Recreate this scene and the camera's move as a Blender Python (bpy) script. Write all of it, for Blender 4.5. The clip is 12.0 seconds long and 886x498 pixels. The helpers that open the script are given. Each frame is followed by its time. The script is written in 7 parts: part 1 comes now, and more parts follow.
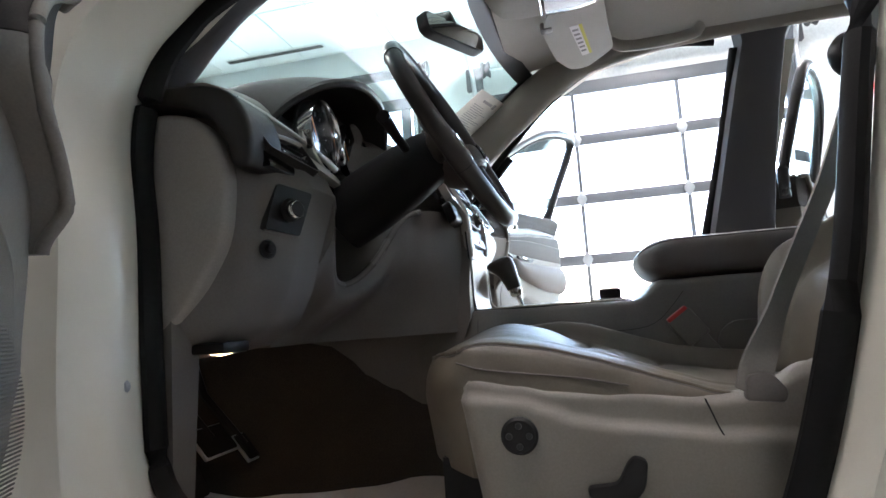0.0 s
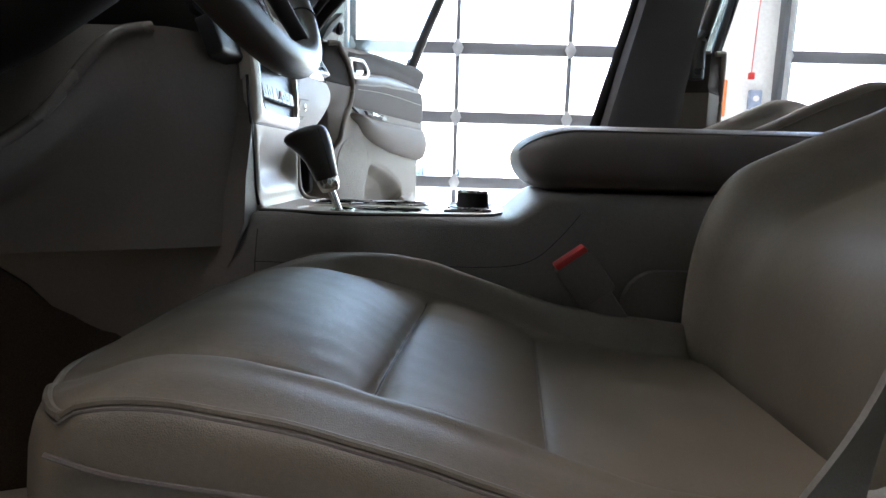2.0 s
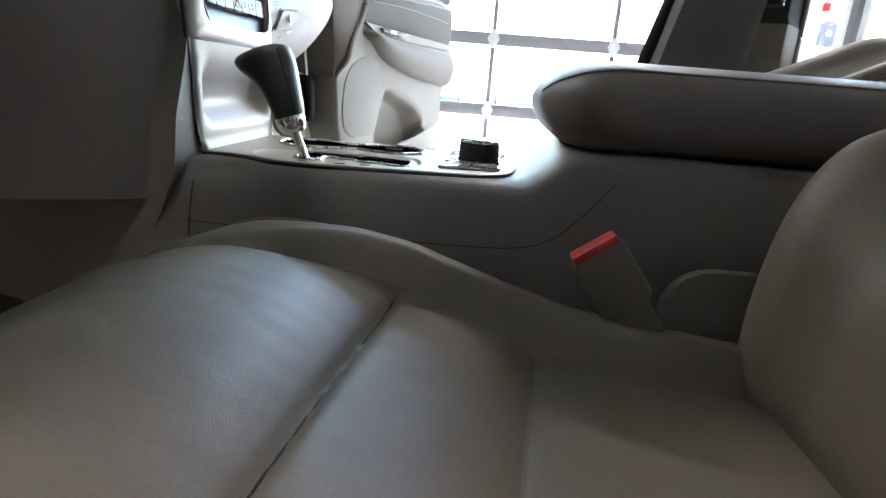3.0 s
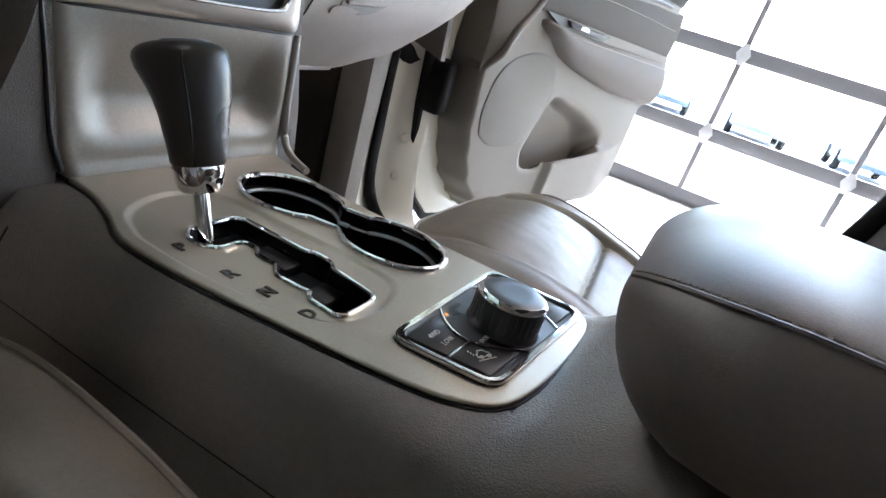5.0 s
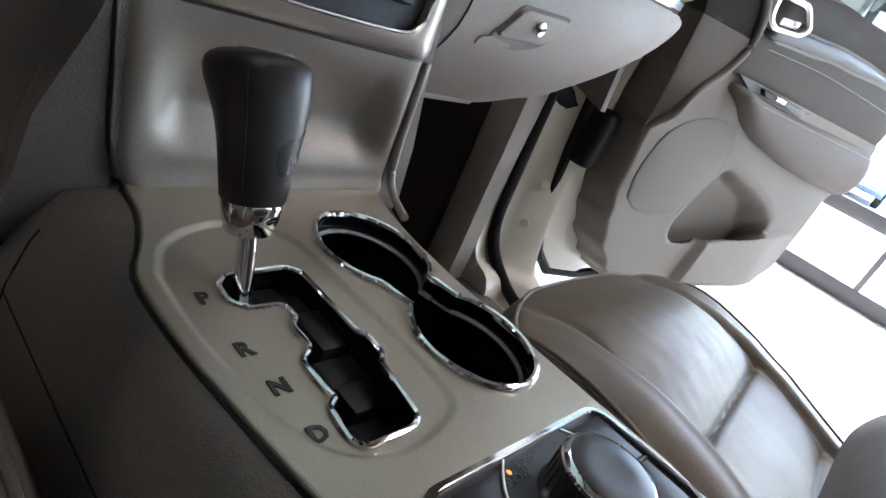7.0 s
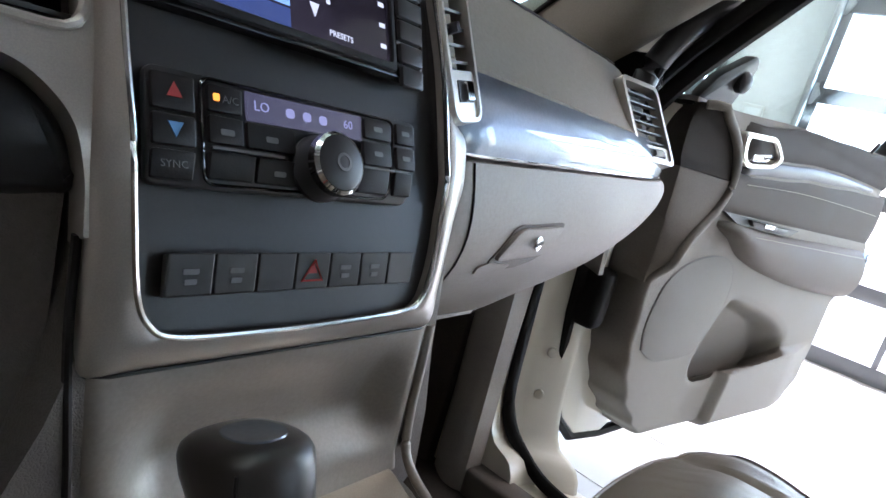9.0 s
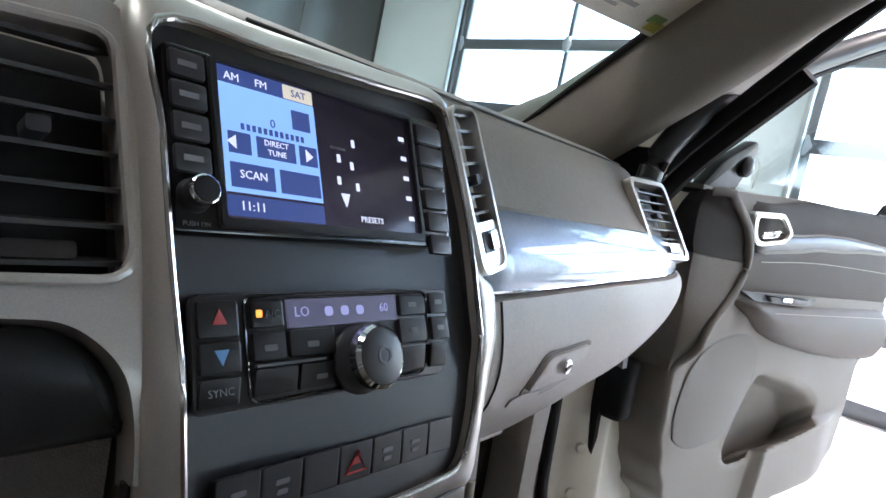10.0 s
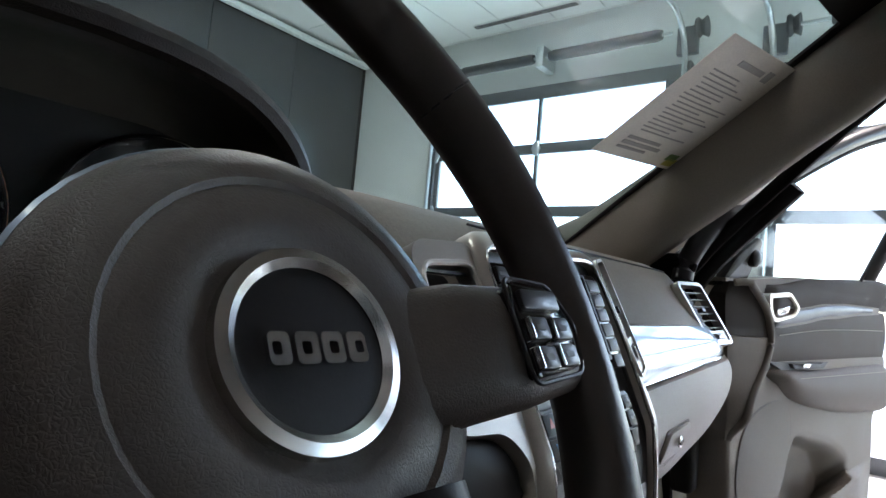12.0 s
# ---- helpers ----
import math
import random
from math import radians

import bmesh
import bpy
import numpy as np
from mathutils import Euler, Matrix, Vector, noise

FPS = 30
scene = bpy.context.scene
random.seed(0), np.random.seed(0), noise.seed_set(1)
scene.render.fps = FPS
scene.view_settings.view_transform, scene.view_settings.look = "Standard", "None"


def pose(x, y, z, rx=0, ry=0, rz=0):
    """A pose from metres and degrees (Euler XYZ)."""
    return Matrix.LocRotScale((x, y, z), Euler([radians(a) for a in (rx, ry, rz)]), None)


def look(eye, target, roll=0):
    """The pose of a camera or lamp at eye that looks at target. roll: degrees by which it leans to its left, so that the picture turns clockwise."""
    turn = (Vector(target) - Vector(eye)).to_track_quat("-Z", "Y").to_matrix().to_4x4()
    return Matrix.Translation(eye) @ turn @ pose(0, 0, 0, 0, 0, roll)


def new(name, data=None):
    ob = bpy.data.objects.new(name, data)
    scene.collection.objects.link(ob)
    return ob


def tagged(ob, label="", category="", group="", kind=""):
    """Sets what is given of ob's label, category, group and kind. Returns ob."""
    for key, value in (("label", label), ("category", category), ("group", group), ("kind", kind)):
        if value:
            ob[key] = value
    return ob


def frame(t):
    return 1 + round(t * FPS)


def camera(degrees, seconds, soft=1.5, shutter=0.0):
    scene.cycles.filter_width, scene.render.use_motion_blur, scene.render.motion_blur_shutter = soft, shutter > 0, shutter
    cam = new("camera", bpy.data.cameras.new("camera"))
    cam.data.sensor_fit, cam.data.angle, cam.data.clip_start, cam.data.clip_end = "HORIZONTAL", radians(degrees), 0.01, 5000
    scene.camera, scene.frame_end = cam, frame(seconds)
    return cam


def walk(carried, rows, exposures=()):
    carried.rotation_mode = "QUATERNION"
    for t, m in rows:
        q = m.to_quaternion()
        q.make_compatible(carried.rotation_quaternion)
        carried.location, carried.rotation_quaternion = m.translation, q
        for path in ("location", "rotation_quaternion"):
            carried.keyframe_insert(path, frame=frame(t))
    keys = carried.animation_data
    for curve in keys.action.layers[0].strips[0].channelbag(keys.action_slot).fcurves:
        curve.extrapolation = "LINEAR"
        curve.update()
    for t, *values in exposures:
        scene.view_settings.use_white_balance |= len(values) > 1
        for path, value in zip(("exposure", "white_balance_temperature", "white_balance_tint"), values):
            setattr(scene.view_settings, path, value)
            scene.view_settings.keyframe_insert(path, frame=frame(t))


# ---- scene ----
import functools
cam = camera(74.0, 12.0)
PATH = [
    (0, (0.325, -1.58, 0.688), (-0.132, 0.353, 0.925), -3.9),
    (0.5, (0.315, -1.418, 0.72), (-0.008, 0.544, 0.942), -3.7),
    (1, (0.328, -1.284, 0.754), (0.1, 0.702, 0.8), -2.6),
    (1.5, (0.339, -1.154, 0.765), (0.228, 0.837, 0.602), -0.6),
    (2, (0.346, -1.013, 0.787), (0.328, 0.965, 0.492), 1.6),
    (2.5, (0.369, -0.912, 0.795), (0.316, 1.032, 0.328), 2.7),
    (4.5, (0.446, -0.454, 0.893), (0.048, 1.392, 0.231), 15.2),
    (5, (0.463, -0.383, 0.912), (-0.164, 1.364, 0.169), 18.5),
    (5.5, (0.469, -0.322, 0.915), (-0.288, 1.333, 0.086), 21.3),
    (6, (0.467, -0.287, 0.906), (-0.352, 1.302, 0.009), 24.6),
    (6.5, (0.445, -0.274, 0.898), (-0.443, 1.271, -0.009), 26.9),
    (7, (0.417, -0.265, 0.918), (-0.593, 1.257, 0.105), 25.7),
    (7.5, (0.396, -0.258, 0.951), (-0.697, 1.262, 0.248), 24.4),
    (9.5, (0.291, -0.221, 1.021), (-0.919, 1.338, 0.692), 13.4),
    (10, (0.278, -0.237, 1.056), (-0.977, 1.305, 0.837), 11.8),
    (10.5, (0.275, -0.28, 1.075), (-0.998, 1.258, 0.964), 9.6),
    (11, (0.276, -0.352, 1.085), (-0.978, 1.206, 1.094), 7.7),
    (11.5, (0.266, -0.431, 1.086), (-0.996, 1.118, 1.165), 6.3),
    (12, (0.248, -0.51, 1.071), (-0.993, 1.053, 1.2), 5.3),
]
walk(cam, [(t, look(eye, target, roll)) for t, eye, target, roll in PATH],
     [(0.0, 4.26, 6300, 22), (0.5, 3.88, 6300, 22), (1.0, 3.62, 6300, 22), (1.6, 3.62, 6300, 22), (2.5, 4.18, 6450, 21), (4.4, 4.58, 6350, 24), (5.5, 3.72, 6600, 25), (7.5, 3.74, 6500, 26), (9.5, 3.84, 6400, 25), (11.0, 3.73, 6430, 25), (12.0, 3.14, 6500, 25)])

# ---- world, sun, large lights ----
sky_world = bpy.data.worlds.new("sky_world")
sky_world.use_nodes = True
scene.world = sky_world
wn, wl = sky_world.node_tree.nodes, sky_world.node_tree.links
sky = wn.new("ShaderNodeTexSky")
sky.sky_type, sky.sun_disc = "NISHITA", False
sky.sun_elevation, sky.sun_rotation = radians(50), radians(20)
sky.air_density, sky.dust_density = 1.0, 1.2
wl.new(sky.outputs[0], wn["Background"].inputs[0])
wn["Background"].inputs[1].default_value = 0.15

sun = new("sun", bpy.data.lights.new("sun", "SUN"))
sun.data.energy, sun.data.angle, sun.data.color = 2.5, radians(15), (1.0, 0.97, 0.92)
sun.matrix_world = look((2, 14, 16), (0, 0, 0))

def area_light(name, place, target, sx, sy, watts, color):
    lamp = new(name, bpy.data.lights.new(name, "AREA"))
    lamp.data.shape, lamp.data.size, lamp.data.size_y = "RECTANGLE", sx, sy
    lamp.data.energy, lamp.data.color = watts, color
    lamp.matrix_world = look(place, target)
    return lamp

# Unseen ceiling lamps, added and placed to balance the light in the cabin.
LAMPS = ((-3.6, 2.2), (1.5, 3.2), (5.5, 2.2), (0.0, -1.35), (-5.0, -2.4))
for lx, ly in LAMPS:
    area_light("ceiling_fill_light", (lx, ly, 4.22), (lx, ly, 0), 1.2, 0.6, 4.5 if ly > 0 else 1.0 if lx > -1 else 0.9, (1.0, 0.95, 0.87))

# ---- materials ----
def mat(name, color, rough=0.5, metal=0.0, vary=0.12, scale=9.0, bump=0.0, bscale=600.0, kind="noise",
        coat=0.0, fine=0.06, spec=0.5, rvary=0.08, wrinkle=0.0):
    m = bpy.data.materials.new(name)
    m.use_nodes = True
    n, l = m.node_tree.nodes, m.node_tree.links
    b = n["Principled BSDF"]
    b.inputs["Roughness"].default_value = rough
    b.inputs["Metallic"].default_value = metal
    b.inputs["Coat Weight"].default_value = coat
    b.inputs["Coat Roughness"].default_value = 0.05
    b.inputs["Specular IOR Level"].default_value = spec
    tc = n.new("ShaderNodeTexCoord")
    big = n.new("ShaderNodeTexNoise")
    big.inputs["Scale"].default_value, big.inputs["Detail"].default_value = scale, 5
    l.new(tc.outputs["Object"], big.inputs["Vector"])
    small = n.new("ShaderNodeTexNoise")
    small.inputs["Scale"].default_value, small.inputs["Detail"].default_value = bscale * 0.5, 2
    l.new(tc.outputs["Object"], small.inputs["Vector"])
    ramp = n.new("ShaderNodeMapRange")
    ramp.inputs["From Min"].default_value, ramp.inputs["From Max"].default_value = 0.3, 0.7
    ramp.inputs["To Min"].default_value, ramp.inputs["To Max"].default_value = 1 - vary, 1 + vary
    l.new(big.outputs[0], ramp.inputs["Value"])
    ramp2 = n.new("ShaderNodeMapRange")
    ramp2.inputs["From Min"].default_value, ramp2.inputs["From Max"].default_value = 0.3, 0.7
    ramp2.inputs["To Min"].default_value, ramp2.inputs["To Max"].default_value = 1 - fine, 1 + fine
    l.new(small.outputs[0], ramp2.inputs["Value"])
    mul = n.new("ShaderNodeMath")
    mul.operation = "MULTIPLY"
    l.new(ramp.outputs[0], mul.inputs[0]), l.new(ramp2.outputs[0], mul.inputs[1])
    vm = n.new("ShaderNodeVectorMath")
    vm.operation = "SCALE"
    vm.inputs[0].default_value = color
    l.new(mul.outputs[0], vm.inputs["Scale"])
    l.new(vm.outputs[0], b.inputs["Base Color"])
    if rvary:
        rr = n.new("ShaderNodeMapRange")
        rr.inputs["From Min"].default_value, rr.inputs["From Max"].default_value = 0.3, 0.7
        rr.inputs["To Min"].default_value, rr.inputs["To Max"].default_value = max(0.02, rough - rvary), min(1, rough + rvary)
        l.new(big.outputs[0], rr.inputs["Value"])
        l.new(rr.outputs[0], b.inputs["Roughness"])
    if bump:
        bp = n.new("ShaderNodeBump")
        bp.inputs["Strength"].default_value, bp.inputs["Distance"].default_value = min(1, bump), 0.0006
        if kind == "voronoi":
            v = n.new("ShaderNodeTexVoronoi")
            v.feature = "DISTANCE_TO_EDGE"
            v.inputs["Scale"].default_value = bscale
            warp = n.new("ShaderNodeMixRGB")
            warp.inputs[0].default_value = 0.004
            l.new(tc.outputs["Object"], warp.inputs[1]), l.new(small.outputs[1], warp.inputs[2])
            l.new(warp.outputs[0], v.inputs["Vector"])
            pw = n.new("ShaderNodeMapRange")
            pw.inputs["From Max"].default_value = 0.25
            l.new(v.outputs["Distance"], pw.inputs["Value"])
            l.new(pw.outputs[0], bp.inputs["Height"])
        else:
            v = n.new("ShaderNodeTexNoise")
            v.inputs["Scale"].default_value, v.inputs["Detail"].default_value = bscale, 3
            l.new(tc.outputs["Object"], v.inputs["Vector"])
            l.new(v.outputs[0], bp.inputs["Height"])
        l.new(bp.outputs[0], b.inputs["Normal"])
        if wrinkle:
            mp = n.new("ShaderNodeMapping")
            mp.inputs["Scale"].default_value = (22, 26, 14)
            mp.inputs["Rotation"].default_value = (0, 0, 0.5)
            w1 = n.new("ShaderNodeTexNoise")
            w1.inputs["Scale"].default_value, w1.inputs["Detail"].default_value, w1.inputs["Distortion"].default_value = 1.0, 6, 1.2
            l.new(tc.outputs["Object"], mp.inputs["Vector"]), l.new(mp.outputs[0], w1.inputs["Vector"])
            b2 = n.new("ShaderNodeBump")
            b2.inputs["Strength"].default_value, b2.inputs["Distance"].default_value = wrinkle, 0.004
            l.new(w1.outputs[0], b2.inputs["Height"]), l.new(b2.outputs[0], bp.inputs["Normal"])
    return m

def glass(name, tint=(0.9, 0.96, 0.95), gloss=0.06):
    m = bpy.data.materials.new(name)
    m.use_nodes = True
    n, l = m.node_tree.nodes, m.node_tree.links
    n.remove(n["Principled BSDF"])
    tr, gl, mx = n.new("ShaderNodeBsdfTransparent"), n.new("ShaderNodeBsdfGlossy"), n.new("ShaderNodeMixShader")
    tr.inputs[0].default_value = (*tint, 1)
    gl.inputs["Roughness"].default_value = 0.02
    lw, pw, ml = n.new("ShaderNodeLayerWeight"), n.new("ShaderNodeMath"), n.new("ShaderNodeMath")
    pw.operation, pw.inputs[1].default_value = "POWER", 4.0
    ml.operation, ml.inputs[1].default_value, ml.inputs[2].default_value = "MULTIPLY_ADD", 0.5, gloss * 0.5
    l.new(lw.outputs["Facing"], pw.inputs[0])
    l.new(pw.outputs[0], ml.inputs[0])
    l.new(ml.outputs[0], mx.inputs[0])
    l.new(tr.outputs[0], mx.inputs[1]), l.new(gl.outputs[0], mx.inputs[2])
    l.new(mx.outputs[0], n["Material Output"].inputs[0])
    return m

def glow(name, color, strength):
    m = bpy.data.materials.new(name)
    m.use_nodes = True
    b = m.node_tree.nodes["Principled BSDF"]
    b.inputs["Base Color"].default_value = (*[c * 0.3 for c in color], 1)
    b.inputs["Emission Color"].default_value = (*color, 1)
    b.inputs["Emission Strength"].default_value = strength
    b.inputs["Roughness"].default_value = 0.25
    return m

M = {}
M["leather"] = mat("leather_taupe", (0.160, 0.135, 0.102), 0.45, vary=0.10, scale=14, spec=0.62, bump=0.25, bscale=620, kind="voronoi", wrinkle=0.05, rvary=0.03)
M["leather_dark"] = mat("leather_armrest", (0.135, 0.117, 0.107), 0.45, vary=0.08, scale=14, bump=0.16, bscale=760, kind="voronoi")
M["stitch"] = mat("stitch_thread", (0.30, 0.27, 0.22), 0.7)
M["plastic"] = mat("plastic_taupe", (0.165, 0.150, 0.134), 0.5, vary=0.06, bump=0.45, bscale=500, kind="voronoi")
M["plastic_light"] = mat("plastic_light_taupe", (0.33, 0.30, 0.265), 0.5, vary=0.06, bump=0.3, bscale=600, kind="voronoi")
M["door_plastic"] = mat("door_panel_plastic", (0.205, 0.185, 0.162), 0.6, spec=0.3, vary=0.06, bump=0.3, bscale=600, kind="voronoi")
M["console_grain"] = mat("console_grained_plastic", (0.165, 0.150, 0.134), 0.46, vary=0.06, bump=0.5, bscale=400, kind="voronoi")
M["panel_satin"] = mat("satin_panel_taupe", (0.31, 0.285, 0.248), 0.47, metal=0.3, vary=0.04, bump=0.05, bscale=700)
M["rim_satin"] = mat("satin_edge_taupe", (0.17, 0.155, 0.14), 0.3, spec=0.6, vary=0.05)
# Darker taupe plastic; puts shade into colour at the kick panel and glovebox recess.
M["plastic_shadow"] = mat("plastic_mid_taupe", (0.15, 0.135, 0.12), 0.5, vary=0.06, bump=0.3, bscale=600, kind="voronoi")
M["dash_pad"] = mat("dash_pad_brown", (0.235, 0.213, 0.185), 0.58, spec=0.3, vary=0.06, bump=0.22, bscale=380, kind="voronoi")
M["dash_dark"] = mat("dash_dark_plastic", (0.026, 0.022, 0.020), 0.42, spec=0.4, vary=0.06, bump=0.3, bscale=500, kind="voronoi")
M["black"] = mat("black_plastic", (0.017, 0.0165, 0.017), 0.42, spec=0.32, vary=0.1, bump=0.15, bscale=900)
M["vent_black"] = mat("vent_black", (0.007, 0.007, 0.008), 0.55, vary=0.1)
M["vent_slat"] = mat("vent_slat_grey", (0.022, 0.021, 0.021), 0.45, vary=0.08)
M["black_gloss"] = mat("black_gloss", (0.008, 0.008, 0.009), 0.12, vary=0.05, rvary=0.03)
M["button"] = mat("button_black", (0.028, 0.028, 0.030), 0.36, vary=0.08)
M["panel_black"] = mat("stack_panel_black", (0.026, 0.0255, 0.0255), 0.36, spec=0.45, vary=0.06, bump=0.12, bscale=900)
M["plate"] = mat("champagne_metal_paint", (0.43, 0.39, 0.315), 0.40, metal=0.65, vary=0.04, scale=5, bump=0.1, bscale=2500, fine=0.08, rvary=0.03)
M["silver"] = mat("silver_bezel_paint", (0.62, 0.59, 0.54), 0.30, metal=0.7, vary=0.02, bump=0.04, bscale=2500, rvary=0.015)
M["frame_satin"] = mat("stack_frame_satin", (0.47, 0.44, 0.395), 0.34, metal=0.6, vary=0.03, bump=0.04, bscale=2500, rvary=0.02)
M["chrome"] = mat("chrome", (0.78, 0.78, 0.78), 0.07, metal=1.0, vary=0.03, rvary=0.03)
M["gunmetal"] = mat("polished_dark_trim", (0.15, 0.175, 0.215), 0.36, metal=0.85, vary=0.1, scale=20, rvary=0.04, coat=1.0)
M["paint"] = mat("cream_white_paint", (0.70, 0.66, 0.56), 0.3, vary=0.03, coat=0.5, fine=0.01, rvary=0.0)
M["rubber"] = mat("black_rubber", (0.010, 0.010, 0.010), 0.62, spec=0.18, vary=0.2, bump=0.3, bscale=300)
M["carpet"] = mat("carpet_dark", (0.048, 0.038, 0.031), 0.95, vary=0.2, bump=1.0, bscale=900, fine=0.3)
M["headliner"] = mat("headliner_cloth", (0.42, 0.39, 0.345), 0.9, vary=0.04, bump=0.5, bscale=900, fine=0.1)
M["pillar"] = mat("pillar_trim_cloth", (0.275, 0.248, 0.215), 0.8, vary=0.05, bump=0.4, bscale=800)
# Dark grey middle pillar trim; also the shaded copy for the driver's windscreen pillar.
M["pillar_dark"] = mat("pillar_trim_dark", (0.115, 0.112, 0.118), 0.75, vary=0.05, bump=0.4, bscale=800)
M["speaker"] = mat("speaker_mesh", (0.20, 0.18, 0.155), 0.6, vary=0.04, bump=0.8, bscale=1100, kind="voronoi")
M["belt"] = mat("belt_webbing", (0.20, 0.187, 0.166), 0.6, vary=0.08, bump=0.6, bscale=700)
M["red"] = mat("red_button", (0.55, 0.035, 0.03), 0.4)
M["paper"] = mat("paper_white", (0.72, 0.68, 0.66), 0.8, vary=0.05, scale=20)
M["sheet"] = mat("printed_sheet", (0.78, 0.735, 0.66), 0.7, vary=0.05, scale=20)
M["ink"] = mat("ink_black", (0.02, 0.02, 0.022), 0.7)
M["ink_grey"] = mat("ink_grey", (0.26, 0.24, 0.23), 0.8)
M["ink_faint"] = mat("ink_faint", (0.40, 0.375, 0.35), 0.8)
M["mark"] = mat("white_print", (0.62, 0.62, 0.60), 0.6)
M["mark_dim"] = mat("dim_print", (0.13, 0.13, 0.135), 0.6)
M["letter"] = mat("gear_letter_dark", (0.03, 0.028, 0.025), 0.4)
M["window"] = glass("window_glass", (0.86, 0.95, 0.95))
M["windshield"] = glass("windshield_glass", (0.84, 0.95, 0.94))
M["satin"] = mat("satin_chrome", (0.72, 0.71, 0.69), 0.22, metal=1.0, vary=0.03, rvary=0.04)
M["mirror"] = mat("mirror_glass", (0.85, 0.87, 0.88), 0.02, metal=1.0, vary=0.0, rvary=0)
M["wall"] = mat("painted_block_wall", (0.70, 0.74, 0.73), 0.75, vary=0.05, scale=1.5, bump=0.4, bscale=60)
M["wall_grey"] = mat("grey_block_wall", (0.06, 0.058, 0.057), 0.75, vary=0.05, scale=1.5, bump=0.4, bscale=60)
M["ceiling"] = mat("ceiling_tile_white", (0.74, 0.77, 0.75), 0.9, vary=0.04, scale=3, bump=0.6, bscale=90)
M["grid"] = mat("ceiling_grid_metal", (0.62, 0.64, 0.62), 0.5)
M["floor"] = mat("floor_tile_white", (0.50, 0.50, 0.485), 0.22, vary=0.05, scale=2.5, rvary=0.06)
M["grout"] = mat("floor_grout", (0.38, 0.37, 0.35), 0.8)
M["panel_dark"] = mat("dark_wall_panel", (0.05, 0.052, 0.055), 0.33, vary=0.03, scale=2, rvary=0.015)
M["door_metal"] = mat("door_frame_aluminium", (0.11, 0.12, 0.13), 0.45, metal=0.3, vary=0.06)
M["hinge"] = mat("hinge_galvanised", (0.42, 0.45, 0.47), 0.4, metal=0.7)
M["steel"] = mat("galvanised_steel", (0.50, 0.53, 0.54), 0.35, metal=0.8, vary=0.1)
M["tube"] = mat("spring_tube_black", (0.05, 0.055, 0.06), 0.5, vary=0.2, bump=0.8, bscale=40)
M["asphalt"] = mat("asphalt_pale", (0.42, 0.42, 0.41), 0.9, vary=0.15, scale=1.0, bump=0.5, bscale=60)
M["car_blue"] = mat("parked_car_blue", (0.26, 0.33, 0.45), 0.25, vary=0.05, coat=0.5)
M["car_grey"] = mat("parked_car_silver", (0.55, 0.57, 0.58), 0.25, vary=0.05, coat=0.5)
M["screen_dark"] = glow("screen_dark_part", (0.050, 0.047, 0.075), 0.10)
M["screen_blue"] = glow("screen_light_blue", (0.18, 0.38, 0.80), 0.10)
M["screen_navy"] = glow("screen_navy", (0.03, 0.055, 0.17), 0.10)
M["screen_cream"] = glow("screen_cream_tab", (0.45, 0.45, 0.36), 0.10)
M["screen_text"] = glow("screen_text", (0.50, 0.58, 0.70), 0.10)
M["lcd"] = glow("climate_display", (0.05, 0.055, 0.09), 0.10)
M["lcd_text"] = glow("climate_display_text", (0.20, 0.23, 0.42), 0.10)
M["amber"] = glow("amber_lamp", (1.0, 0.32, 0.05), 0.15)
M["foot_lamp"] = glow("footwell_lamp", (1.0, 0.62, 0.28), 1.5)
M["lamp_panel"] = glow("ceiling_lamp_panel", (1.0, 0.96, 0.9), 1.2)
M["arrow_red"] = mat("red_arrow_print", (0.45, 0.05, 0.05), 0.5)
M["arrow_blue"] = mat("blue_arrow_print", (0.10, 0.28, 0.55), 0.5)
M["yellow"] = mat("yellow_print", (0.55, 0.50, 0.10), 0.7)
M["orange"] = mat("orange_plastic", (0.75, 0.25, 0.08), 0.5)

# ---- mesh helpers ----
def bm_from(verts, faces):
    bm = bmesh.new()
    vs = [bm.verts.new(v) for v in verts]
    for f in faces:
        bm.faces.new([vs[i] for i in f])
    bmesh.ops.recalc_face_normals(bm, faces=bm.faces)
    return bm

def joined(*bms):
    out = bmesh.new()
    for b in bms:
        me = bpy.data.meshes.new("tmp")
        b.to_mesh(me)
        out.from_mesh(me)
        bpy.data.meshes.remove(me)
        b.free()
    return out

def bx(x0, x1, y0, y1, z0, z1, bev=0.0, seg=2):
    bm = bmesh.new()
    bmesh.ops.create_cube(bm, size=1, matrix=Matrix.LocRotScale(((x0 + x1) / 2, (y0 + y1) / 2, (z0 + z1) / 2), None, (x1 - x0, y1 - y0, z1 - z0)))
    if bev:
        bmesh.ops.bevel(bm, geom=bm.edges[:], offset=bev, segments=seg, affect="EDGES", profile=0.5)
    return bm

def moved(bm, m):
    bmesh.ops.transform(bm, matrix=m, verts=bm.verts)
    return bm

def loft(rings, caps=True, closed=True):
    n = len(rings[0])
    verts = [p for r in rings for p in r]
    faces = []
    for i in range(len(rings) - 1):
        for j in range(n if closed else n - 1):
            k = (j + 1) % n
            faces.append((i * n + j, i * n + k, (i + 1) * n + k, (i + 1) * n + j))
    if caps:
        faces.append(tuple(range(n))[::-1])
        faces.append(tuple((len(rings) - 1) * n + j for j in range(n)))
    return bm_from(verts, faces)

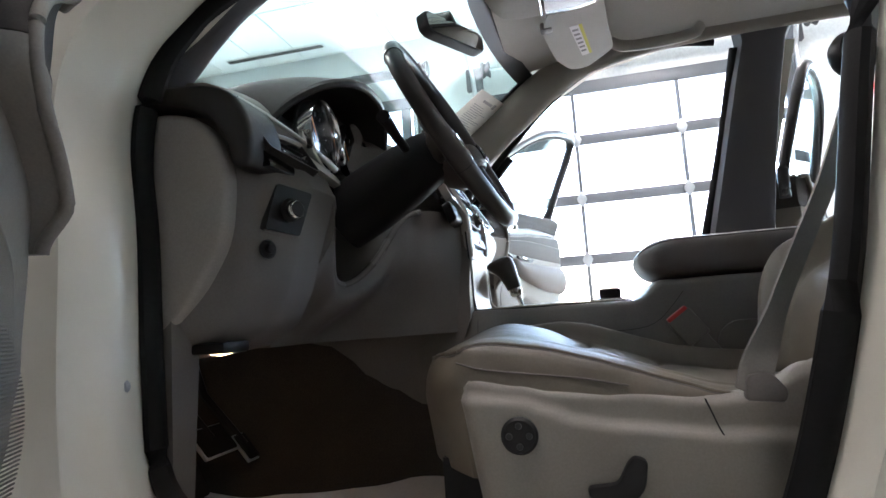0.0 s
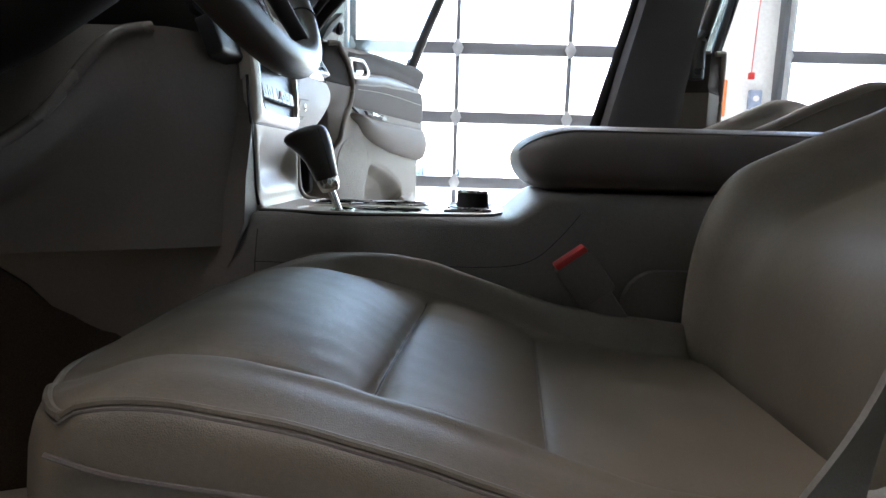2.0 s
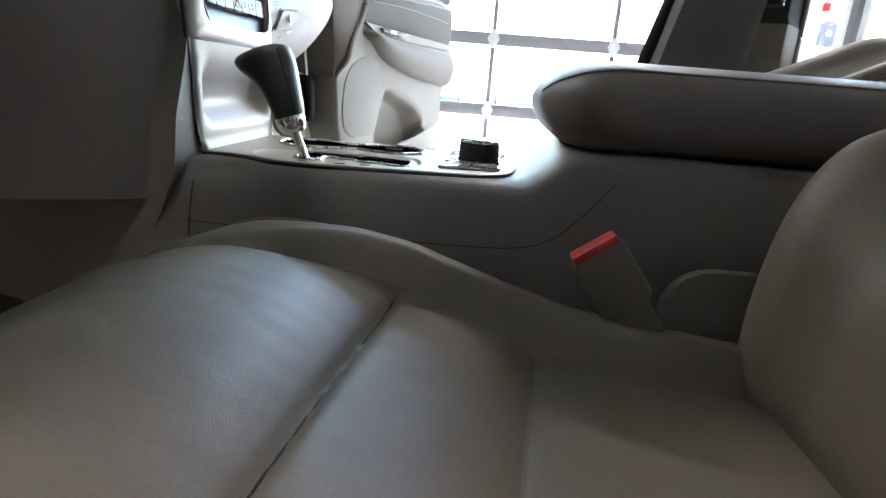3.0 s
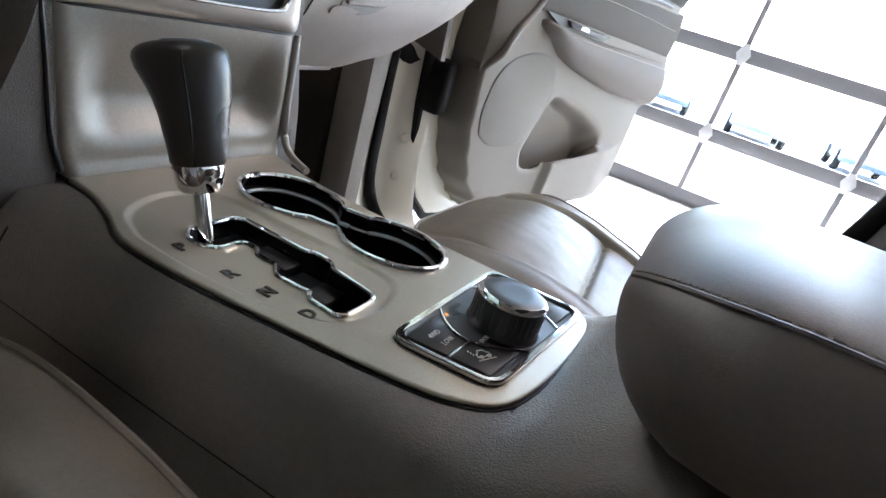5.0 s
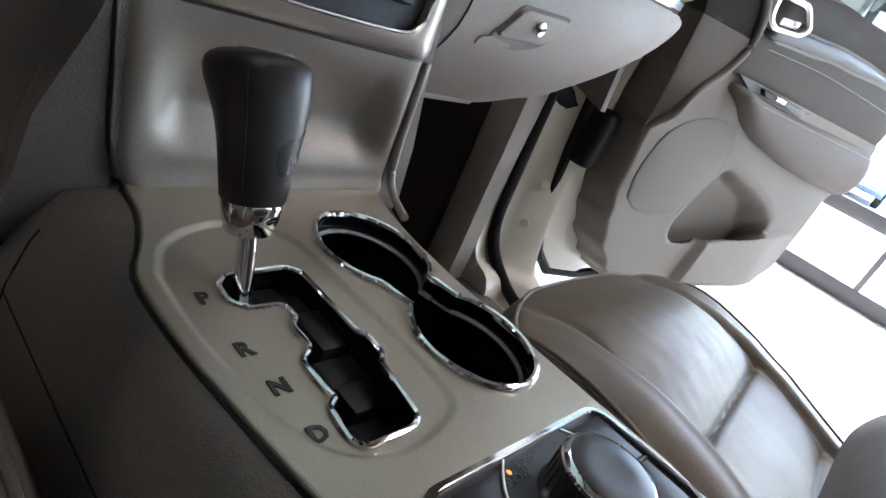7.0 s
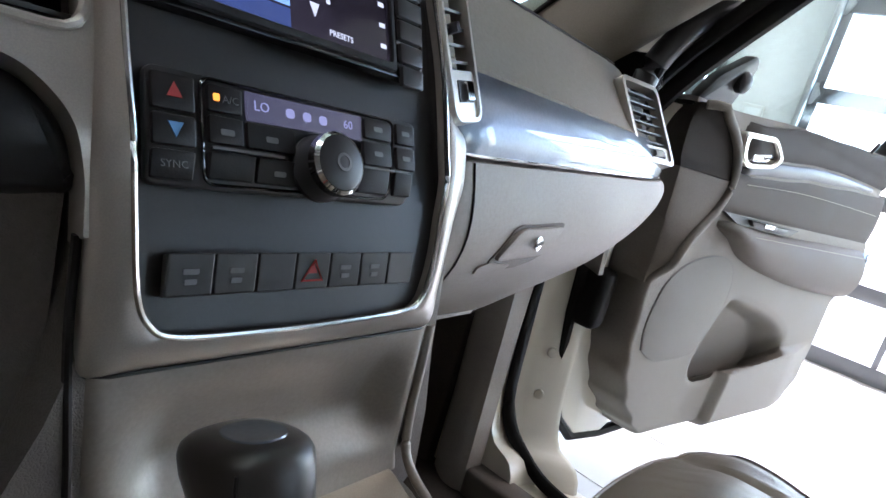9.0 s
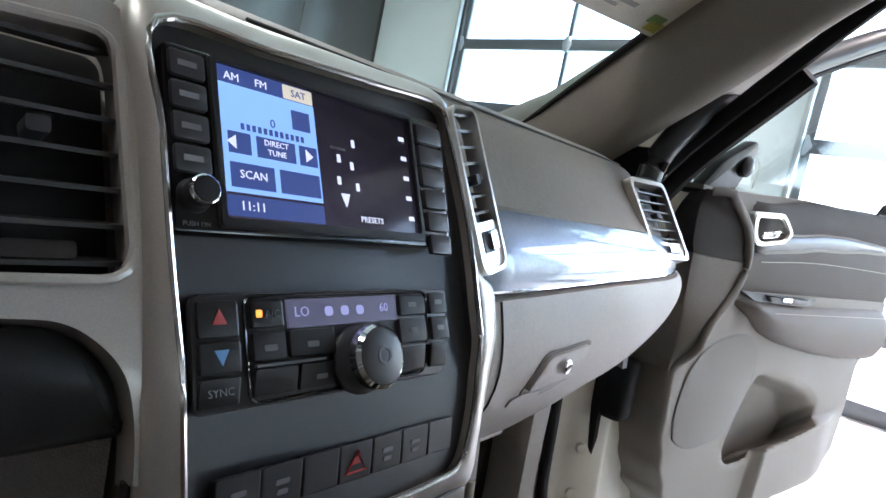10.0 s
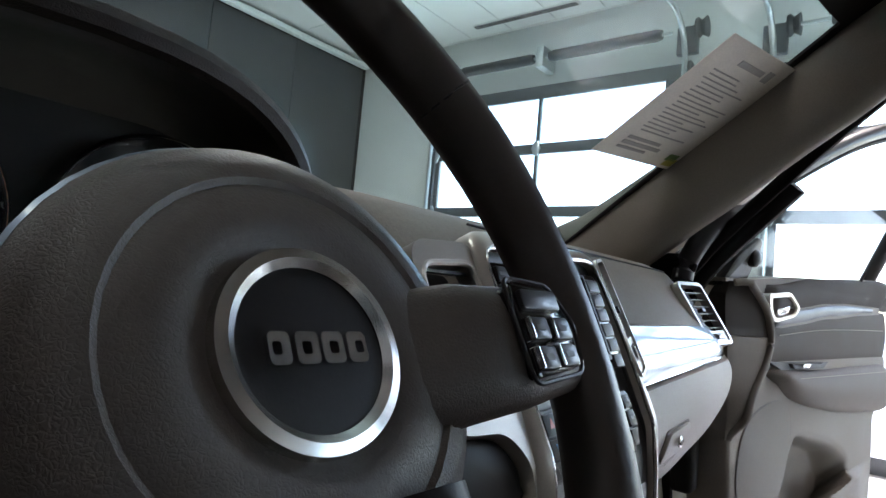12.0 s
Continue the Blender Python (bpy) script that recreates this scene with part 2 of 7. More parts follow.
def smooth_path(pts, n=6, closed=False):
    """Catmull-Rom curve through pts."""
    pts = [Vector(p) for p in pts]
    out, m = [], len(pts)
    for i in range(m if closed else m - 1):
        if closed:
            a, b, c, d = pts[(i - 1) % m], pts[i], pts[(i + 1) % m], pts[(i + 2) % m]
        else:
            b, c = pts[i], pts[i + 1]
            a = pts[i - 1] if i else b * 2 - c
            d = pts[i + 2] if i + 2 < m else c * 2 - b
        for k in range(n):
            t = k / n
            out.append(0.5 * ((2 * b) + (c - a) * t + (2 * a - 5 * b + 4 * c - d) * t * t + (3 * b - a - 3 * c + d) * t ** 3))
    if not closed:
        out.append(pts[-1])
    return out

def smooth_xy(pts, n=5):
    return [(p.x, p.y) for p in smooth_path([(a, b, 0) for a, b in pts], n)]

def tube(path, r, n=8, closed=False, flat=1.0, up=(0, 0, 1)):
    """A tube along path; r a number or a function of 0..1; flat squeezes it along up."""
    path = [Vector(p) for p in path]
    rings, m = [], len(path)
    for i, p in enumerate(path):
        t = (path[(i + 1) % m] - path[i - 1]) if closed else path[min(i + 1, m - 1)] - path[max(i - 1, 0)]
        t.normalize()
        u = Vector(up)
        if abs(u.dot(t)) > 0.97:
            u = Vector((0, 1, 0)) if abs(t.y) < 0.9 else Vector((1, 0, 0))
        s = t.cross(u).normalized()
        u = s.cross(t)
        rad = r(i / (m - 1)) if callable(r) else r
        rings.append([p + s * (rad * math.cos(a)) + u * (rad * flat * math.sin(a)) for a in (2 * math.pi * k / n for k in range(n))])
    if closed:
        rings.append(rings[0])
        bm = loft(rings, caps=False)
        bmesh.ops.remove_doubles(bm, verts=bm.verts, dist=1e-6)
        return bm
    return loft(rings)

def lathe(profile, n=32, m=Matrix()):
    """profile: (radius, height) about z."""
    rings = [[(max(r, 1e-5) * math.cos(2 * math.pi * k / n), max(r, 1e-5) * math.sin(2 * math.pi * k / n), h) for k in range(n)] for r, h in profile]
    if profile[0][0] > 0.0005 and profile[-1][0] > 0.0005:
        bm = loft(rings + [rings[0]], caps=False)
        bmesh.ops.remove_doubles(bm, verts=bm.verts, dist=1e-7)
        bmesh.ops.recalc_face_normals(bm, faces=bm.faces)
    else:
        bm = loft(rings)
    return moved(bm, m)

def rrect(cx, cy, w, h, r, n=5):
    out = []
    for sx, sy, a0 in ((1, 1, 0), (-1, 1, 90), (-1, -1, 180), (1, -1, 270)):
        for k in range(n + 1):
            a = radians(a0 + 90 * k / n)
            out.append((cx + sx * (w / 2 - r) + r * math.cos(a), cy + sy * (h / 2 - r) + r * math.sin(a)))
    return out

def prism(outline, lo, hi, place=None, bev=0.0, seg=2):
    """outline in two axes, thickness lo..hi in the third; place maps (u, v, w) to the world."""
    place = place or (lambda u, v, w: (u, v, w))
    n = len(outline)
    bm = bm_from([(u, v, lo) for u, v in outline] + [(u, v, hi) for u, v in outline],
                 [tuple(range(n))[::-1], tuple(range(n, 2 * n))] + [(i, (i + 1) % n, n + (i + 1) % n, n + i) for i in range(n)])
    if bev:
        es = [e for e in bm.edges if all(abs(v.co.z - hi) < 1e-7 for v in e.verts)]
        bmesh.ops.bevel(bm, geom=es, offset=bev, segments=seg, affect="EDGES", profile=0.5)
    for v in bm.verts:
        v.co = place(*v.co)
    bmesh.ops.recalc_face_normals(bm, faces=bm.faces)
    return bm

def holed(outer, holes, lo, hi, place=None):
    """A slab with holes."""
    place = place or (lambda u, v, w: (u, v, w))
    bm = bmesh.new()
    edges = []
    for loop in [outer] + holes:
        vs = [bm.verts.new((u, v, hi)) for u, v in loop]
        edges += [bm.edges.new((vs[i], vs[(i + 1) % len(vs)])) for i in range(len(vs))]
    bmesh.ops.triangle_fill(bm, use_beauty=True, use_dissolve=False, edges=edges)
    top = bm.faces[:]
    ret = bmesh.ops.extrude_face_region(bm, geom=top)
    for v in [g for g in ret["geom"] if isinstance(g, bmesh.types.BMVert)]:
        v.co.z = lo
    for v in bm.verts:
        v.co = place(*v.co)
    bmesh.ops.recalc_face_normals(bm, faces=bm.faces)
    return bm

def ring_slab(outer, inner, lo, hi, place=None, bev=0.0):
    """A frame between two outlines of the same number of points."""
    place = place or (lambda u, v, w: (u, v, w))
    n = len(outer)
    V = [(u, v, lo) for u, v in outer] + [(u, v, hi) for u, v in outer] + [(u, v, hi) for u, v in inner] + [(u, v, lo) for u, v in inner]
    Fc = []
    for i in range(n):
        k = (i + 1) % n
        for a in range(4):
            b = (a + 1) % 4
            Fc.append((a * n + i, a * n + k, b * n + k, b * n + i))
    bm = bm_from(V, Fc)
    if bev:
        es = [e for e in bm.edges if all(abs(v.co.z - hi) < 1e-7 for v in e.verts) and len({v.index // n for v in e.verts}) == 1]
        bmesh.ops.bevel(bm, geom=es, offset=bev, segments=2, affect="EDGES")
    for v in bm.verts:
        v.co = place(*v.co)
    bmesh.ops.recalc_face_normals(bm, faces=bm.faces)
    return bm

def sheet_solid(nu, nv, top, bottom):
    """A closed body between two surfaces over the unit square."""
    V, Fc = [], []
    for f in (top, bottom):
        V += [f(i / nu, j / nv) for i in range(nu + 1) for j in range(nv + 1)]
    o = (nu + 1) * (nv + 1)
    q = lambda i, j: i * (nv + 1) + j
    for i in range(nu):
        for j in range(nv):
            a, b, c, d = q(i, j), q(i + 1, j), q(i + 1, j + 1), q(i, j + 1)
            Fc += [(a, b, c, d), (o + d, o + c, o + b, o + a)]
    for i in range(nu):
        for j in (0, nv):
            Fc.append((q(i, j), q(i + 1, j), o + q(i + 1, j), o + q(i, j)))
    for j in range(nv):
        for i in (0, nu):
            Fc.append((q(i, j), q(i, j + 1), o + q(i, j + 1), o + q(i, j)))
    return bm_from(V, Fc)

def finish(me, angle=38):
    for p in me.polygons:
        p.use_smooth = True
    me.set_sharp_from_angle(angle=radians(angle))

def part(name, bm, material, parent, label="", angle=38):
    """One mesh object under a thing or under a part; its mesh is in world places."""
    me = bpy.data.meshes.new(name)
    bm.to_mesh(me)
    bm.free()
    finish(me, angle)
    me.materials.append(M[material] if isinstance(material, str) else material)
    ob = new(name, me)
    ob.parent = parent
    if parent is not None and parent.type == "EMPTY":
        ob.matrix_parent_inverse = Matrix.Translation(-parent.location)
    return tagged(ob, label=label)

def thing(name, place, label, category, group="", kind=""):
    ob = new(name)
    ob.location = place
    ob.empty_display_size = 0.05
    return tagged(ob, label, category, group, kind)

def single(name, bm, material, label, category, group="", kind="", angle=38):
    ob = part(name, bm, material, None, "", angle)
    return tagged(ob, label, category, group, kind)

def words(body, size, material, parent, m, name="lettering", label="", deep=0.0004, sx=1.0, bold=0.0):
    """Built-in font lettering turned into a mesh, centred at the pose m."""
    cu = bpy.data.curves.new(name, "FONT")
    cu.body, cu.size, cu.extrude, cu.align_x, cu.align_y = body, size, deep, "CENTER", "CENTER"
    cu.resolution_u, cu.offset = 2, bold
    tmp = bpy.data.objects.new("tmp", cu)
    me = bpy.data.meshes.new_from_object(tmp)
    bpy.data.objects.remove(tmp)
    bm = bmesh.new()
    bm.from_mesh(me)
    bpy.data.meshes.remove(me)
    moved(bm, m @ Matrix.Diagonal((sx, 1, 1, 1)))
    return part(name, bm, material, parent, label)

# ---- garage: setting ----
FZ = -0.08          # floor level
WY = 5.38           # wall with the glazed doors
CZ = 4.30
floor = single("floor", bx(-9, 14, -9, 5.9, FZ - 0.2, FZ - 0.004), "grout", "white tiled workshop floor with pale grey joints", "floor", kind="structure")
ceil_faces, ceil_verts = [], []
for i in range(-10, 22):
    for j in range(-7, 5):
        x0, x1, y0, y1 = i * 0.61 + 0.012, i * 0.61 + 0.598, j * 1.22 + 0.512, j * 1.22 + 1.708
        if y1 > WY + 0.35 or x0 < -6.3:
            continue
        o = len(ceil_verts)
        ceil_verts += [(x0, y0, CZ), (x1, y0, CZ), (x1, y1, CZ), (x0, y1, CZ), (x0, y0, CZ + 0.02), (x1, y0, CZ + 0.02), (x1, y1, CZ + 0.02), (x0, y1, CZ + 0.02)]
        ceil_faces += [tuple(o + k for k in f) for f in ((0, 1, 2, 3), (7, 6, 5, 4), (0, 4, 5, 1), (1, 5, 6, 2), (2, 6, 7, 3), (3, 7, 4, 0))]
ceiling = single("ceiling", bm_from(ceil_verts, ceil_faces), "ceiling", "white acoustic tile ceiling in a metal grid", "ceiling", kind="structure")
single("ceiling_grid", bx(-9, 14, -9, 5.9, CZ + 0.012, CZ + 0.2), "grid", "pale metal grid above the ceiling tiles", "ceiling", kind="structure")

DOORS = [("front", -4.66, -1.55, (-4.66, -3.17, -1.68), (-0.02, 0.62, 1.30, 2.03, 2.766, 3.44)),
         ("middle", -0.74, 2.76, (-0.74, 0.385, 1.555, 2.72), (-0.02, 0.57, 1.255, 1.962, 2.668, 3.30)),
         ("rear", 3.78, 7.30, (3.80, 4.95, 6.10, 7.27), (-0.02, 0.57, 1.255, 1.962, 2.668, 3.30)),
         # Unseen extra door, added to let more daylight in from behind the car.
         ("far_unseen", 8.30, 11.8, (8.32, 9.48, 10.63, 11.78), (-0.02, 0.57, 1.255, 1.962, 2.668, 3.30))]
wall_bits = []
for x0, x1 in ((-6.35, -4.72), (-1.60, -0.80), (2.80, 3.73), (7.34, 8.24), (11.86, 13.2)):
    wall_bits.append(bx(x0, x1, WY + 0.06, WY + 0.32, FZ, CZ + 0.1))
for x0, x1, z0 in ((-4.72, -1.60, 3.52), (-0.80, 2.80, 3.38), (3.73, 7.34, 3.38), (8.24, 11.86, 3.38)):
    wall_bits.append(bx(x0, x1, WY + 0.06, WY + 0.32, z0, CZ + 0.1))
single("wall_north", joined(*wall_bits), "wall", "pale grey-white painted wall between glazed garage doors", "wall", kind="structure")
single("wall_east", bx(13.0, 13.2, -9, 5.7, FZ, CZ + 0.1), "wall", "plain pale painted wall", "wall", kind="structure")
# Unseen wall, set close and dark to cut light bounced onto the driver's side.
single("unseen_wall_south", bx(-6.5, 13.2, -4.6, -4.4, FZ, CZ + 0.1), "wall_grey", "unseen dark wall that cuts bounced light", "wall", kind="structure")
wall_west = single("wall_west", bx(-6.55, -6.28, -8.2, WY + 0.06, FZ, CZ + 0.1), "black", "dark panelled wall", "wall", kind="structure")
single("trim", bx(-6.24, -6.14, -8.0, WY, 4.20, 4.262, 0.004), "ceiling", "white strip along the top of the dark wall", "trim", kind="structure")

def garage_door(name, x0, x1, cols, rows):
    d = thing(name, ((x0 + x1) / 2, WY, FZ), "glazed sectional garage door in a dark metal frame, closed", "garage door", "glazed garage doors", "structure")
    for z in rows:
        h = 0.075 if z in (rows[0], rows[-1]) else 0.06
        part("rail", bx(x0, x1, WY - 0.025, WY + 0.025, z - h, z + h, 0.004), "door_metal", d)
    for i, x in enumerate(cols):
        w = 0.06 if i in (0, len(cols) - 1) else 0.022
        for a, b in zip(rows, rows[1:]):
            part("mullion", bx(x - w, x + w, WY - 0.02, WY + 0.02, a + 0.062, b - 0.062, 0.003), "door_metal", d)
        for z in rows[1:-1]:
            out = [(-0.075, 0.0), (-0.045, 0.05), (-0.03, 0.085), (0.03, 0.085), (0.045, 0.05), (0.075, 0.0), (0.045, -0.05), (0.03, -0.085), (-0.03, -0.085), (-0.045, -0.05)]
            part("hinge", prism(out, 0, 0.02, lambda u, v, w, x=x, z=z: (x + u * 0.8, WY - 0.028 - w, z + v), 0.004), "hinge", d)
    for x, xx in zip(cols, cols[1:]):
        for a, b in zip(rows, rows[1:]):
            p = part("pane", bx(x + 0.02, xx - 0.02, WY + 0.002, WY + 0.008, a + 0.058, b - 0.058), "window", d)
            p.visible_shadow = False
    part("jamb", bx(x0 - 0.06, x0, WY - 0.06, WY + 0.06, FZ, rows[-1] + 0.08, 0.004), "door_metal", d)
    part("jamb", bx(x1, x1 + 0.06, WY - 0.06, WY + 0.06, FZ, rows[-1] + 0.08, 0.004), "door_metal", d)
    # tracks, spring tubes and their brackets
    zt = rows[-1]
    for sx in (x0 - 0.02, x1 + 0.02):
        t = thing("door_track", (sx, WY - 0.12, FZ), "bent galvanised steel door track", "door track", "door tracks")
        path = [(sx, WY - 0.13, FZ), (sx, WY - 0.13, 1.5), (sx, WY - 0.13, zt + 0.02)] + [(sx, WY - 0.13 - 0.4 * (1 - math.cos(a)), zt + 0.02 + 0.4 * math.sin(a)) for a in (0.3, 0.6, 0.9, 1.2, 1.5)] + [(sx, 3.5, zt + 0.45), (sx, 1.6, zt + 0.45)]
        part("track", tube(path, 0.028, 8), "steel", t)
        part("bracket", bx(sx - 0.10, sx + 0.10, WY - 0.10, WY - 0.02, zt + 0.14, zt + 0.42, 0.01), "door_metal", t)
        part("drum", lathe([(0.0, -0.05), (0.09, -0.05), (0.10, -0.03), (0.07, 0.0), (0.10, 0.05), (0.0, 0.05)], 20, pose(sx + 0.16, WY - 0.18, zt + 0.34, 0, 90, 0)), "tube", t)
    mid = (x0 + x1) / 2
    s = thing("spring_shaft", (mid, WY - 0.18, zt + 0.34), "black torsion spring tubes over a garage door", "door spring", "door springs")
    n = 26
    for a, b in ((x0 + 0.42, mid - 0.10), (mid + 0.10, x1 - 0.20)):
        prof = [(0.0, a), (0.05, a)] + [(0.057 + 0.008 * (k % 2), a + 0.03 + (b - a - 0.06) * k / n) for k in range(n + 1)] + [(0.05, b), (0.0, b)]
        part("spring", lathe(prof, 16, pose(0, WY - 0.18, zt + 0.34, 0, 90, 0)), "tube", s)
    part("shaft", tube([(x0 + 0.1, WY - 0.18, zt + 0.34), (x1 - 0.1, WY - 0.18, zt + 0.34)], 0.018, 10), "steel", s)
    part("centre_bracket", bx(mid - 0.05, mid + 0.05, WY - 0.24, WY + 0.06, zt + 0.22, zt + 0.46, 0.01), "steel", s)

for dn, x0, x1, cols, rows in DOORS:
    garage_door("garage_door", x0, x1, cols, rows)

# dark wall panels in front of the car
for i in range(7):
    y1 = WY - 0.02 - i * 1.22
    for z0, z1 in ((FZ, 2.02), (2.03, 4.19)):
        part("wall_panel", bx(-6.278, -6.258, y1 - 1.212, y1, z0, z1, 0.003), "panel_dark", wall_west)

# ceiling diffuser, light, hanger
v = thing("ceiling_vent", (-3.35, 5.12, CZ), "long black linear slot vent in the ceiling", "air vent")
part("slot_frame", bx(-4.05, -2.65, 5.07, 5.17, CZ - 0.012, CZ - 0.001, 0.003), "grid", v)
for k in range(3):
    part("slat", bx(-4.03, -2.67, 5.085 + k * 0.027, 5.098 + k * 0.027, CZ - 0.018, CZ - 0.012), "ink", v)
# Only the round downlight is in view; panels are added at the fill lamps.
for lx, ly in ((-4.60, 3.4),) + LAMPS:
    c = thing("ceiling_light", (lx, ly, CZ), "round recessed white ceiling downlight" if ly == 3.4 else "added square ceiling light panel, out of view", "ceiling light", "ceiling lights")
    if ly == 3.4:
        part("rim", lathe([(0.11, 0), (0.14, -0.004), (0.14, -0.012), (0.105, -0.012)], 28, pose(lx, ly, CZ)), "ceiling", c)
        part("diffuser", lathe([(0.0, -0.006), (0.105, -0.006), (0.105, -0.002), (0.0, -0.002)], 28, pose(lx, ly, CZ)), "lamp_panel", c)
    else:
        part("rim", ring_slab(rrect(lx, ly, 1.24, 0.64, 0.01), rrect(lx, ly, 1.18, 0.58, 0.01), CZ - 0.012, CZ - 0.002), "ceiling", c)
        part("diffuser", bx(lx - 0.59, lx + 0.59, ly - 0.29, ly + 0.29, CZ - 0.008, CZ - 0.003), "lamp_panel", c)

# wall fittings on the pier between the doors
o = thing("door_opener", (3.58, WY - 0.06, 3.0), "dark grey wall mounted door opener box", "door opener")
part("housing", bx(3.48, 3.72, WY - 0.16, WY + 0.06, 2.98, 3.34, 0.02), "door_metal", o)
part("cover", bx(3.50, 3.70, WY - 0.17, WY - 0.16, 3.02, 3.20, 0.004), "black", o)
c = thing("pull_cord", (3.46, WY - 0.02, 1.76), "thin red pull cord with a small red handle", "pull cord")
part("cord", tube([(3.49, WY - 0.05, 2.98), (3.46, WY - 0.03, 2.4), (3.45, WY - 0.02, 1.78)], 0.005, 6), "red", c)
part("handle", bx(3.42, 3.48, WY - 0.045, WY - 0.005, 1.72, 1.79, 0.01), "red", c)
w = thing("wall_control", (3.53, WY + 0.06, 1.5), "small dark blue wall control box", "wall control")
part("housing", bx(3.47, 3.60, WY, WY + 0.06, 1.42, 1.62, 0.012), "car_blue", w)
part("dial", lathe([(0, 0), (0.03, 0), (0.03, 0.012), (0, 0.014)], 20, pose(3.535, WY, 1.53, 90)), "mark", w)
single("level_tool", bx(3.18, 3.24, WY + 0.03, WY + 0.06, 1.34, 1.72, 0.01), "orange", "orange plastic strip hanging on the wall", "wall tool")
n = thing("wall_box", (-1.15, WY + 0.06, 1.9), "small pale electrical box on the wall", "electrical box")
part("housing", bx(-1.22, -1.05, WY, WY + 0.06, 1.55, 1.80, 0.012), "grid", n)
part("cover", bx(-1.20, -1.07, WY - 0.006, WY, 1.58, 1.77, 0.003), "wall", n)

# ---- outside ----
single("ground", bx(-160, 160, 5.9, 300, FZ - 0.25, FZ - 0.03), "asphalt", "pale wet-looking asphalt forecourt reaching the horizon", "ground", kind="structure")

def parked_car(place, turn, paint):
    c = thing("parked_car", place, "blue parked saloon car outside on the forecourt" if paint == "car_blue" else "silver parked car outside on the forecourt", "car", "parked cars outside")
    m = pose(*place, 0, 0, turn)
    side = [(-2.2, 0.45), (-2.15, 0.72), (-1.2, 0.92), (-0.6, 1.38), (0.9, 1.42), (1.6, 1.0), (2.15, 0.95), (2.2, 0.5), (1.9, 0.3), (-1.9, 0.3)]
    part("body", moved(prism(side, -0.85, 0.85, lambda u, v, w: (u, w, v), 0.10), m), paint, c)
    glassline = [(-1.0, 0.98), (-0.52, 1.32), (0.85, 1.35), (1.35, 1.02)]
    part("side_glass", moved(prism(glassline, -0.862, 0.862, lambda u, v, w: (u, w, v)), m), "black_gloss", c)
    for wx in (-1.35, 1.35):
        for wy in (-0.80, 0.80):
            t = part("wheel", moved(lathe([(0.0, -0.1), (0.30, -0.1), (0.33, -0.06), (0.33, 0.06), (0.30, 0.1), (0.0, 0.1)], 20, pose(wx, wy, 0.33, 90)), m), "rubber", c)
            part("rim", moved(lathe([(0.0, -0.112), (0.2, -0.112), (0.2, 0.112), (0.0, 0.112)], 16, pose(wx, wy, 0.33, 90)), m), "steel", t)
    for wy in (-0.6, 0.6):
        part("headlight", moved(bx(-2.19, -2.05, wy - 0.2, wy + 0.2, 0.62, 0.74, 0.03), m), "steel", c)

for px, py, tn, pt in ((-4.6, 22, 88, "car_blue"), (-1.6, 22.5, 92, "car_blue"), (1.5, 22, 90, "car_grey"), (4.8, 22.5, 88, "car_blue"), (8.2, 22, 91, "car_grey"), (-8.0, 22, 90, "car_grey"), (-11.4, 22.4, 90, "car_blue")):
    parked_car((px, py, FZ - 0.03), tn, pt)

def sstep(a, b, t):
    t = min(1, max(0, (t - a) / (b - a)))
    return t * t * (3 - 2 * t)

def table(tab, t):
    if t <= tab[0][0]:
        return tab[0][1]
    for (t0, v0), (t1, v1) in zip(tab, tab[1:]):
        if t <= t1:
            f = (t - t0) / (t1 - t0)
            return v0 + (v1 - v0) * f * f * (3 - 2 * f)
    return tab[-1][1]

# ---- car shell ----
CY = 0.022          # the car's middle line
body = thing("car", (0.3, CY, 0.15), "cream-white car with taupe interior trim and open doors", "car")
part("floor_pan", bx(-0.72, 2.2, -0.74, 0.78, 0.22, 0.288), "carpet", body, "dark carpeted floor")
part("toe_board", prism([(-0.74, 0.25), (-0.60, 0.286), (-0.80, 0.62), (-0.86, 0.62)], -0.74, 0.78, lambda u, v, w: (u, w, v)), "carpet", body)
part("firewall", bx(-0.92, -0.84, -0.76, 0.80, 0.25, 1.06), "carpet", body)
part("bonnet", sheet_solid(8, 10, lambda a, b: (-2.2 + 1.45 * a, -0.78 + 1.6 * b, 0.92 + 0.14 * a - 0.25 * (b - 0.5) ** 2), lambda a, b: (-2.2 + 1.45 * a, -0.78 + 1.6 * b, 0.84 + 0.1 * a)), "paint", body)

for sy in (-1, 1):
    yf = lambda q: CY + sy * q
    part("front_fender", sheet_solid(10, 8, lambda a, b: (-2.2 + 1.62 * a, yf(0.86 + 0.06 * math.sin(3.1 * b)), 0.16 + 0.80 * b + 0.12 * a * b), lambda a, b: (-2.2 + 1.62 * a, yf(0.80), 0.16 + 0.78 * b + 0.12 * a * b)), "paint", body)
    part("rear_quarter", sheet_solid(6, 8, lambda a, b: (1.95 + 1.0 * a, yf(0.88 + 0.04 * math.sin(3.1 * b)), 0.16 + 0.95 * b), lambda a, b: (1.95 + 1.0 * a, yf(0.80), 0.16 + 0.95 * b)), "paint", body)
part("nose", bx(-2.26, -2.16, -0.78, 0.82, 0.16, 0.90, 0.03), "paint", body)
part("tailgate", bx(2.88, 2.96, -0.78, 0.82, 0.20, 1.12, 0.03), "paint", body)

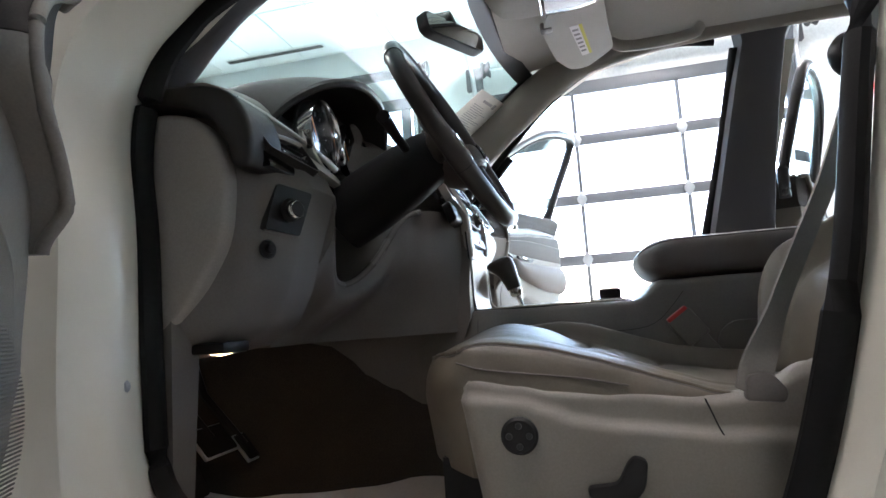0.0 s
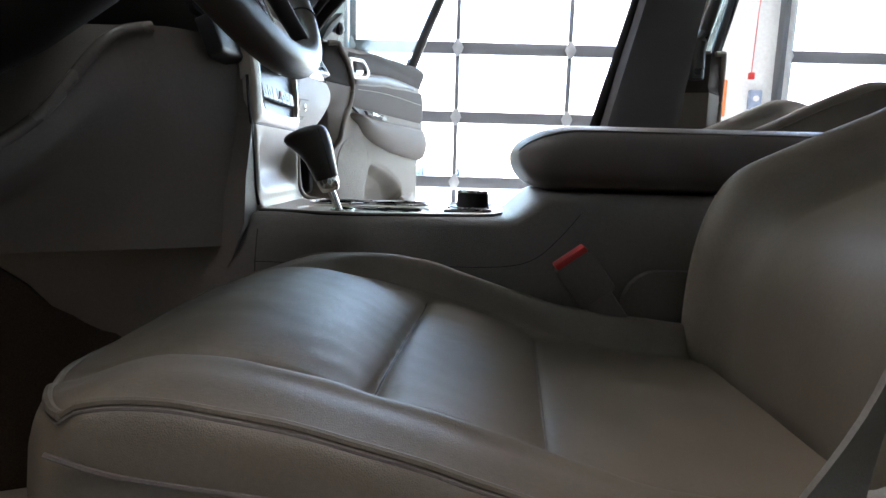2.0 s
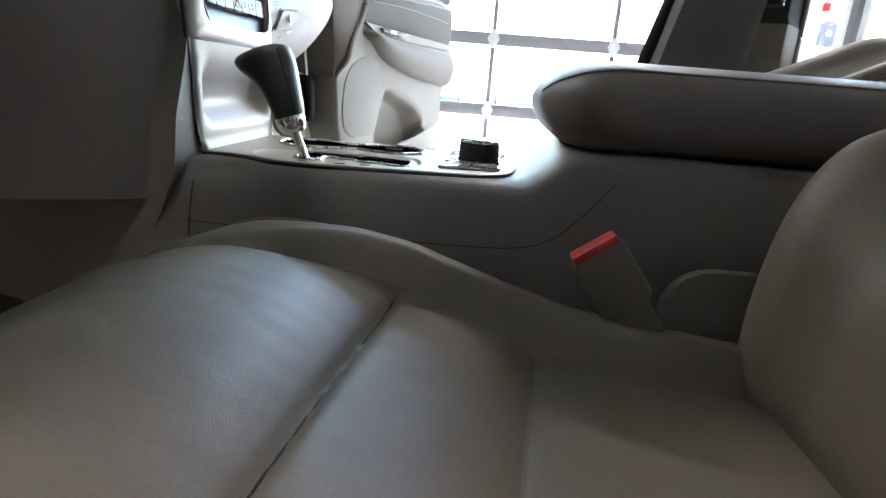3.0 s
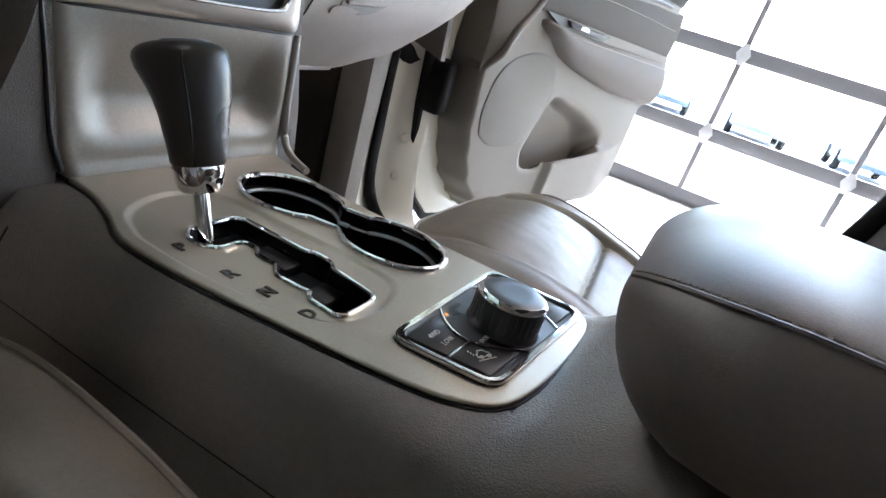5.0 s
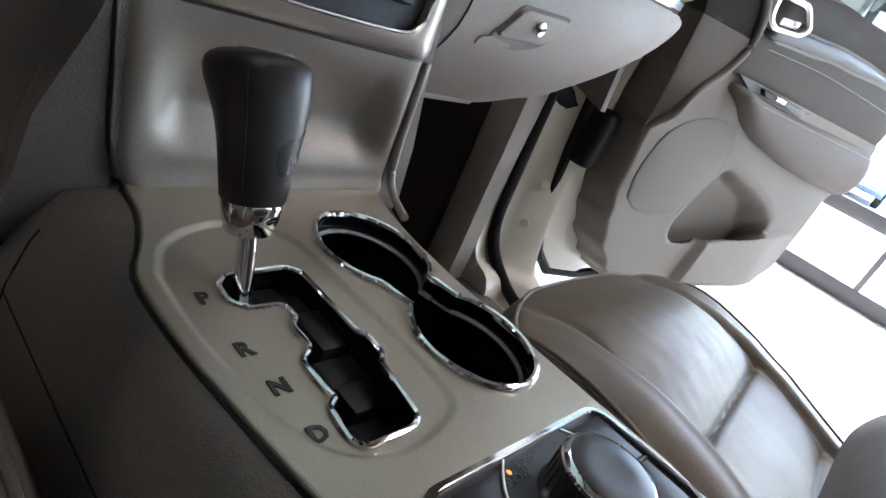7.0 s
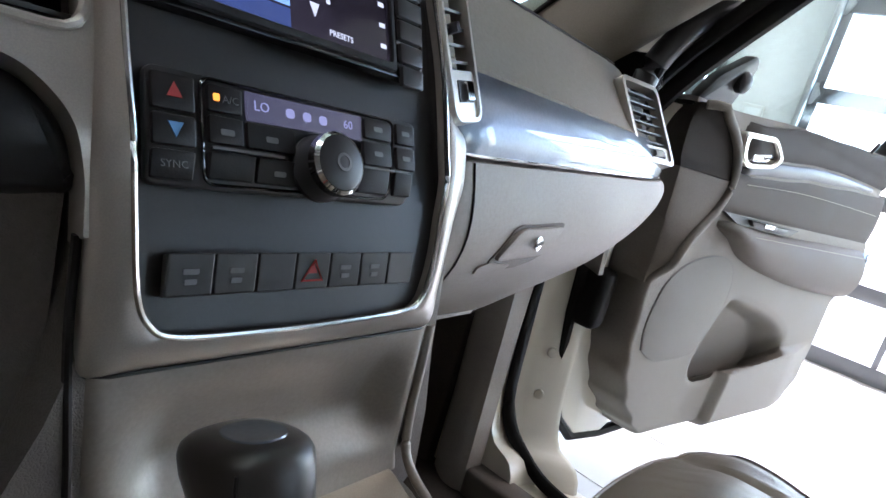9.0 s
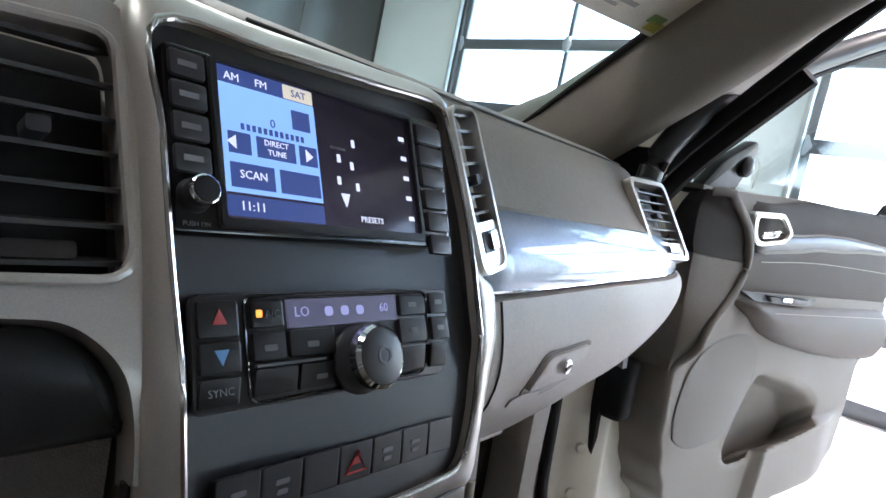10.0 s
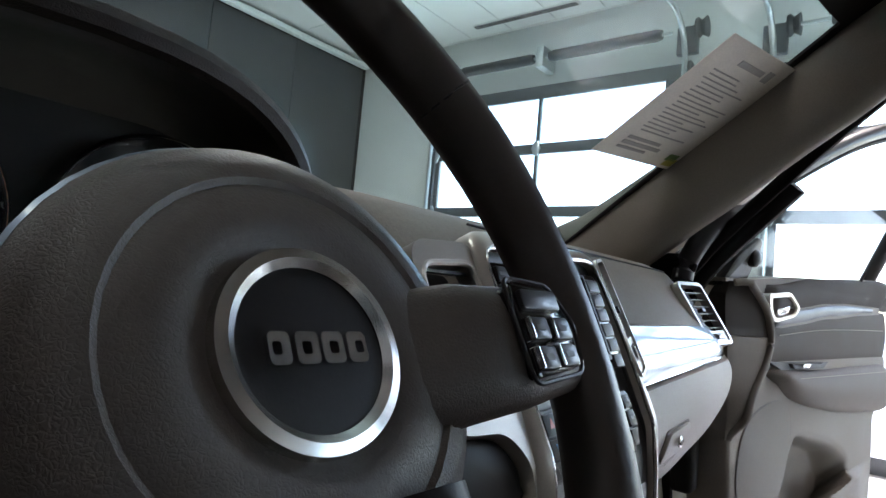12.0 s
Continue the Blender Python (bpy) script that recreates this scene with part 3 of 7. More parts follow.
# sills and door jambs, both sides
for side in (1, -1):
    f = (lambda y: CY + side * y)
    def sb(x0, x1, y0, y1, z0, z1, bev):
        a, b = sorted((f(y0), f(y1)))
        return bx(x0, x1, a, b, z0, z1, bev, 3)
    part("sill", sb(-0.30, 2.2, 0.745, 0.90, 0.12, 0.335, 0.025), "paint", body)
    part("sill_trim", sb(-0.20, 1.0, 0.70, 0.765, 0.28, 0.345, 0.012), "plastic_shadow", body)
    # front jamb: a curved pillar behind the front wheel arch
    rings = []
    foot = ((0.14, -0.10, -0.62, 0), (0.36, -0.12, -0.62, 0), (0.42, -0.19, -0.62, 0), (0.60, -0.215, -0.62, 0), (0.85, -0.215, -0.62, 0))
    head = ((1.02, -0.20, -0.62, 0), (1.13, -0.16, -0.62, 0)) if side > 0 else ((1.00, -0.226, -0.60, 0), (1.09, -0.218, -0.53, 0.004), (1.164, -0.185, -0.45, 0.012), (1.228, -0.115, -0.37, 0.025), (1.37, 0.06, -0.20, 0.06), (1.50, 0.24, -0.03, 0.10))
    for z, xa, xb, inn in foot + head:
        sh = -0.165 if side < 0 else 0.0
        if side > 0:
            rings.append([(xa, f(0.745), z), (xa + 0.004, f(0.778), z), (xa + 0.014, f(0.800), z), (xa + 0.030, f(0.815), z), (xa + 0.086, f(0.858), z), (xa + 0.090, f(0.868), z), (xa + 0.070, f(0.880), z), (xa - 0.06, f(0.90), z), (xb, f(0.93), z), (xb, f(0.745), z)])
            continue
        rings.append([(xa + sh, f(0.745 - inn), z), (xa + sh + 0.004, f(0.778 - inn), z), (xa + sh + 0.014, f(0.808 - inn), z), (xa + sh + 0.024, f(0.838 - inn), z), (xa + sh + 0.028, f(0.878 - inn), z), (xa + sh - 0.005, f(0.935 - inn), z), (xb, f(0.95 - inn), z), (xb, f(0.745 - inn), z)])
    rings = [list(r) for r in zip(*(smooth_path(c, 5) for c in zip(*rings)))]
    part("front_jamb", loft(rings), "paint", body, "", 50)
    # rubber seals round the door opening
    sh = -0.155 if side < 0 else 0.0
    seal = [(0.52, f(0.80), 0.345), (0.2, f(0.80), 0.34), (-0.02, f(0.80), 0.345), (-0.12 + sh * 0.6, f(0.80), 0.375), (-0.186 + sh, f(0.78), 0.46), (-0.206 + sh, f(0.78), 0.62), (-0.212 + sh, f(0.78), 0.85), (-0.175 + sh * 0.9, f(0.80), 1.03), (-0.11 + sh * 0.5, f(0.785), 1.165), (0.06, f(0.74), 1.34), (0.26, f(0.68), 1.51), (0.44, f(0.63), 1.60), (0.70, f(0.615), 1.635), (0.86, f(0.62), 1.62)]
    if side < 0:
        seal[6:11] = [(-0.362, f(0.788), 0.85), (-0.371, f(0.79), 0.97), (-0.362, f(0.788), 1.07), (-0.336, f(0.78), 1.150), (-0.290, f(0.775), 1.206), (-0.225, f(0.77), 1.255), (-0.02, f(0.735), 1.375), (0.22, f(0.68), 1.520)]
    part("door_seal", tube(smooth_path(seal, 5), 0.0115 if side > 0 else 0.0165, 10, flat=1.25), "rubber", body)
    if side > 0:
        part("seal_lip", tube(smooth_path([(x_ + 0.012, y_ + 0.028, z_ - 0.01) for x_, y_, z_ in seal[6:10]], 5), 0.019, 10, flat=1.2), "rubber", body)
        part("hinge", bx(-0.25, -0.098, f(0.835), f(0.890), 0.672, 0.800, 0.018, 3), "rubber", body)
        part("wire_boot", tube(smooth_path([(-0.23, f(0.79), 0.80), (-0.20, f(0.84), 0.78), (-0.16, f(0.88), 0.80)], 5), 0.03, 10), "rubber", body)
        for z in (0.505, 0.60):
            part("jamb_plug", lathe([(0, 0), (0.012, 0), (0.010, 0.006), (0, 0.007)], 14, pose(-0.160, f(0.833), z, 0, 88, -52)), "paint", body)
    else:
        part("check_bolt", lathe([(0, 0), (0.010, 0), (0.008, 0.006), (0, 0.007)], 12, pose(-0.36, f(0.84), 0.62, 90, 0, 0)), "steel", body)
    # middle pillar
    rings = []
    for z, xa, xb, yy in ((0.30, 0.60, 0.98, 0.73), (0.45, 0.66, 0.97, 0.735), (0.60, 0.72, 0.985, 0.735), (0.95, 0.80, 1.03, 0.73), (1.20, 0.855, 1.055, 0.70), (1.45, 0.905, 1.085, 0.645), (1.60, 0.935, 1.105, 0.60), (1.66, 0.92, 1.13, 0.57)):
        xa -= 0.0 if side > 0 else 0.03
        rings.append([(xa, f(yy + 0.06), z), (xa + 0.015, f(yy + 0.01), z), (xa + 0.04, f(yy), z), (xb - 0.04, f(yy), z), (xb - 0.015, f(yy + 0.01), z), (xb, f(yy + 0.06), z)])
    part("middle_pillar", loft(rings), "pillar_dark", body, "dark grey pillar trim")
    bs = [(0.49, 0.345), (0.54, 0.42), (0.59, 0.56), (0.637, 0.74), (0.678, 0.96), (0.735, 1.20), (0.80, 1.45), (0.83, 1.60)] if side < 0 else [(0.52, 0.345), (0.60, 0.42), (0.67, 0.56), (0.74, 0.74), (0.80, 0.96), (0.86, 1.20), (0.91, 1.45), (0.935, 1.60)]
    yo = [0.80, 0.80, 0.80, 0.80, 0.795, 0.765, 0.71, 0.655]
    part("door_seal", tube(smooth_path([(x, f(y), z) for (x, z), y in zip(bs, yo)], 5), 0.017, 10, flat=1.25), "rubber", body)
    rings = []
    for (x, z), y in zip(bs, yo):
        rings.append([(x + 0.02, f(y), z), (x + 0.05, f(y + 0.05), z), (x + (0.30 if side < 0 else 0.20), f(y + 0.09), z), (x + (0.30 if side < 0 else 0.20), f(y), z)])
    part("rear_jamb", loft(rings), "paint", body)
    # windscreen pillar trim running into the roof rail
    prow = ((-0.52, 0.755, 1.10, 0.095), (-0.36, 0.75, 1.165, 0.095), (-0.27, 0.735, 1.21, 0.090), (-0.10, 0.70, 1.32, 0.082), (0.10, 0.655, 1.455, 0.074), (0.26, 0.62, 1.56, 0.066), (0.42, 0.60, 1.625, 0.056), (0.70, 0.585, 1.66, 0.050), (1.20, 0.58, 1.67, 0.050), (2.0, 0.57, 1.65, 0.050))
    if side < 0:
        prow = ((-0.54, 0.72, 1.06, 0.060), (-0.388, 0.71, 1.174, 0.056), (-0.319, 0.705, 1.244, 0.054), (-0.232, 0.70, 1.314, 0.052), (-0.05, 0.67, 1.435, 0.052)) + prow[5:]
    pw_ = smooth_path([(x, f(y), z) for x, y, z, w in prow], 6)
    # Same taupe trim on both sides; the driver's dark copy paints in its shade.
    part("windscreen_pillar", tube(pw_, lambda t: table([(k / 9, p[3]) for k, p in enumerate(prow)], t), 20, flat=0.62, up=(0, 1, 0)), "pillar" if side > 0 else "pillar_dark", body, "taupe cloth windscreen pillar trim" if side > 0 else "windscreen pillar trim, shade painted in as dark colour", 60)
    if side > 0:
        foot = [(-0.50, 0.760, 1.085), (-0.40, 0.765, 1.13), (-0.30, 0.762, 1.185), (-0.20, 0.745, 1.25), (-0.10, 0.722, 1.315), (0.0, 0.70, 1.385)]
        fp = smooth_path(foot, 4)
        # Added black filler that blocks the bright gap under the pillar.
        part("pillar_gap_web", sheet_solid(len(fp) - 1, 3, lambda a, b: tuple(fp[int(a * (len(fp) - 1) + 0.5)] + Vector((0.020, 0.045, -0.075 + 0.045 * a)) * b + Vector((0, 0.02, 0))), lambda a, b: tuple(fp[int(a * (len(fp) - 1) + 0.5)] + Vector((0.020, 0.045, -0.075 + 0.045 * a)) * b + Vector((-0.01, 0.032, 0)))), "rubber", body, "black filler web over the gap beside the windscreen pillar")
    orings = []
    rail = ((-0.42, 0.82, 1.10), (-0.20, 0.80, 1.22), (0.0, 0.765, 1.37)) if side > 0 else ((-0.43, 0.80, 1.12), (-0.36, 0.795, 1.215), (-0.26, 0.785, 1.285), (0.0, 0.75, 1.43))
    for x, y, z in rail + ((0.2, 0.715, 1.53), (0.42, 0.675, 1.64), (0.8, 0.655, 1.70), (1.5, 0.65, 1.71), (2.1, 0.64, 1.68)):
        orings.append([(x + 0.02, f(y - 0.045), z - 0.02), (x + 0.025, f(y + 0.02), z - 0.035), (x, f(y + 0.06), z + 0.0), (x - 0.02, f(y + 0.02), z + 0.045), (x - 0.01, f(y - 0.05), z + 0.05)])
    part("roof_side", loft(orings), "paint", body)
part("footwell_side", bx(-0.66, -0.300, 0.735, 0.765, 0.28, 0.82, 0.008), "carpet", body, "dark carpet on the footwell side")
# Added black block that hides a bright gap between pillar and dash end.
part("pillar_gap_fill", bx(-0.235, -0.120, 0.752, 0.800, 1.085, 1.188, 0.012, 3), "rubber", body)
# Lighter plastic on the passenger side makes up for light that doesn't reach it.
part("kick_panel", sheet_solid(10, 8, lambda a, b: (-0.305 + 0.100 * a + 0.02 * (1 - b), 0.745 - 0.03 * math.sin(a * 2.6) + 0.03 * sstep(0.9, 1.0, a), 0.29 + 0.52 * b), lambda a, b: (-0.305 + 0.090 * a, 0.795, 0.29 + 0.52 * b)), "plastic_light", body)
# Driver's twin in the darker copy, with its shade in the colour.
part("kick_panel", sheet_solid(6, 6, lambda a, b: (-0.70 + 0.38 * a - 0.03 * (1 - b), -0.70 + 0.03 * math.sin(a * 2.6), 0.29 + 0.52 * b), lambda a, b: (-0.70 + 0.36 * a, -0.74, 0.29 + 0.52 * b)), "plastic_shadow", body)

def roof_z(x, y):
    return 1.715 - 0.10 * (y / 0.62) ** 4 * sstep(0.15, 0.5, x) - 0.40 * max(0, 0.45 - x) - 0.06 * max(0, x - 1.2) ** 2
part("headliner", sheet_solid(26, 20, lambda a, b: (0.13 + 2.0 * a, CY - 0.60 + 1.2 * b, roof_z(0.13 + 2.0 * a, -0.60 + 1.2 * b)), lambda a, b: (0.13 + 2.0 * a, CY - 0.60 + 1.2 * b, roof_z(0.13 + 2.0 * a, 0) + 0.03)), "headliner", body, "pale cloth headliner")
part("roof_panel", sheet_solid(10, 10, lambda a, b: (0.10 + 2.1 * a, CY - 0.64 + 1.28 * b, 1.775 - 0.08 * (2 * b - 1) ** 4 - 0.15 * max(0, 0.3 - a) ** 2), lambda a, b: (0.10 + 2.1 * a, CY - 0.64 + 1.28 * b, 1.76 - 0.08 * (2 * b - 1) ** 4 - 0.15 * max(0, 0.3 - a) ** 2)), "paint", body)
part("sunroof_recess", prism(rrect(0.95, CY, 0.55, 0.80, 0.06), 1.700, 1.712, None, 0.004), "black", body, "dark sunroof opening surround")
ws = lambda a, b: (-0.52 + 0.72 * b - 0.14 * (1 - (2 * a - 1) ** 2) * (1 - 0.5 * b), CY + (2 * a - 1) * (0.76 - 0.14 * b), 1.085 + 0.525 * b)
glass_pane = part("windshield", sheet_solid(14, 8, ws, lambda a, b: tuple(Vector(ws(a, b)) + Vector((-0.003, 0, 0.004)))), "windshield", body, "clear windscreen")
glass_pane.visible_shadow = False
part("shade_band", sheet_solid(14, 2, lambda a, b: tuple(Vector(ws(a, 0.93 + 0.07 * b)) + Vector((0.004, 0, -0.006))), lambda a, b: tuple(Vector(ws(a, 0.93 + 0.07 * b)) + Vector((0.001, 0, -0.002)))), "black", body)
part("glass_edge", sheet_solid(2, 12, lambda a, b: tuple(Vector(ws(0.975 + 0.025 * a, b)) + Vector((0.004, 0, -0.006))), lambda a, b: tuple(Vector(ws(0.975 + 0.025 * a, b)) + Vector((0.001, 0, -0.002)))), "black", body)
g = part("grab_handle", tube(smooth_path([(0.50, 0.535, 1.635), (0.53, 0.50, 1.60), (0.60, 0.49, 1.588), (0.70, 0.49, 1.59), (0.77, 0.50, 1.605), (0.80, 0.535, 1.64)], 6), 0.014, 10, flat=1.4), "headliner", body)
part("rear_bulkhead", bx(2.15, 2.2, -0.72, 0.76, 0.25, 1.0), "carpet", body)
part("footwell_lamp", lathe([(0, 0), (0.022, 0), (0.02, -0.008), (0, -0.012)], 16, pose(-0.345, -0.60, 0.66)), "foot_lamp", body, "small lit footwell lamp")

# ---- dashboard ----
dash = thing("dashboard", (-0.2, CY, 0.65), "taupe and dark brown car dashboard with silver centre stack", "dashboard")

def dash_shift(y):
    return -0.15 * sstep(-0.16, -0.34, y) - 0.05 * max(0, (y - 0.60) / 0.2) ** 2 - 0.03 * max(0, (-0.60 - y) / 0.15) ** 2

def pad_ring(y):
    s = dash_shift(y)
    drop = 0.02 * max(0, (abs(y - CY) - 0.55) / 0.22) ** 2
    p = [(-0.66, 1.05), (-0.55, 1.095), (-0.42, 1.13), (-0.30, 1.152), (-0.20, 1.157), (-0.145, 1.15), (-0.115, 1.138), (-0.095, 1.118), (-0.074, 1.09), (-0.052, 1.062), (-0.035, 1.046), (-0.037, 1.038), (-0.12, 1.030), (-0.45, 1.0)]
    return [(x + s * sstep(-0.6, -0.2, x), y, z - drop) for x, z in p]
ys = [-0.690 + 1.480 * k / 44 for k in range(45)]
part("pad", loft([pad_ring(y) for y in ys]), "dash_pad", dash, "dark brown grained soft dash top", 50)
part("pad_seam", tube([(pad_ring(y)[6][0] + 0.001, y, pad_ring(y)[6][2] + 0.0005) for y in ys[20:40]], 0.0016, 6), "black", dash)
part("airbag_mark", bx(-0.066, -0.0635, 0.545, 0.557, 1.060, 1.066), "mark_dim", dash)

# centre stack on its leaning plane: y, z, height over the plane
KS, CS = 0.483, 0.5027
NS = Vector((1, 0, KS)).normalized()
def st(y, z, w=0.0):
    d = max(0, 0.955 - z)
    return Vector((CS - KS * z - 0.46 * d * d / (d + 0.015) - 0.25 * max(0, y - 0.122), y, z)) + NS * w
stack_core = [(-0.108, 1.112), (0.106, 1.114), (0.112, 1.0), (0.108, 0.935), (0.104, 0.903), (0.096, 0.856), (-0.088, 0.856), (-0.100, 0.903), (-0.105, 0.95)]
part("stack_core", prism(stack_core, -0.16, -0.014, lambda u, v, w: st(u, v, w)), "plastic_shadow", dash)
def soft(outline, r=0.010, n=4):
    """Rounds the corners of an outline."""
    out, m = [], len(outline)
    for i in range(m):
        p, a, b = Vector(outline[i]), Vector(outline[i - 1]), Vector(outline[(i + 1) % m])
        da, db = (a - p), (b - p)
        k = min(r, da.length * 0.45, db.length * 0.45)
        s, e = p + da.normalized() * k, p + db.normalized() * k
        for j in range(n + 1):
            t = j / n
            out.append(tuple((1 - t) ** 2 * s + 2 * t * (1 - t) * p + t * t * e))
    return out

# silver frame round the black panel: pairs of inner and outer edge
FRAME = [((-0.1145, 1.100), (-0.1235, 1.115)), ((-0.05, 1.104), (-0.05, 1.120)), ((0.03, 1.107), (0.03, 1.122)), ((0.093, 1.108), (0.106, 1.121)),
         ((0.1030, 1.087), (0.1085, 1.090)), ((0.1070, 1.058), (0.1125, 1.058)), ((0.1095, 1.028), (0.1150, 1.026)), ((0.1085, 0.998), (0.1190, 0.996)),
         ((0.1060, 0.972), (0.147, 0.982)), ((0.1045, 0.948), (0.138, 0.950)), ((0.1045, 0.925), (0.1315, 0.927)), ((0.1075, 0.90), (0.1305, 0.90)),
         ((0.1075, 0.876), (0.132, 0.868)), ((0.1035, 0.860), (0.1335, 0.838)), ((0.088, 0.853), (0.10, 0.8365)), ((0.03, 0.8505), (0.03, 0.836)),
         ((-0.03, 0.8505), (-0.03, 0.836)), ((-0.080, 0.853), (-0.09, 0.8365)), ((-0.0955, 0.862), (-0.118, 0.838)), ((-0.1025, 0.878), (-0.121, 0.868)),
         ((-0.1075, 0.907), (-0.124, 0.905)), ((-0.1125, 0.947), (-0.127, 0.945)), ((-0.1145, 0.99), (-0.1245, 0.99)), ((-0.1150, 1.05), (-0.1235, 1.055))]
inner, outer = ([(p.x, p.y) for p in smooth_path([(*q[k], 0) for q in FRAME], 5, True)] for k in (0, 1))
def frame_ring(inn, out, profile):
    """A closed frame whose cross-section is a list of (0 inner .. 1 outer, height)."""
    n = len(inn)
    V, Fc = [], []
    for t, w in profile:
        V += [st(a[0] + (b[0] - a[0]) * t, a[1] + (b[1] - a[1]) * t, w) for a, b in zip(inn, out)]
    m = len(profile)
    for r in range(m):
        for i in range(n):
            k = (i + 1) % n
            Fc.append((r * n + i, r * n + k, ((r + 1) % m) * n + k, ((r + 1) % m) * n + i))
    return bm_from(V, Fc)
part("stack_panel", prism(inner, -0.014, 0.0, st), "panel_black", dash, "matt black control panel")
part("bezel", frame_ring(inner, outer, [(0.0, -0.014), (0.0, 0.004), (0.03, 0.0085), (0.10, 0.0098), (0.35, 0.0088), (0.7, 0.0062), (0.93, 0.0030), (1.0, -0.002), (1.0, -0.014)]), "frame_satin", dash, "satin silver frame round the centre stack", 50)
part("bezel_chrome", tube([st(u, v, 0.0085) for u, v in inner], 0.0020, 8, True), "satin", dash, "thin chrome edge")
sr = lambda y, z, w=0.0: st(0.965 * y - 0.0085, 1.0105 + (z - 1.012) * 0.93, w)
sc = lambda y, z, w=0.0: st(0.953 * y - 0.0059, 0.9305 + (z - 0.934) * 0.955, w)
radio = part("radio", prism(soft([(-0.107, 1.100), (0.106, 1.103), (0.098, 1.011), (-0.107, 1.009)], 0.004), 0.0, 0.007, lambda u, v, w: sr(u, v, w), 0.0012), "black_gloss", dash, "black touch screen radio")
part("screen_surround", ring_slab(soft([(-0.084, 1.099), (0.071, 1.100), (0.069, 1.013), (-0.084, 1.012)], 0.003), soft([(-0.080, 1.096), (0.067, 1.097), (0.065, 1.018), (-0.080, 1.017)], 0.002), 0.006, 0.010, lambda u, v, w: sr(u, v, w), 0.0006), "black", radio)
def scr(name, y0, y1, a0, a1, material, w=0.0077, th=0.0005):
    """A flat patch of the display; y across 0..1, a up 0..1."""
    Y = lambda t: -0.080 + 0.147 * t
    Zs = lambda t: 1.017 + 0.0795 * t
    return part(name, prism([(Y(y0), Zs(a0)), (Y(y1), Zs(a0)), (Y(y1), Zs(a1)), (Y(y0), Zs(a1))], w - th, w, lambda u, v, q: sr(u, v, q)), material, radio)
scr("display", 0, 1, 0, 1, "screen_dark", 0.0070)
scr("display_tab_bar", 0.0, 0.42, 0.885, 0.995, "screen_navy", 0.0076)
scr("display_tab", 0.285, 0.425, 0.885, 0.985, "screen_cream", 0.0081)
scr("display_block", 0.01, 0.43, 0.17, 0.88, "screen_blue", 0.0076)
scr("display_square", 0.315, 0.40, 0.67, 0.81, "screen_navy", 0.0081)
for a, b, c, d in ((0.03, 0.12, 0.42, 0.56), (0.145, 0.315, 0.42, 0.56), (0.335, 0.42, 0.42, 0.56), (0.03, 0.21, 0.20, 0.36), (0.235, 0.42, 0.20, 0.36)):
    scr("display_button", a, b, c, d, "screen_navy", 0.0081)
scr("display_clock_bar", 0.01, 0.43, 0.02, 0.15, "screen_navy", 0.0076)
for k in range(5):
    scr("display_mark", 0.93, 0.965, 0.12 + 0.17 * k, 0.155 + 0.17 * k, "screen_text", 0.0076)
for k, (yy, zz) in enumerate(((0.53, 0.50), (0.60, 0.46), (0.62, 0.64), (0.52, 0.33), (0.62, 0.30))):
    scr("display_mark", yy, yy + 0.018, zz, zz + 0.06, "screen_text", 0.0076)
scr("display_mark", 0.50, 0.58, 0.60, 0.615, "mark_dim", 0.0076)
arrow = [(-0.0035, 0.004), (0.0035, 0.004), (0, -0.004)]
part("display_arrow", prism([(0.0015 + u, 1.034 + v) for u, v in arrow], 0.007, 0.0077, lambda u, v, w: sr(u, v, w)), "screen_text", radio)
RX = pose(0, 0, 0, 90 - math.degrees(math.atan(KS)), 0, 90)
def onstack(y, z, w):
    return Matrix.Translation((sr if z > 1.0 else sc)(y, z, w)) @ RX
def slabel(text, y, z, size, material, parent, w=0.0082, sx=1.0):
    return words(text, size, material, parent, onstack(y, z, w), "lettering", "", 0.00015, sx)
slabel("AM", -0.071, 1.0905, 0.0062, "screen_text", radio)
slabel("FM", -0.053, 1.0908, 0.0062, "screen_text", radio)
slabel("SAT", -0.028, 1.0908, 0.0060, "screen_navy", radio, 0.0086)
slabel("SCAN", -0.0625, 1.0395, 0.0062, "screen_text", radio, 0.0086)
slabel("11:11", -0.064, 1.0235, 0.0068, "screen_text", radio)
slabel("PRESETS", 0.021, 1.0235, 0.0052, "screen_text", radio)
slabel("0", -0.0475, 1.070, 0.007, "screen_navy", radio)
for k in range(12):
    scr("display_mark", 0.085 + 0.024 * k, 0.098 + 0.024 * k, 0.585, 0.625, "screen_navy", 0.0081)
for s in (-1, 1):
    part("display_arrow", prism([(( -0.0735 if s < 0 else -0.0245) + s * u, 1.056 + v) for u, v in ((0.003, 0), (-0.002, 0.0035), (-0.002, -0.0035))], 0.008, 0.0086, lambda u, v, w: sr(u, v, w)), "screen_text", radio)
slabel("DIRECT", -0.0465, 1.0585, 0.0045, "screen_text", radio, 0.0086)
slabel("TUNE", -0.0465, 1.0535, 0.0045, "screen_text", radio, 0.0086)
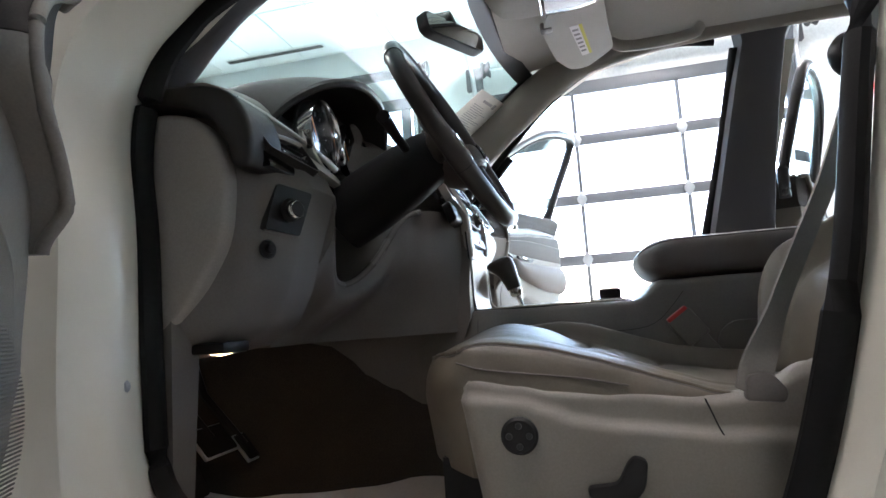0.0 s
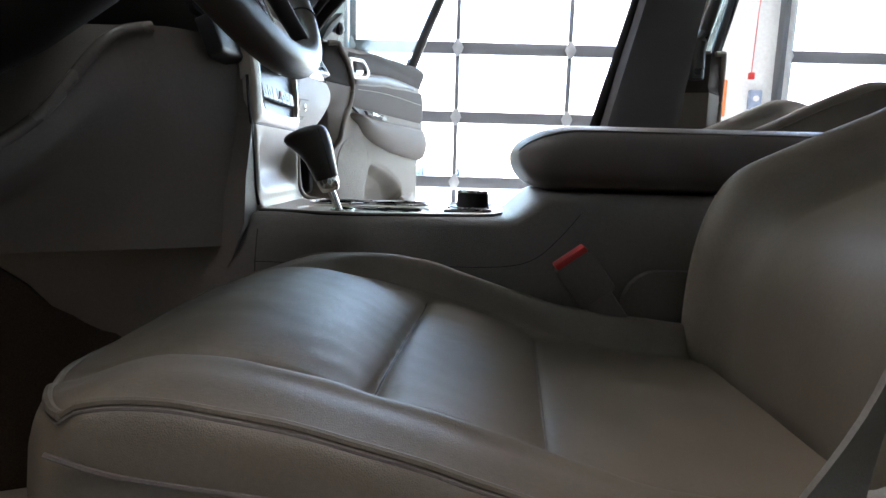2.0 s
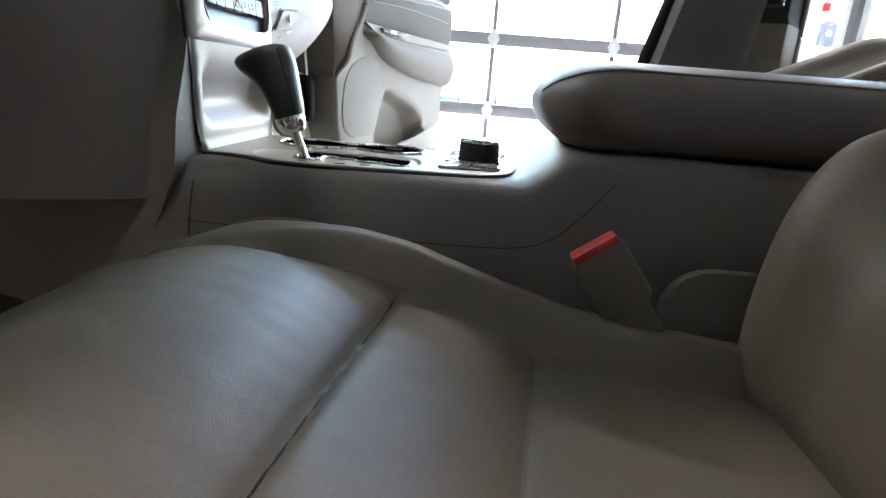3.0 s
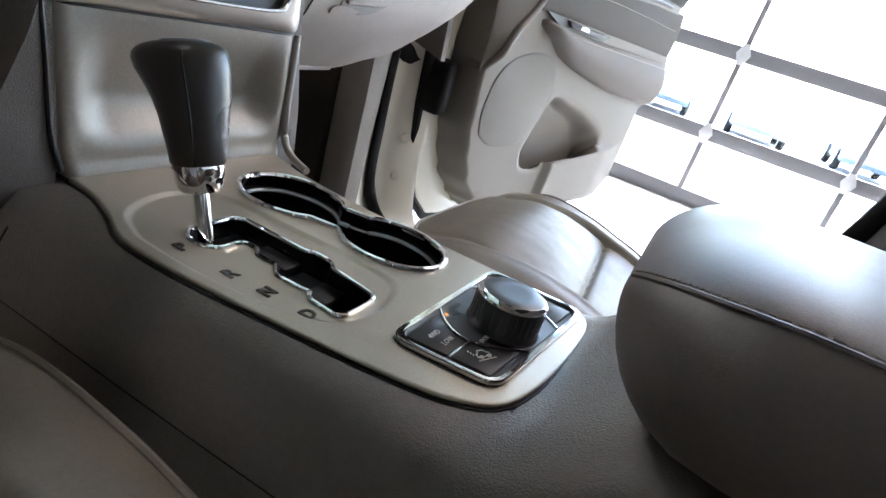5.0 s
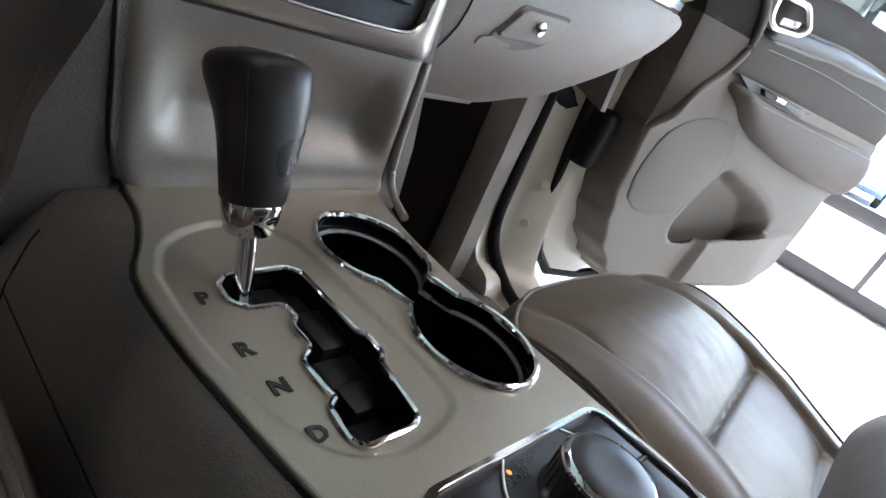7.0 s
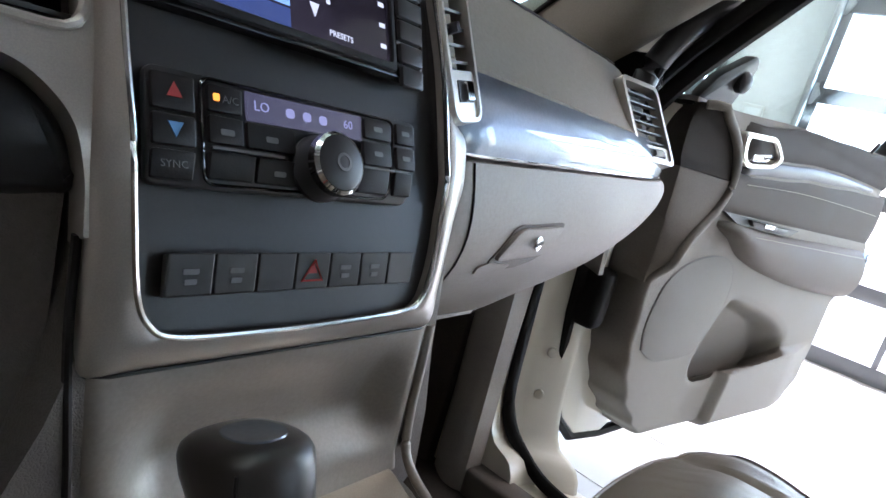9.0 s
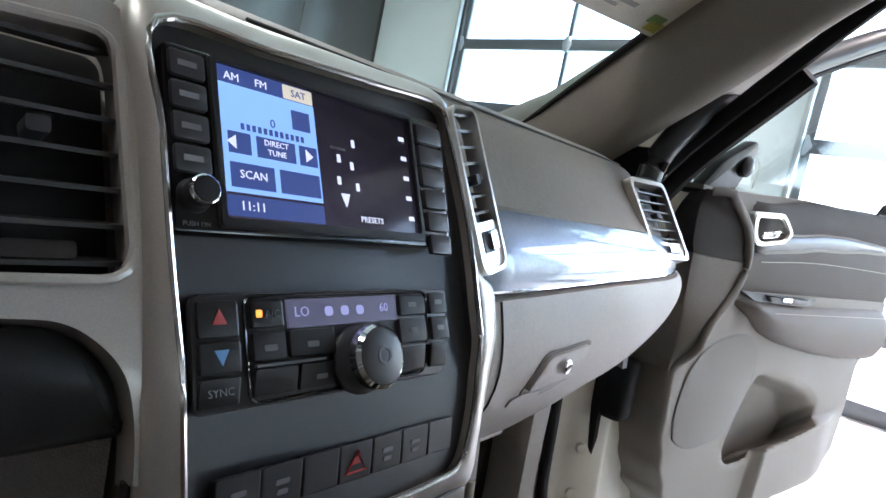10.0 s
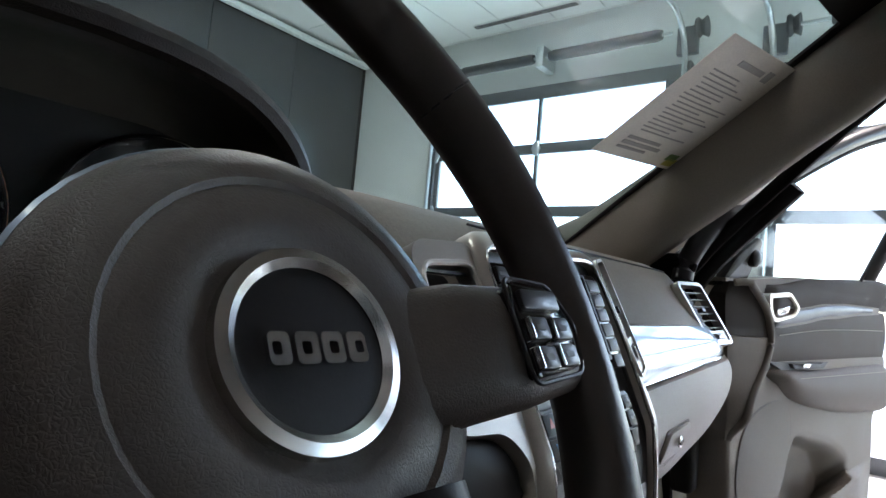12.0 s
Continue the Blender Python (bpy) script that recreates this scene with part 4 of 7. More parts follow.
for k in range(6):
    z = 1.096 - 0.0155 * k
    part("side_button", prism(soft([(0.074, z), (0.102 - 0.0012 * k, z), (0.101 - 0.0012 * k, z - 0.013), (0.0738, z - 0.013)], 0.002), 0.006, 0.010, lambda u, v, w: sr(u, v, w), 0.0008), "button", radio)
    if k < 4:
        part("side_button", prism(soft([(-0.105, z), (-0.0865, z), (-0.0865, z - 0.013), (-0.105, z - 0.013)], 0.002), 0.006, 0.0095, lambda u, v, w: sr(u, v, w), 0.0008), "button", radio)
        part("print_bar", prism([(-0.101, z - 0.005), (-0.091, z - 0.005), (-0.091, z - 0.008), (-0.101, z - 0.008)], 0.0094, 0.0097, lambda u, v, w: sr(u, v, w)), "mark_dim", radio)
kn = part("volume_knob", moved(lathe([(0, 0), (0.0085, 0), (0.0080, 0.003), (0.0070, 0.004), (0.0066, 0.0115), (0.0058, 0.013), (0, 0.0133)], 32), onstack(-0.096, 1.026, 0.007)), "black", radio)
part("knob_ring", moved(lathe([(0.0066, 0.0095), (0.0073, 0.010), (0.0072, 0.0118), (0.0064, 0.0124)], 32), onstack(-0.096, 1.026, 0.007)), "chrome", kn)
slabel("VOLUME", -0.096, 1.0415, 0.0035, "mark_dim", radio, 0.0085)
slabel("PUSH ON", -0.096, 1.0125, 0.0032, "mark_dim", radio, 0.0085)

climate = part("climate_panel", prism(soft([(-0.104, 0.988), (0.088, 0.990), (0.078, 0.934), (-0.103, 0.934)], 0.006), 0.0, 0.004, lambda u, v, w: sc(u, v, w), 0.0012), "button", dash, "black climate control panel")
part("climate_frame", tube([sc(u, v, 0.0045) for u, v in soft([(-0.077, 0.987), (0.064, 0.988), (0.058, 0.937), (-0.074, 0.936)], 0.007, 5)], 0.0009, 6, True), "black_gloss", climate)
part("climate_display", prism([(-0.051, 0.985), (0.034, 0.986), (0.033, 0.972), (-0.050, 0.971)], 0.003, 0.0046, lambda u, v, w: sc(u, v, w)), "lcd", climate)
slabel("LO", -0.041, 0.9785, 0.0075, "lcd_text", climate, 0.0049)
slabel("60", 0.022, 0.979, 0.0075, "lcd_text", climate, 0.0049)
for q in (-0.022, -0.010, 0.002):
    part("display_icon", prism(rrect(q, 0.9785, 0.006, 0.005, 0.002), 0.0046, 0.0049, lambda u, v, w: sc(u, v, w)), "lcd_text", climate)
for y0, y1, z0, z1 in ((-0.1015, -0.080, 0.969, 0.985), (-0.1015, -0.080, 0.953, 0.967), (-0.1015, -0.080, 0.937, 0.951), (-0.073, -0.0535, 0.972, 0.9845), (-0.073, -0.0535, 0.957, 0.970), (-0.051, -0.020, 0.957, 0.970), (-0.072, -0.046, 0.939, 0.953), (-0.044, -0.016, 0.939, 0.953), (0.036, 0.0605, 0.974, 0.986), (0.034, 0.0595, 0.958, 0.972), (0.030, 0.057, 0.940, 0.956), (0.066, 0.084, 0.974, 0.987), (0.065, 0.083, 0.958, 0.972), (0.063, 0.080, 0.940, 0.956)):
    part("climate_button", prism(soft([(y0, z1), (y1, z1), (y1, z0), (y0, z0)], 0.0015), 0.003, 0.0056, lambda u, v, w: sc(u, v, w), 0.0007), "black", climate)
for z, up, mt in ((0.9775, 1, "arrow_red"), (0.9605, -1, "arrow_blue")):
    part("arrow", prism([(-0.0945, z - up * 0.003), (-0.0865, z - up * 0.003), (-0.0905, z + up * 0.004)], 0.0056, 0.0060, lambda u, v, w: sc(u, v, w)), mt, climate)
slabel("SYNC", -0.0905, 0.944, 0.0052, "mark_dim", climate, 0.0059)
slabel("A/C", -0.0605, 0.978, 0.0055, "mark_dim", climate, 0.0059)
part("indicator", prism(rrect(-0.0685, 0.9785, 0.0035, 0.0035, 0.0008), 0.0056, 0.0060, lambda u, v, w: sc(u, v, w)), "amber", climate, "lit amber indicator")
part("bar_line", prism(rrect(-0.050, 0.9545, 0.044, 0.0014, 0.0006), 0.004, 0.0062, lambda u, v, w: sc(u, v, w)), "mark_dim", climate)
part("bar_line", prism(rrect(0.045, 0.956, 0.032, 0.0012, 0.0005), 0.004, 0.0062, lambda u, v, w: sc(u, v, w)), "mark_dim", climate)
for yy, zz in ((-0.063, 0.9625), (-0.036, 0.9625), (-0.030, 0.945), (0.048, 0.980), (0.047, 0.965), (0.075, 0.981), (0.074, 0.965)):
    part("print_bar", prism(rrect(yy, zz, 0.008, 0.003, 0.001), 0.0056, 0.0059, lambda u, v, w: sc(u, v, w)), "mark_dim", climate)
dl = part("fan_dial", moved(lathe([(0, 0), (0.0195, 0), (0.0195, 0.003), (0.0178, 0.005), (0.0168, 0.018), (0.0155, 0.021), (0.012, 0.0225), (0, 0.0228)], 40), onstack(-0.001, 0.9515, 0.002)), "button", climate)
part("dial_ring", moved(lathe([(0.0172, 0.013), (0.0181, 0.014), (0.0179, 0.019), (0.0160, 0.0212), (0.0155, 0.0205)], 40), onstack(-0.001, 0.9515, 0.002)), "chrome", dl)
part("dial_mark", moved(lathe([(0.0035, 0.0226), (0.0052, 0.0226), (0.0052, 0.0231), (0.0035, 0.0231)], 24), onstack(-0.001, 0.9515, 0.002)), "mark_dim", dl)
for k in range(7):
    y0 = -0.089 + 0.0253 * k
    b = part("switch", prism(soft([(y0, 0.8975), (y0 + 0.0245, 0.8975), (y0 + 0.0243, 0.8745), (y0 + 0.0003, 0.8745)], 0.0014), 0.0, 0.0055, lambda u, v, w: st(u, v, w + 0.003 * (0.8975 - v) / 0.023), 0.0008), "panel_black", dash, "", 15)
    if k == 3:
        part("hazard_sign", tube([st(y0 + 0.0122 + u, 0.8855 + v, 0.0075) for u, v in ((0, 0.0065), (0.0075, -0.0055), (-0.0075, -0.0055))], 0.0012, 6, True), "red", b, "red warning triangle")
        part("hazard_fill", prism([(y0 + 0.0122 + u, 0.8855 + v) for u, v in ((0, 0.0045), (0.0055, -0.0045), (-0.0055, -0.0045))], 0.0066, 0.0072, lambda u, v, w: st(u, v, w)), "arrow_red", b)
    elif k not in (2, 6):
        for q in range(2):
            part("print_bar", prism(rrect(y0 + 0.0122, 0.8875 - 0.0055 * q, 0.0085 - 0.002 * q, 0.0030, 0.0008), 0.0062 + 0.0008 * q, 0.0074 + 0.0008 * q, lambda u, v, w: st(u, v, w)), "mark_dim", b)
part("jack", moved(lathe([(0, 0), (0.004, 0), (0.0035, 0.001), (0, 0.001)], 14), onstack(0.094, 1.014, 0.0075)), "black", radio)

# lower stack panel with its scoop
def low_edges(z):
    """Left and right edge of the lower panel at a height."""
    f = (0.836 - z) / 0.130
    return -0.1185 + 0.012 * f + 0.010 * max(0, f - 0.8) * 4 * f, 0.1335 + 0.0075 * f
def lower_panel(a, b):
    z = 0.705 + 0.1305 * a
    l_, r_ = low_edges(z)
    y = l_ + (r_ - l_) * b
    scoop = 0.024 * sstep(0.055, 0.21, b) * sstep(0.965, 0.83, b) * sstep(0.16, 0.46, a) * sstep(1.0, 0.45, a)
    edge = 0.005 * (max(0, 1 - b / 0.04) ** 2 + max(0, 1 - (1 - b) / 0.03) ** 2)
    return (0.0505 + 0.004 * sstep(0.12, 0.0, a) - scoop - edge, y, z)
part("lower_panel", sheet_solid(40, 60, lower_panel, lambda a, b: (0.0, lower_panel(a, b)[1], 0.705 + 0.1305 * a)), "panel_satin", dash, "satin taupe lower panel with a scooped middle", 60)
part("panel_seam", tube([tuple(Vector(lower_panel(0.998, k / 20)) + Vector((0.0008, 0, 0.0006))) for k in range(21)], 0.0011, 6), "black", dash)
part("keyhole", lathe([(0, 0), (0.0032, 0), (0.003, 0.0015), (0, 0.002)], 14, pose(0.0320, 0.055, 0.742, 0, 90, 0)), "satin", dash)
part("edge_trim", tube(smooth_path([(0.0475, 0.1375, 0.8355), (0.0485, 0.1395, 0.80), (0.0495, 0.142, 0.755), (0.054, 0.1445, 0.722), (0.070, 0.1415, 0.7085), (0.10, 0.1315, 0.7045)], 6), 0.0042, 12), "panel_satin", dash)
part("edge_line", tube(smooth_path([(0.043, -0.1255, 0.905), (0.0445, -0.1245, 0.868), (0.0465, -0.1225, 0.836), (0.0475, -0.1175, 0.79), (0.048, -0.1125, 0.742), (0.051, -0.105, 0.713)], 5), 0.0024, 8), "black", dash)
# side of the stack towards each footwell
for s, y0, y1 in ((-1, -0.113, -0.155), (1, 0.137, 0.165)):
    rings = []
    low = ((-0.84, 0.29), (-0.45, 0.29), (-0.20, 0.36), (-0.08, 0.50)) if s > 0 else ((-0.84, 0.64), (-0.37, 0.643), (-0.274, 0.620), (-0.218, 0.566), (-0.151, 0.527), (-0.08, 0.485))
    for x, zt, zb in ((0.048, 0.875, 0.69), (0.03, 0.95, 0.64), (0.0, 0.995, 0.58)) + tuple((q, 1.02, zq) for q, zq in low[::-1]):
        e = 0.07 * sstep(0.0, -0.4, x)
        rings.append([(x, y0, zt), (x, y0 + (y1 - y0) * 0.4 + s * e, (zt * 2 + zb) / 3), (x, y1 + s * e, (zt + 2 * zb) / 3), (x, y1 + s * (e + 0.01), zb), (x, y0 - s * 0.006, zb), (x, y0 - s * 0.006, zt)])
    part("footwell_panel", loft(rings), "plastic", dash, "taupe side panel beside the footwell", 55)
brink = ((-0.84, 0.655), (-0.37, 0.655), (-0.29, 0.640), (-0.25, 0.605), (-0.218, 0.568), (-0.151, 0.528), (-0.08, 0.487), (0.02, 0.460), (0.20, 0.45))
tunnel_y = lambda x, b: -0.171 - 0.076 * sstep(0.0, -0.4, x) - 0.02 * (1 - b) ** 2
part("tunnel_carpet", sheet_solid(40, 10, lambda a, b: (-0.84 + 1.04 * a, tunnel_y(-0.84 + 1.04 * a, b) + 0.006 * sstep(0.92, 1.0, b), 0.285 + (table(brink, -0.84 + 1.04 * a) - 0.285) * b), lambda a, b: (-0.84 + 1.04 * a, -0.12, 0.285 + (table(brink, -0.84 + 1.04 * a) - 0.285) * b)), "carpet", body, "dark brown carpet on the tunnel side", 60)

# centre vents
def slat_vent(name, corners, slats, parent, frame_mat, label, lip=0.006, plate=0.0):
    """plate: the share of the height that a closed plate with the wheel takes up; corners: bottom left, bottom right, top left as seen from the seat."""
    bl, br, tl = (Vector(c) for c in corners)
    U, V = br - bl, tl - bl
    W = U.cross(V).normalized()
    if W.x < 0:
        W = -W
    at = lambda u, v, w: bl + U * u + V * v + W * w
    wl, hl = U.length, V.length
    r = 0.012
    out = [(a / wl, b / hl) for a, b in rrect(wl / 2, hl / 2, wl, hl, r)]
    inn = [(a / wl, b / hl) for a, b in rrect(wl / 2, hl / 2, wl - 2 * lip, hl - 2 * lip, r * 0.7)]
    v = part(name, ring_slab(out, inn, -0.01, 0.006, at, 0.0), frame_mat, parent, label)
    part("vent_well", prism(inn, -0.03, -0.022, at), "vent_black", v)
    for k in range(slats):
        t = plate + 0.06 + (0.90 - plate) * k / (slats - 1) if plate else (k + 0.7) / (slats + 0.4)
        q = prism([(-0.012, 0.0045), (0.003, -0.0016), (0.0038, 0.0004), (-0.012, 0.0062)], 0.07, 0.93, lambda w, h, u, t=t: at(u, t + h / hl, w - 0.003))
        part("slat", q, "vent_slat", v)
    part("thumb_tab", prism(rrect(0.5, 0.55, 0.12, 0.06, 0.02, 3), -0.004, 0.006, at, 0.001), "button", v)
    if plate:
        m = lip * 0.8
        low = [(a / wl, b / hl) for a, b in rrect(wl / 2, m + (plate * hl - m) / 2, wl - 2 * m, plate * hl - m, 0.006)]
        part("wheel_plate", prism(low, -0.012, 0.0035, at, 0.001), frame_mat, v, "satin silver plate under the slats")
        part("wheel_slot", prism(rrect(0.55, plate * 0.60, 0.52, plate * 0.42, 0.02, 3), 0.0025, 0.0042, at), "vent_black", v)
        part("vent_wheel", prism(rrect(0.60, plate * 0.60, 0.24, plate * 0.36, 0.02, 3), 0.003, 0.0075, at, 0.001), "chrome", v)
    else:
        part("vent_wheel", prism(rrect(0.5, 0.13, 0.34, 0.06, 0.02, 3), -0.02, 0.004, at), "chrome", v)
    return v
slat_vent("centre_vent", (st(-0.199, 0.986, -0.006), st(-0.122, 0.986, -0.006), st(-0.199, 1.096, -0.006)), 7, dash, "black", "black slatted centre air vent", 0.004)
slat_vent("centre_vent", (st(0.1185, 0.990, 0.004), st(0.1670, 0.996, 0.005), st(0.1065, 1.112, 0.004)), 7, dash, "silver", "silver framed narrow black air vent", 0.0035, 0.30)
bez_out = soft([(-0.1225, 1.108), (-0.204, 1.103), (-0.209, 0.978), (-0.152, 0.974), (-0.133, 0.957), (-0.127, 0.930), (-0.1255, 0.905), (-0.1225, 0.905), (-0.1255, 0.95), (-0.1225, 1.0)], 0.020, 6)
vent_hole = soft([(-0.1295, 1.092), (-0.1265, 0.988), (-0.198, 0.989), (-0.196, 1.087)], 0.014)
low_hole = soft([(-0.212, 0.979), (-0.150, 0.974), (-0.132, 0.957), (-0.126, 0.930), (-0.127, 0.928), (-0.21, 0.928)], 0.012)
part("bezel", holed(bez_out, [vent_hole], -0.016, 0.002, lambda u, v, w: st(u, v, w)), "frame_satin", dash, "satin silver vent bezel")
part("bezel_lip", tube([st(u, v, 0.0005) for u, v in vent_hole], 0.0028, 8, True), "frame_satin", dash)
part("recess_panel", prism(low_hole, -0.030, -0.008, lambda u, v, w: st(u, v, w), 0.006), "black", dash, "glossy black panel")

# passenger side: polished strip, glovebox, end vent
def strip_pt(a, b):
    y = 0.140 + 0.655 * a
    x = -0.034 + 0.026 * math.cos(0.5 * math.pi * b) + 0.004 * math.sin(math.pi * b) + dash_shift(y) - 0.016 * sstep(0.0, 0.12, 0.12 - a)
    return (x, y, 0.966 + 0.030 * a * (1 - b) + 0.076 * b + 0.004 * a)
part("trim_strip", sheet_solid(40, 8, strip_pt, lambda a, b: tuple(Vector(strip_pt(a, b)) - Vector((0.03, 0, 0)))), "gunmetal", dash, "polished dark metallic trim strip")
part("strip_line", tube([tuple(Vector(strip_pt(k / 30, 0.0)) + Vector((0.001, 0, 0.0))) for k in range(31)], 0.002, 6), "chrome", dash)
def gb_bottom(y):
    return 0.772 + 0.025 * sstep(0.36, 0.52, y) + 0.19 * sstep(0.48, 0.82, y) ** 1.2
def glove_pt(a, b):
    y = 0.146 + 0.655 * a
    zt, zb = 0.962 + 0.034 * a, gb_bottom(0.146 + 0.655 * a)
    t = 1 - b
    z = zt + (zb - zt) * t
    return (0.002 + 0.014 * math.sin(math.pi * min(1, t * 1.15)) - 0.075 * t ** 3 + dash_shift(y) * 1.3 - 0.014 * sstep(0.06, 0.0, a), y, z)
gbx = part("glovebox", sheet_solid(44, 18, glove_pt, lambda a, b: (-0.34, 0.146 + 0.655 * a, glove_pt(a, b)[2])), "plastic_light", dash, "light taupe glovebox lid")
part("glovebox_gap", tube([tuple(Vector(glove_pt(0.075 + 0.012 * math.sin(k / 12 * 3), k / 12)) + Vector((0.0006, 0, 0))) for k in range(13)], 0.0012, 6), "black", dash)
def gface(y, z, w):
    a = (y - 0.146) / 0.655
    zt, zb = 0.962 + 0.034 * a, gb_bottom(y)
    b = 1 - (zt - z) / (zt - zb)
    return Vector(glove_pt(a, b)) + Vector((w, 0, 0))
# Not sunk in: a darker patch paints the shade of the handle recess.
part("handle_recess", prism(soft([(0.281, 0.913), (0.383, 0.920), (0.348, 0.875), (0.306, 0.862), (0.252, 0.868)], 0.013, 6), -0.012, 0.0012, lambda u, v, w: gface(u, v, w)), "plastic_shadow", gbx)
part("handle", prism(soft([(0.285, 0.909), (0.377, 0.916), (0.346, 0.880), (0.260, 0.873)], 0.012, 6), -0.004, 0.005, lambda u, v, w: gface(u, v, w), 0.0015), "plastic_light", gbx)
part("handle_scoop", prism(soft([(0.243, 0.867), (0.262, 0.871), (0.300, 0.868), (0.290, 0.861), (0.243, 0.857)], 0.004, 5), -0.004, 0.002, lambda u, v, w: gface(u, v, w)), "plastic_light", gbx)
lk = part("lock", moved(lathe([(0, 0), (0.008, 0), (0.008, 0.002), (0.006, 0.003), (0, 0.003)], 24), Matrix.Translation(gface(0.322, 0.896, 0.006)) @ pose(0, 0, 0, 0, 90, 0)), "chrome", gbx)
part("keyway", moved(bx(-0.0015, 0.0015, -0.006, 0.006, 0, 0.001), Matrix.Translation(gface(0.322, 0.896, 0.0092)) @ pose(0, 0, 0, 0, 90, 0) @ pose(0, 0, 0, 0, 0, 20)), "black", lk)
slat_vent("end_vent", ((-0.020, 0.598, 1.010), (-0.006, 0.702, 1.014), (-0.084, 0.583, 1.118)), 7, dash, "silver", "silver framed black end air vent", 0.0070, 0.22)
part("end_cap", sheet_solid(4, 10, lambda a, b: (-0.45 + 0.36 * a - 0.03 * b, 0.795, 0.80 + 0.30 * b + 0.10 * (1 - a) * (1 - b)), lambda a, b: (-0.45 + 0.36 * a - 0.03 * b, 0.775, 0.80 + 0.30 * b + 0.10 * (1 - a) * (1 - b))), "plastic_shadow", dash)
part("glovebox_lip", tube([(-0.075, 0.165 + 0.03 * k, 0.768 + 0.001 * k) for k in range(8)], 0.006, 8), "plastic_light", dash)

# driver side: lower panel, end cap, switch, vent
def knee_pt(a, b):
    y = -0.725 + 0.225 * a
    prof = [(-0.40, 0.645), (-0.30, 0.660), (-0.235, 0.70), (-0.203, 0.76), (-0.182, 0.83), (-0.159, 0.90), (-0.146, 0.945), (-0.170, 1.0)]
    t = b * (len(prof) - 1)
    i = min(int(t), len(prof) - 2)
    f = t - i
    x, z = (prof[i][0] * (1 - f) + prof[i + 1][0] * f, prof[i][1] * (1 - f) + prof[i + 1][1] * f)
    return (x - 0.42 * max(0, -0.605 - y) - 0.06 * sstep(0.16, 0.0, a), y, z)
part("knee_panel", sheet_solid(18, 21, knee_pt, lambda a, b: (-0.5, -0.725 + 0.225 * a, knee_pt(a, b)[2])), "plastic", dash, "taupe lower panel under the steering wheel")
RIM_Z = ((-0.502, 0.955), (-0.462, 0.915), (-0.435, 0.815), (-0.395, 0.775), (-0.35, 0.788), (-0.30, 0.845), (-0.262, 0.930), (-0.225, 0.952), (-0.18, 0.955), (-0.128, 0.945))
RIM_X = ((-0.502, -0.146), (-0.462, -0.165), (-0.435, -0.188), (-0.395, -0.194), (-0.35, -0.165), (-0.30, -0.122), (-0.262, -0.086), (-0.225, -0.055), (-0.18, -0.012), (-0.128, 0.034))
rim_at = lambda tab, y: sum(table(tab, y + 0.004 * k) for k in range(-6, 7)) / 13
def knee2_pt(a, b):
    y = -0.502 + 0.374 * a
    x0 = -0.30 + 0.05 * a + 0.285 * sstep(0.45, 1.0, a)
    return (x0 + (rim_at(RIM_X, y) - x0) * sstep(0, 0.8, b), y, 0.655 + (rim_at(RIM_Z, y) - 0.655) * b)
part("knee_panel", sheet_solid(64, 20, knee2_pt, lambda a, b: (-0.5, -0.502 + 0.374 * a, knee2_pt(a, b)[2])), "plastic", dash)
part("knee_rim", tube([tuple(Vector(knee2_pt(k / 64, 1.0)) + Vector((-0.004, 0, -0.002))) for k in range(50)], 0.0075, 10), "rim_satin", dash, "satin rim of the column opening")
# Black plates added behind the column opening give its darkness by colour.
part("column_well", bx(-0.42, -0.40, -0.50, -0.12, 0.70, 1.05), "black", dash)
part("column_roof", bx(-0.42, -0.20, -0.50, -0.23, 1.03, 1.045), "black", dash)
cap = [(-0.46, 1.05), (-0.36, 1.074), (-0.295, 1.060), (-0.25, 1.02), (-0.228, 0.95), (-0.238, 0.84), (-0.29, 0.76), (-0.345, 0.70), (-0.40, 0.665), (-0.50, 0.66)]
part("end_cap", prism(soft(cap, 0.04, 5), 0.0, 0.030, lambda u, v, w: (u, -0.712 - w, v), 0.012, 4), "plastic_light", dash, "light taupe dash end panel")
brow_out = soft([(-0.50, 1.082), (-0.42, 1.112), (-0.338, 1.114), (-0.262, 1.106), (-0.218, 1.090), (-0.188, 1.054), (-0.176, 1.005), (-0.178, 0.955), (-0.215, 0.955), (-0.226, 1.0), (-0.25, 1.045), (-0.30, 1.072), (-0.36, 1.082), (-0.42, 1.076), (-0.50, 1.050)], 0.02, 3)
part("end_brow", prism(brow_out, 0.0, 0.10, lambda u, v, w: (u, -0.652 - w, v), 0.010, 3), "dash_dark", dash, "dark dash end brow")
slat_vent("end_vent", ((-0.170, -0.712, 0.992), (-0.150, -0.560, 0.978), (-0.236, -0.702, 1.090)), 6, dash, "dash_dark", "dark framed black end air vent", 0.004)
part("vent_edge", tube(smooth_path([(-0.228, -0.708, 1.092), (-0.214, -0.660, 1.083), (-0.199, -0.600, 1.069), (-0.186, -0.540, 1.053), (-0.176, -0.480, 1.035), (-0.170, -0.435, 1.020)], 6), lambda t: 0.0040 + 0.0035 * sstep(0.6, 1.0, t), 10), "silver", dash, "silver vent edge")
part("vent_foot", sheet_solid(8, 4, lambda a, b: (-0.150 - 0.022 * b, -0.56 + 0.13 * a, 0.990 + 0.030 * b - 0.012 * a), lambda a, b: (-0.175 - 0.022 * b, -0.56 + 0.13 * a, 0.985 + 0.030 * b - 0.012 * a)), "silver", dash)
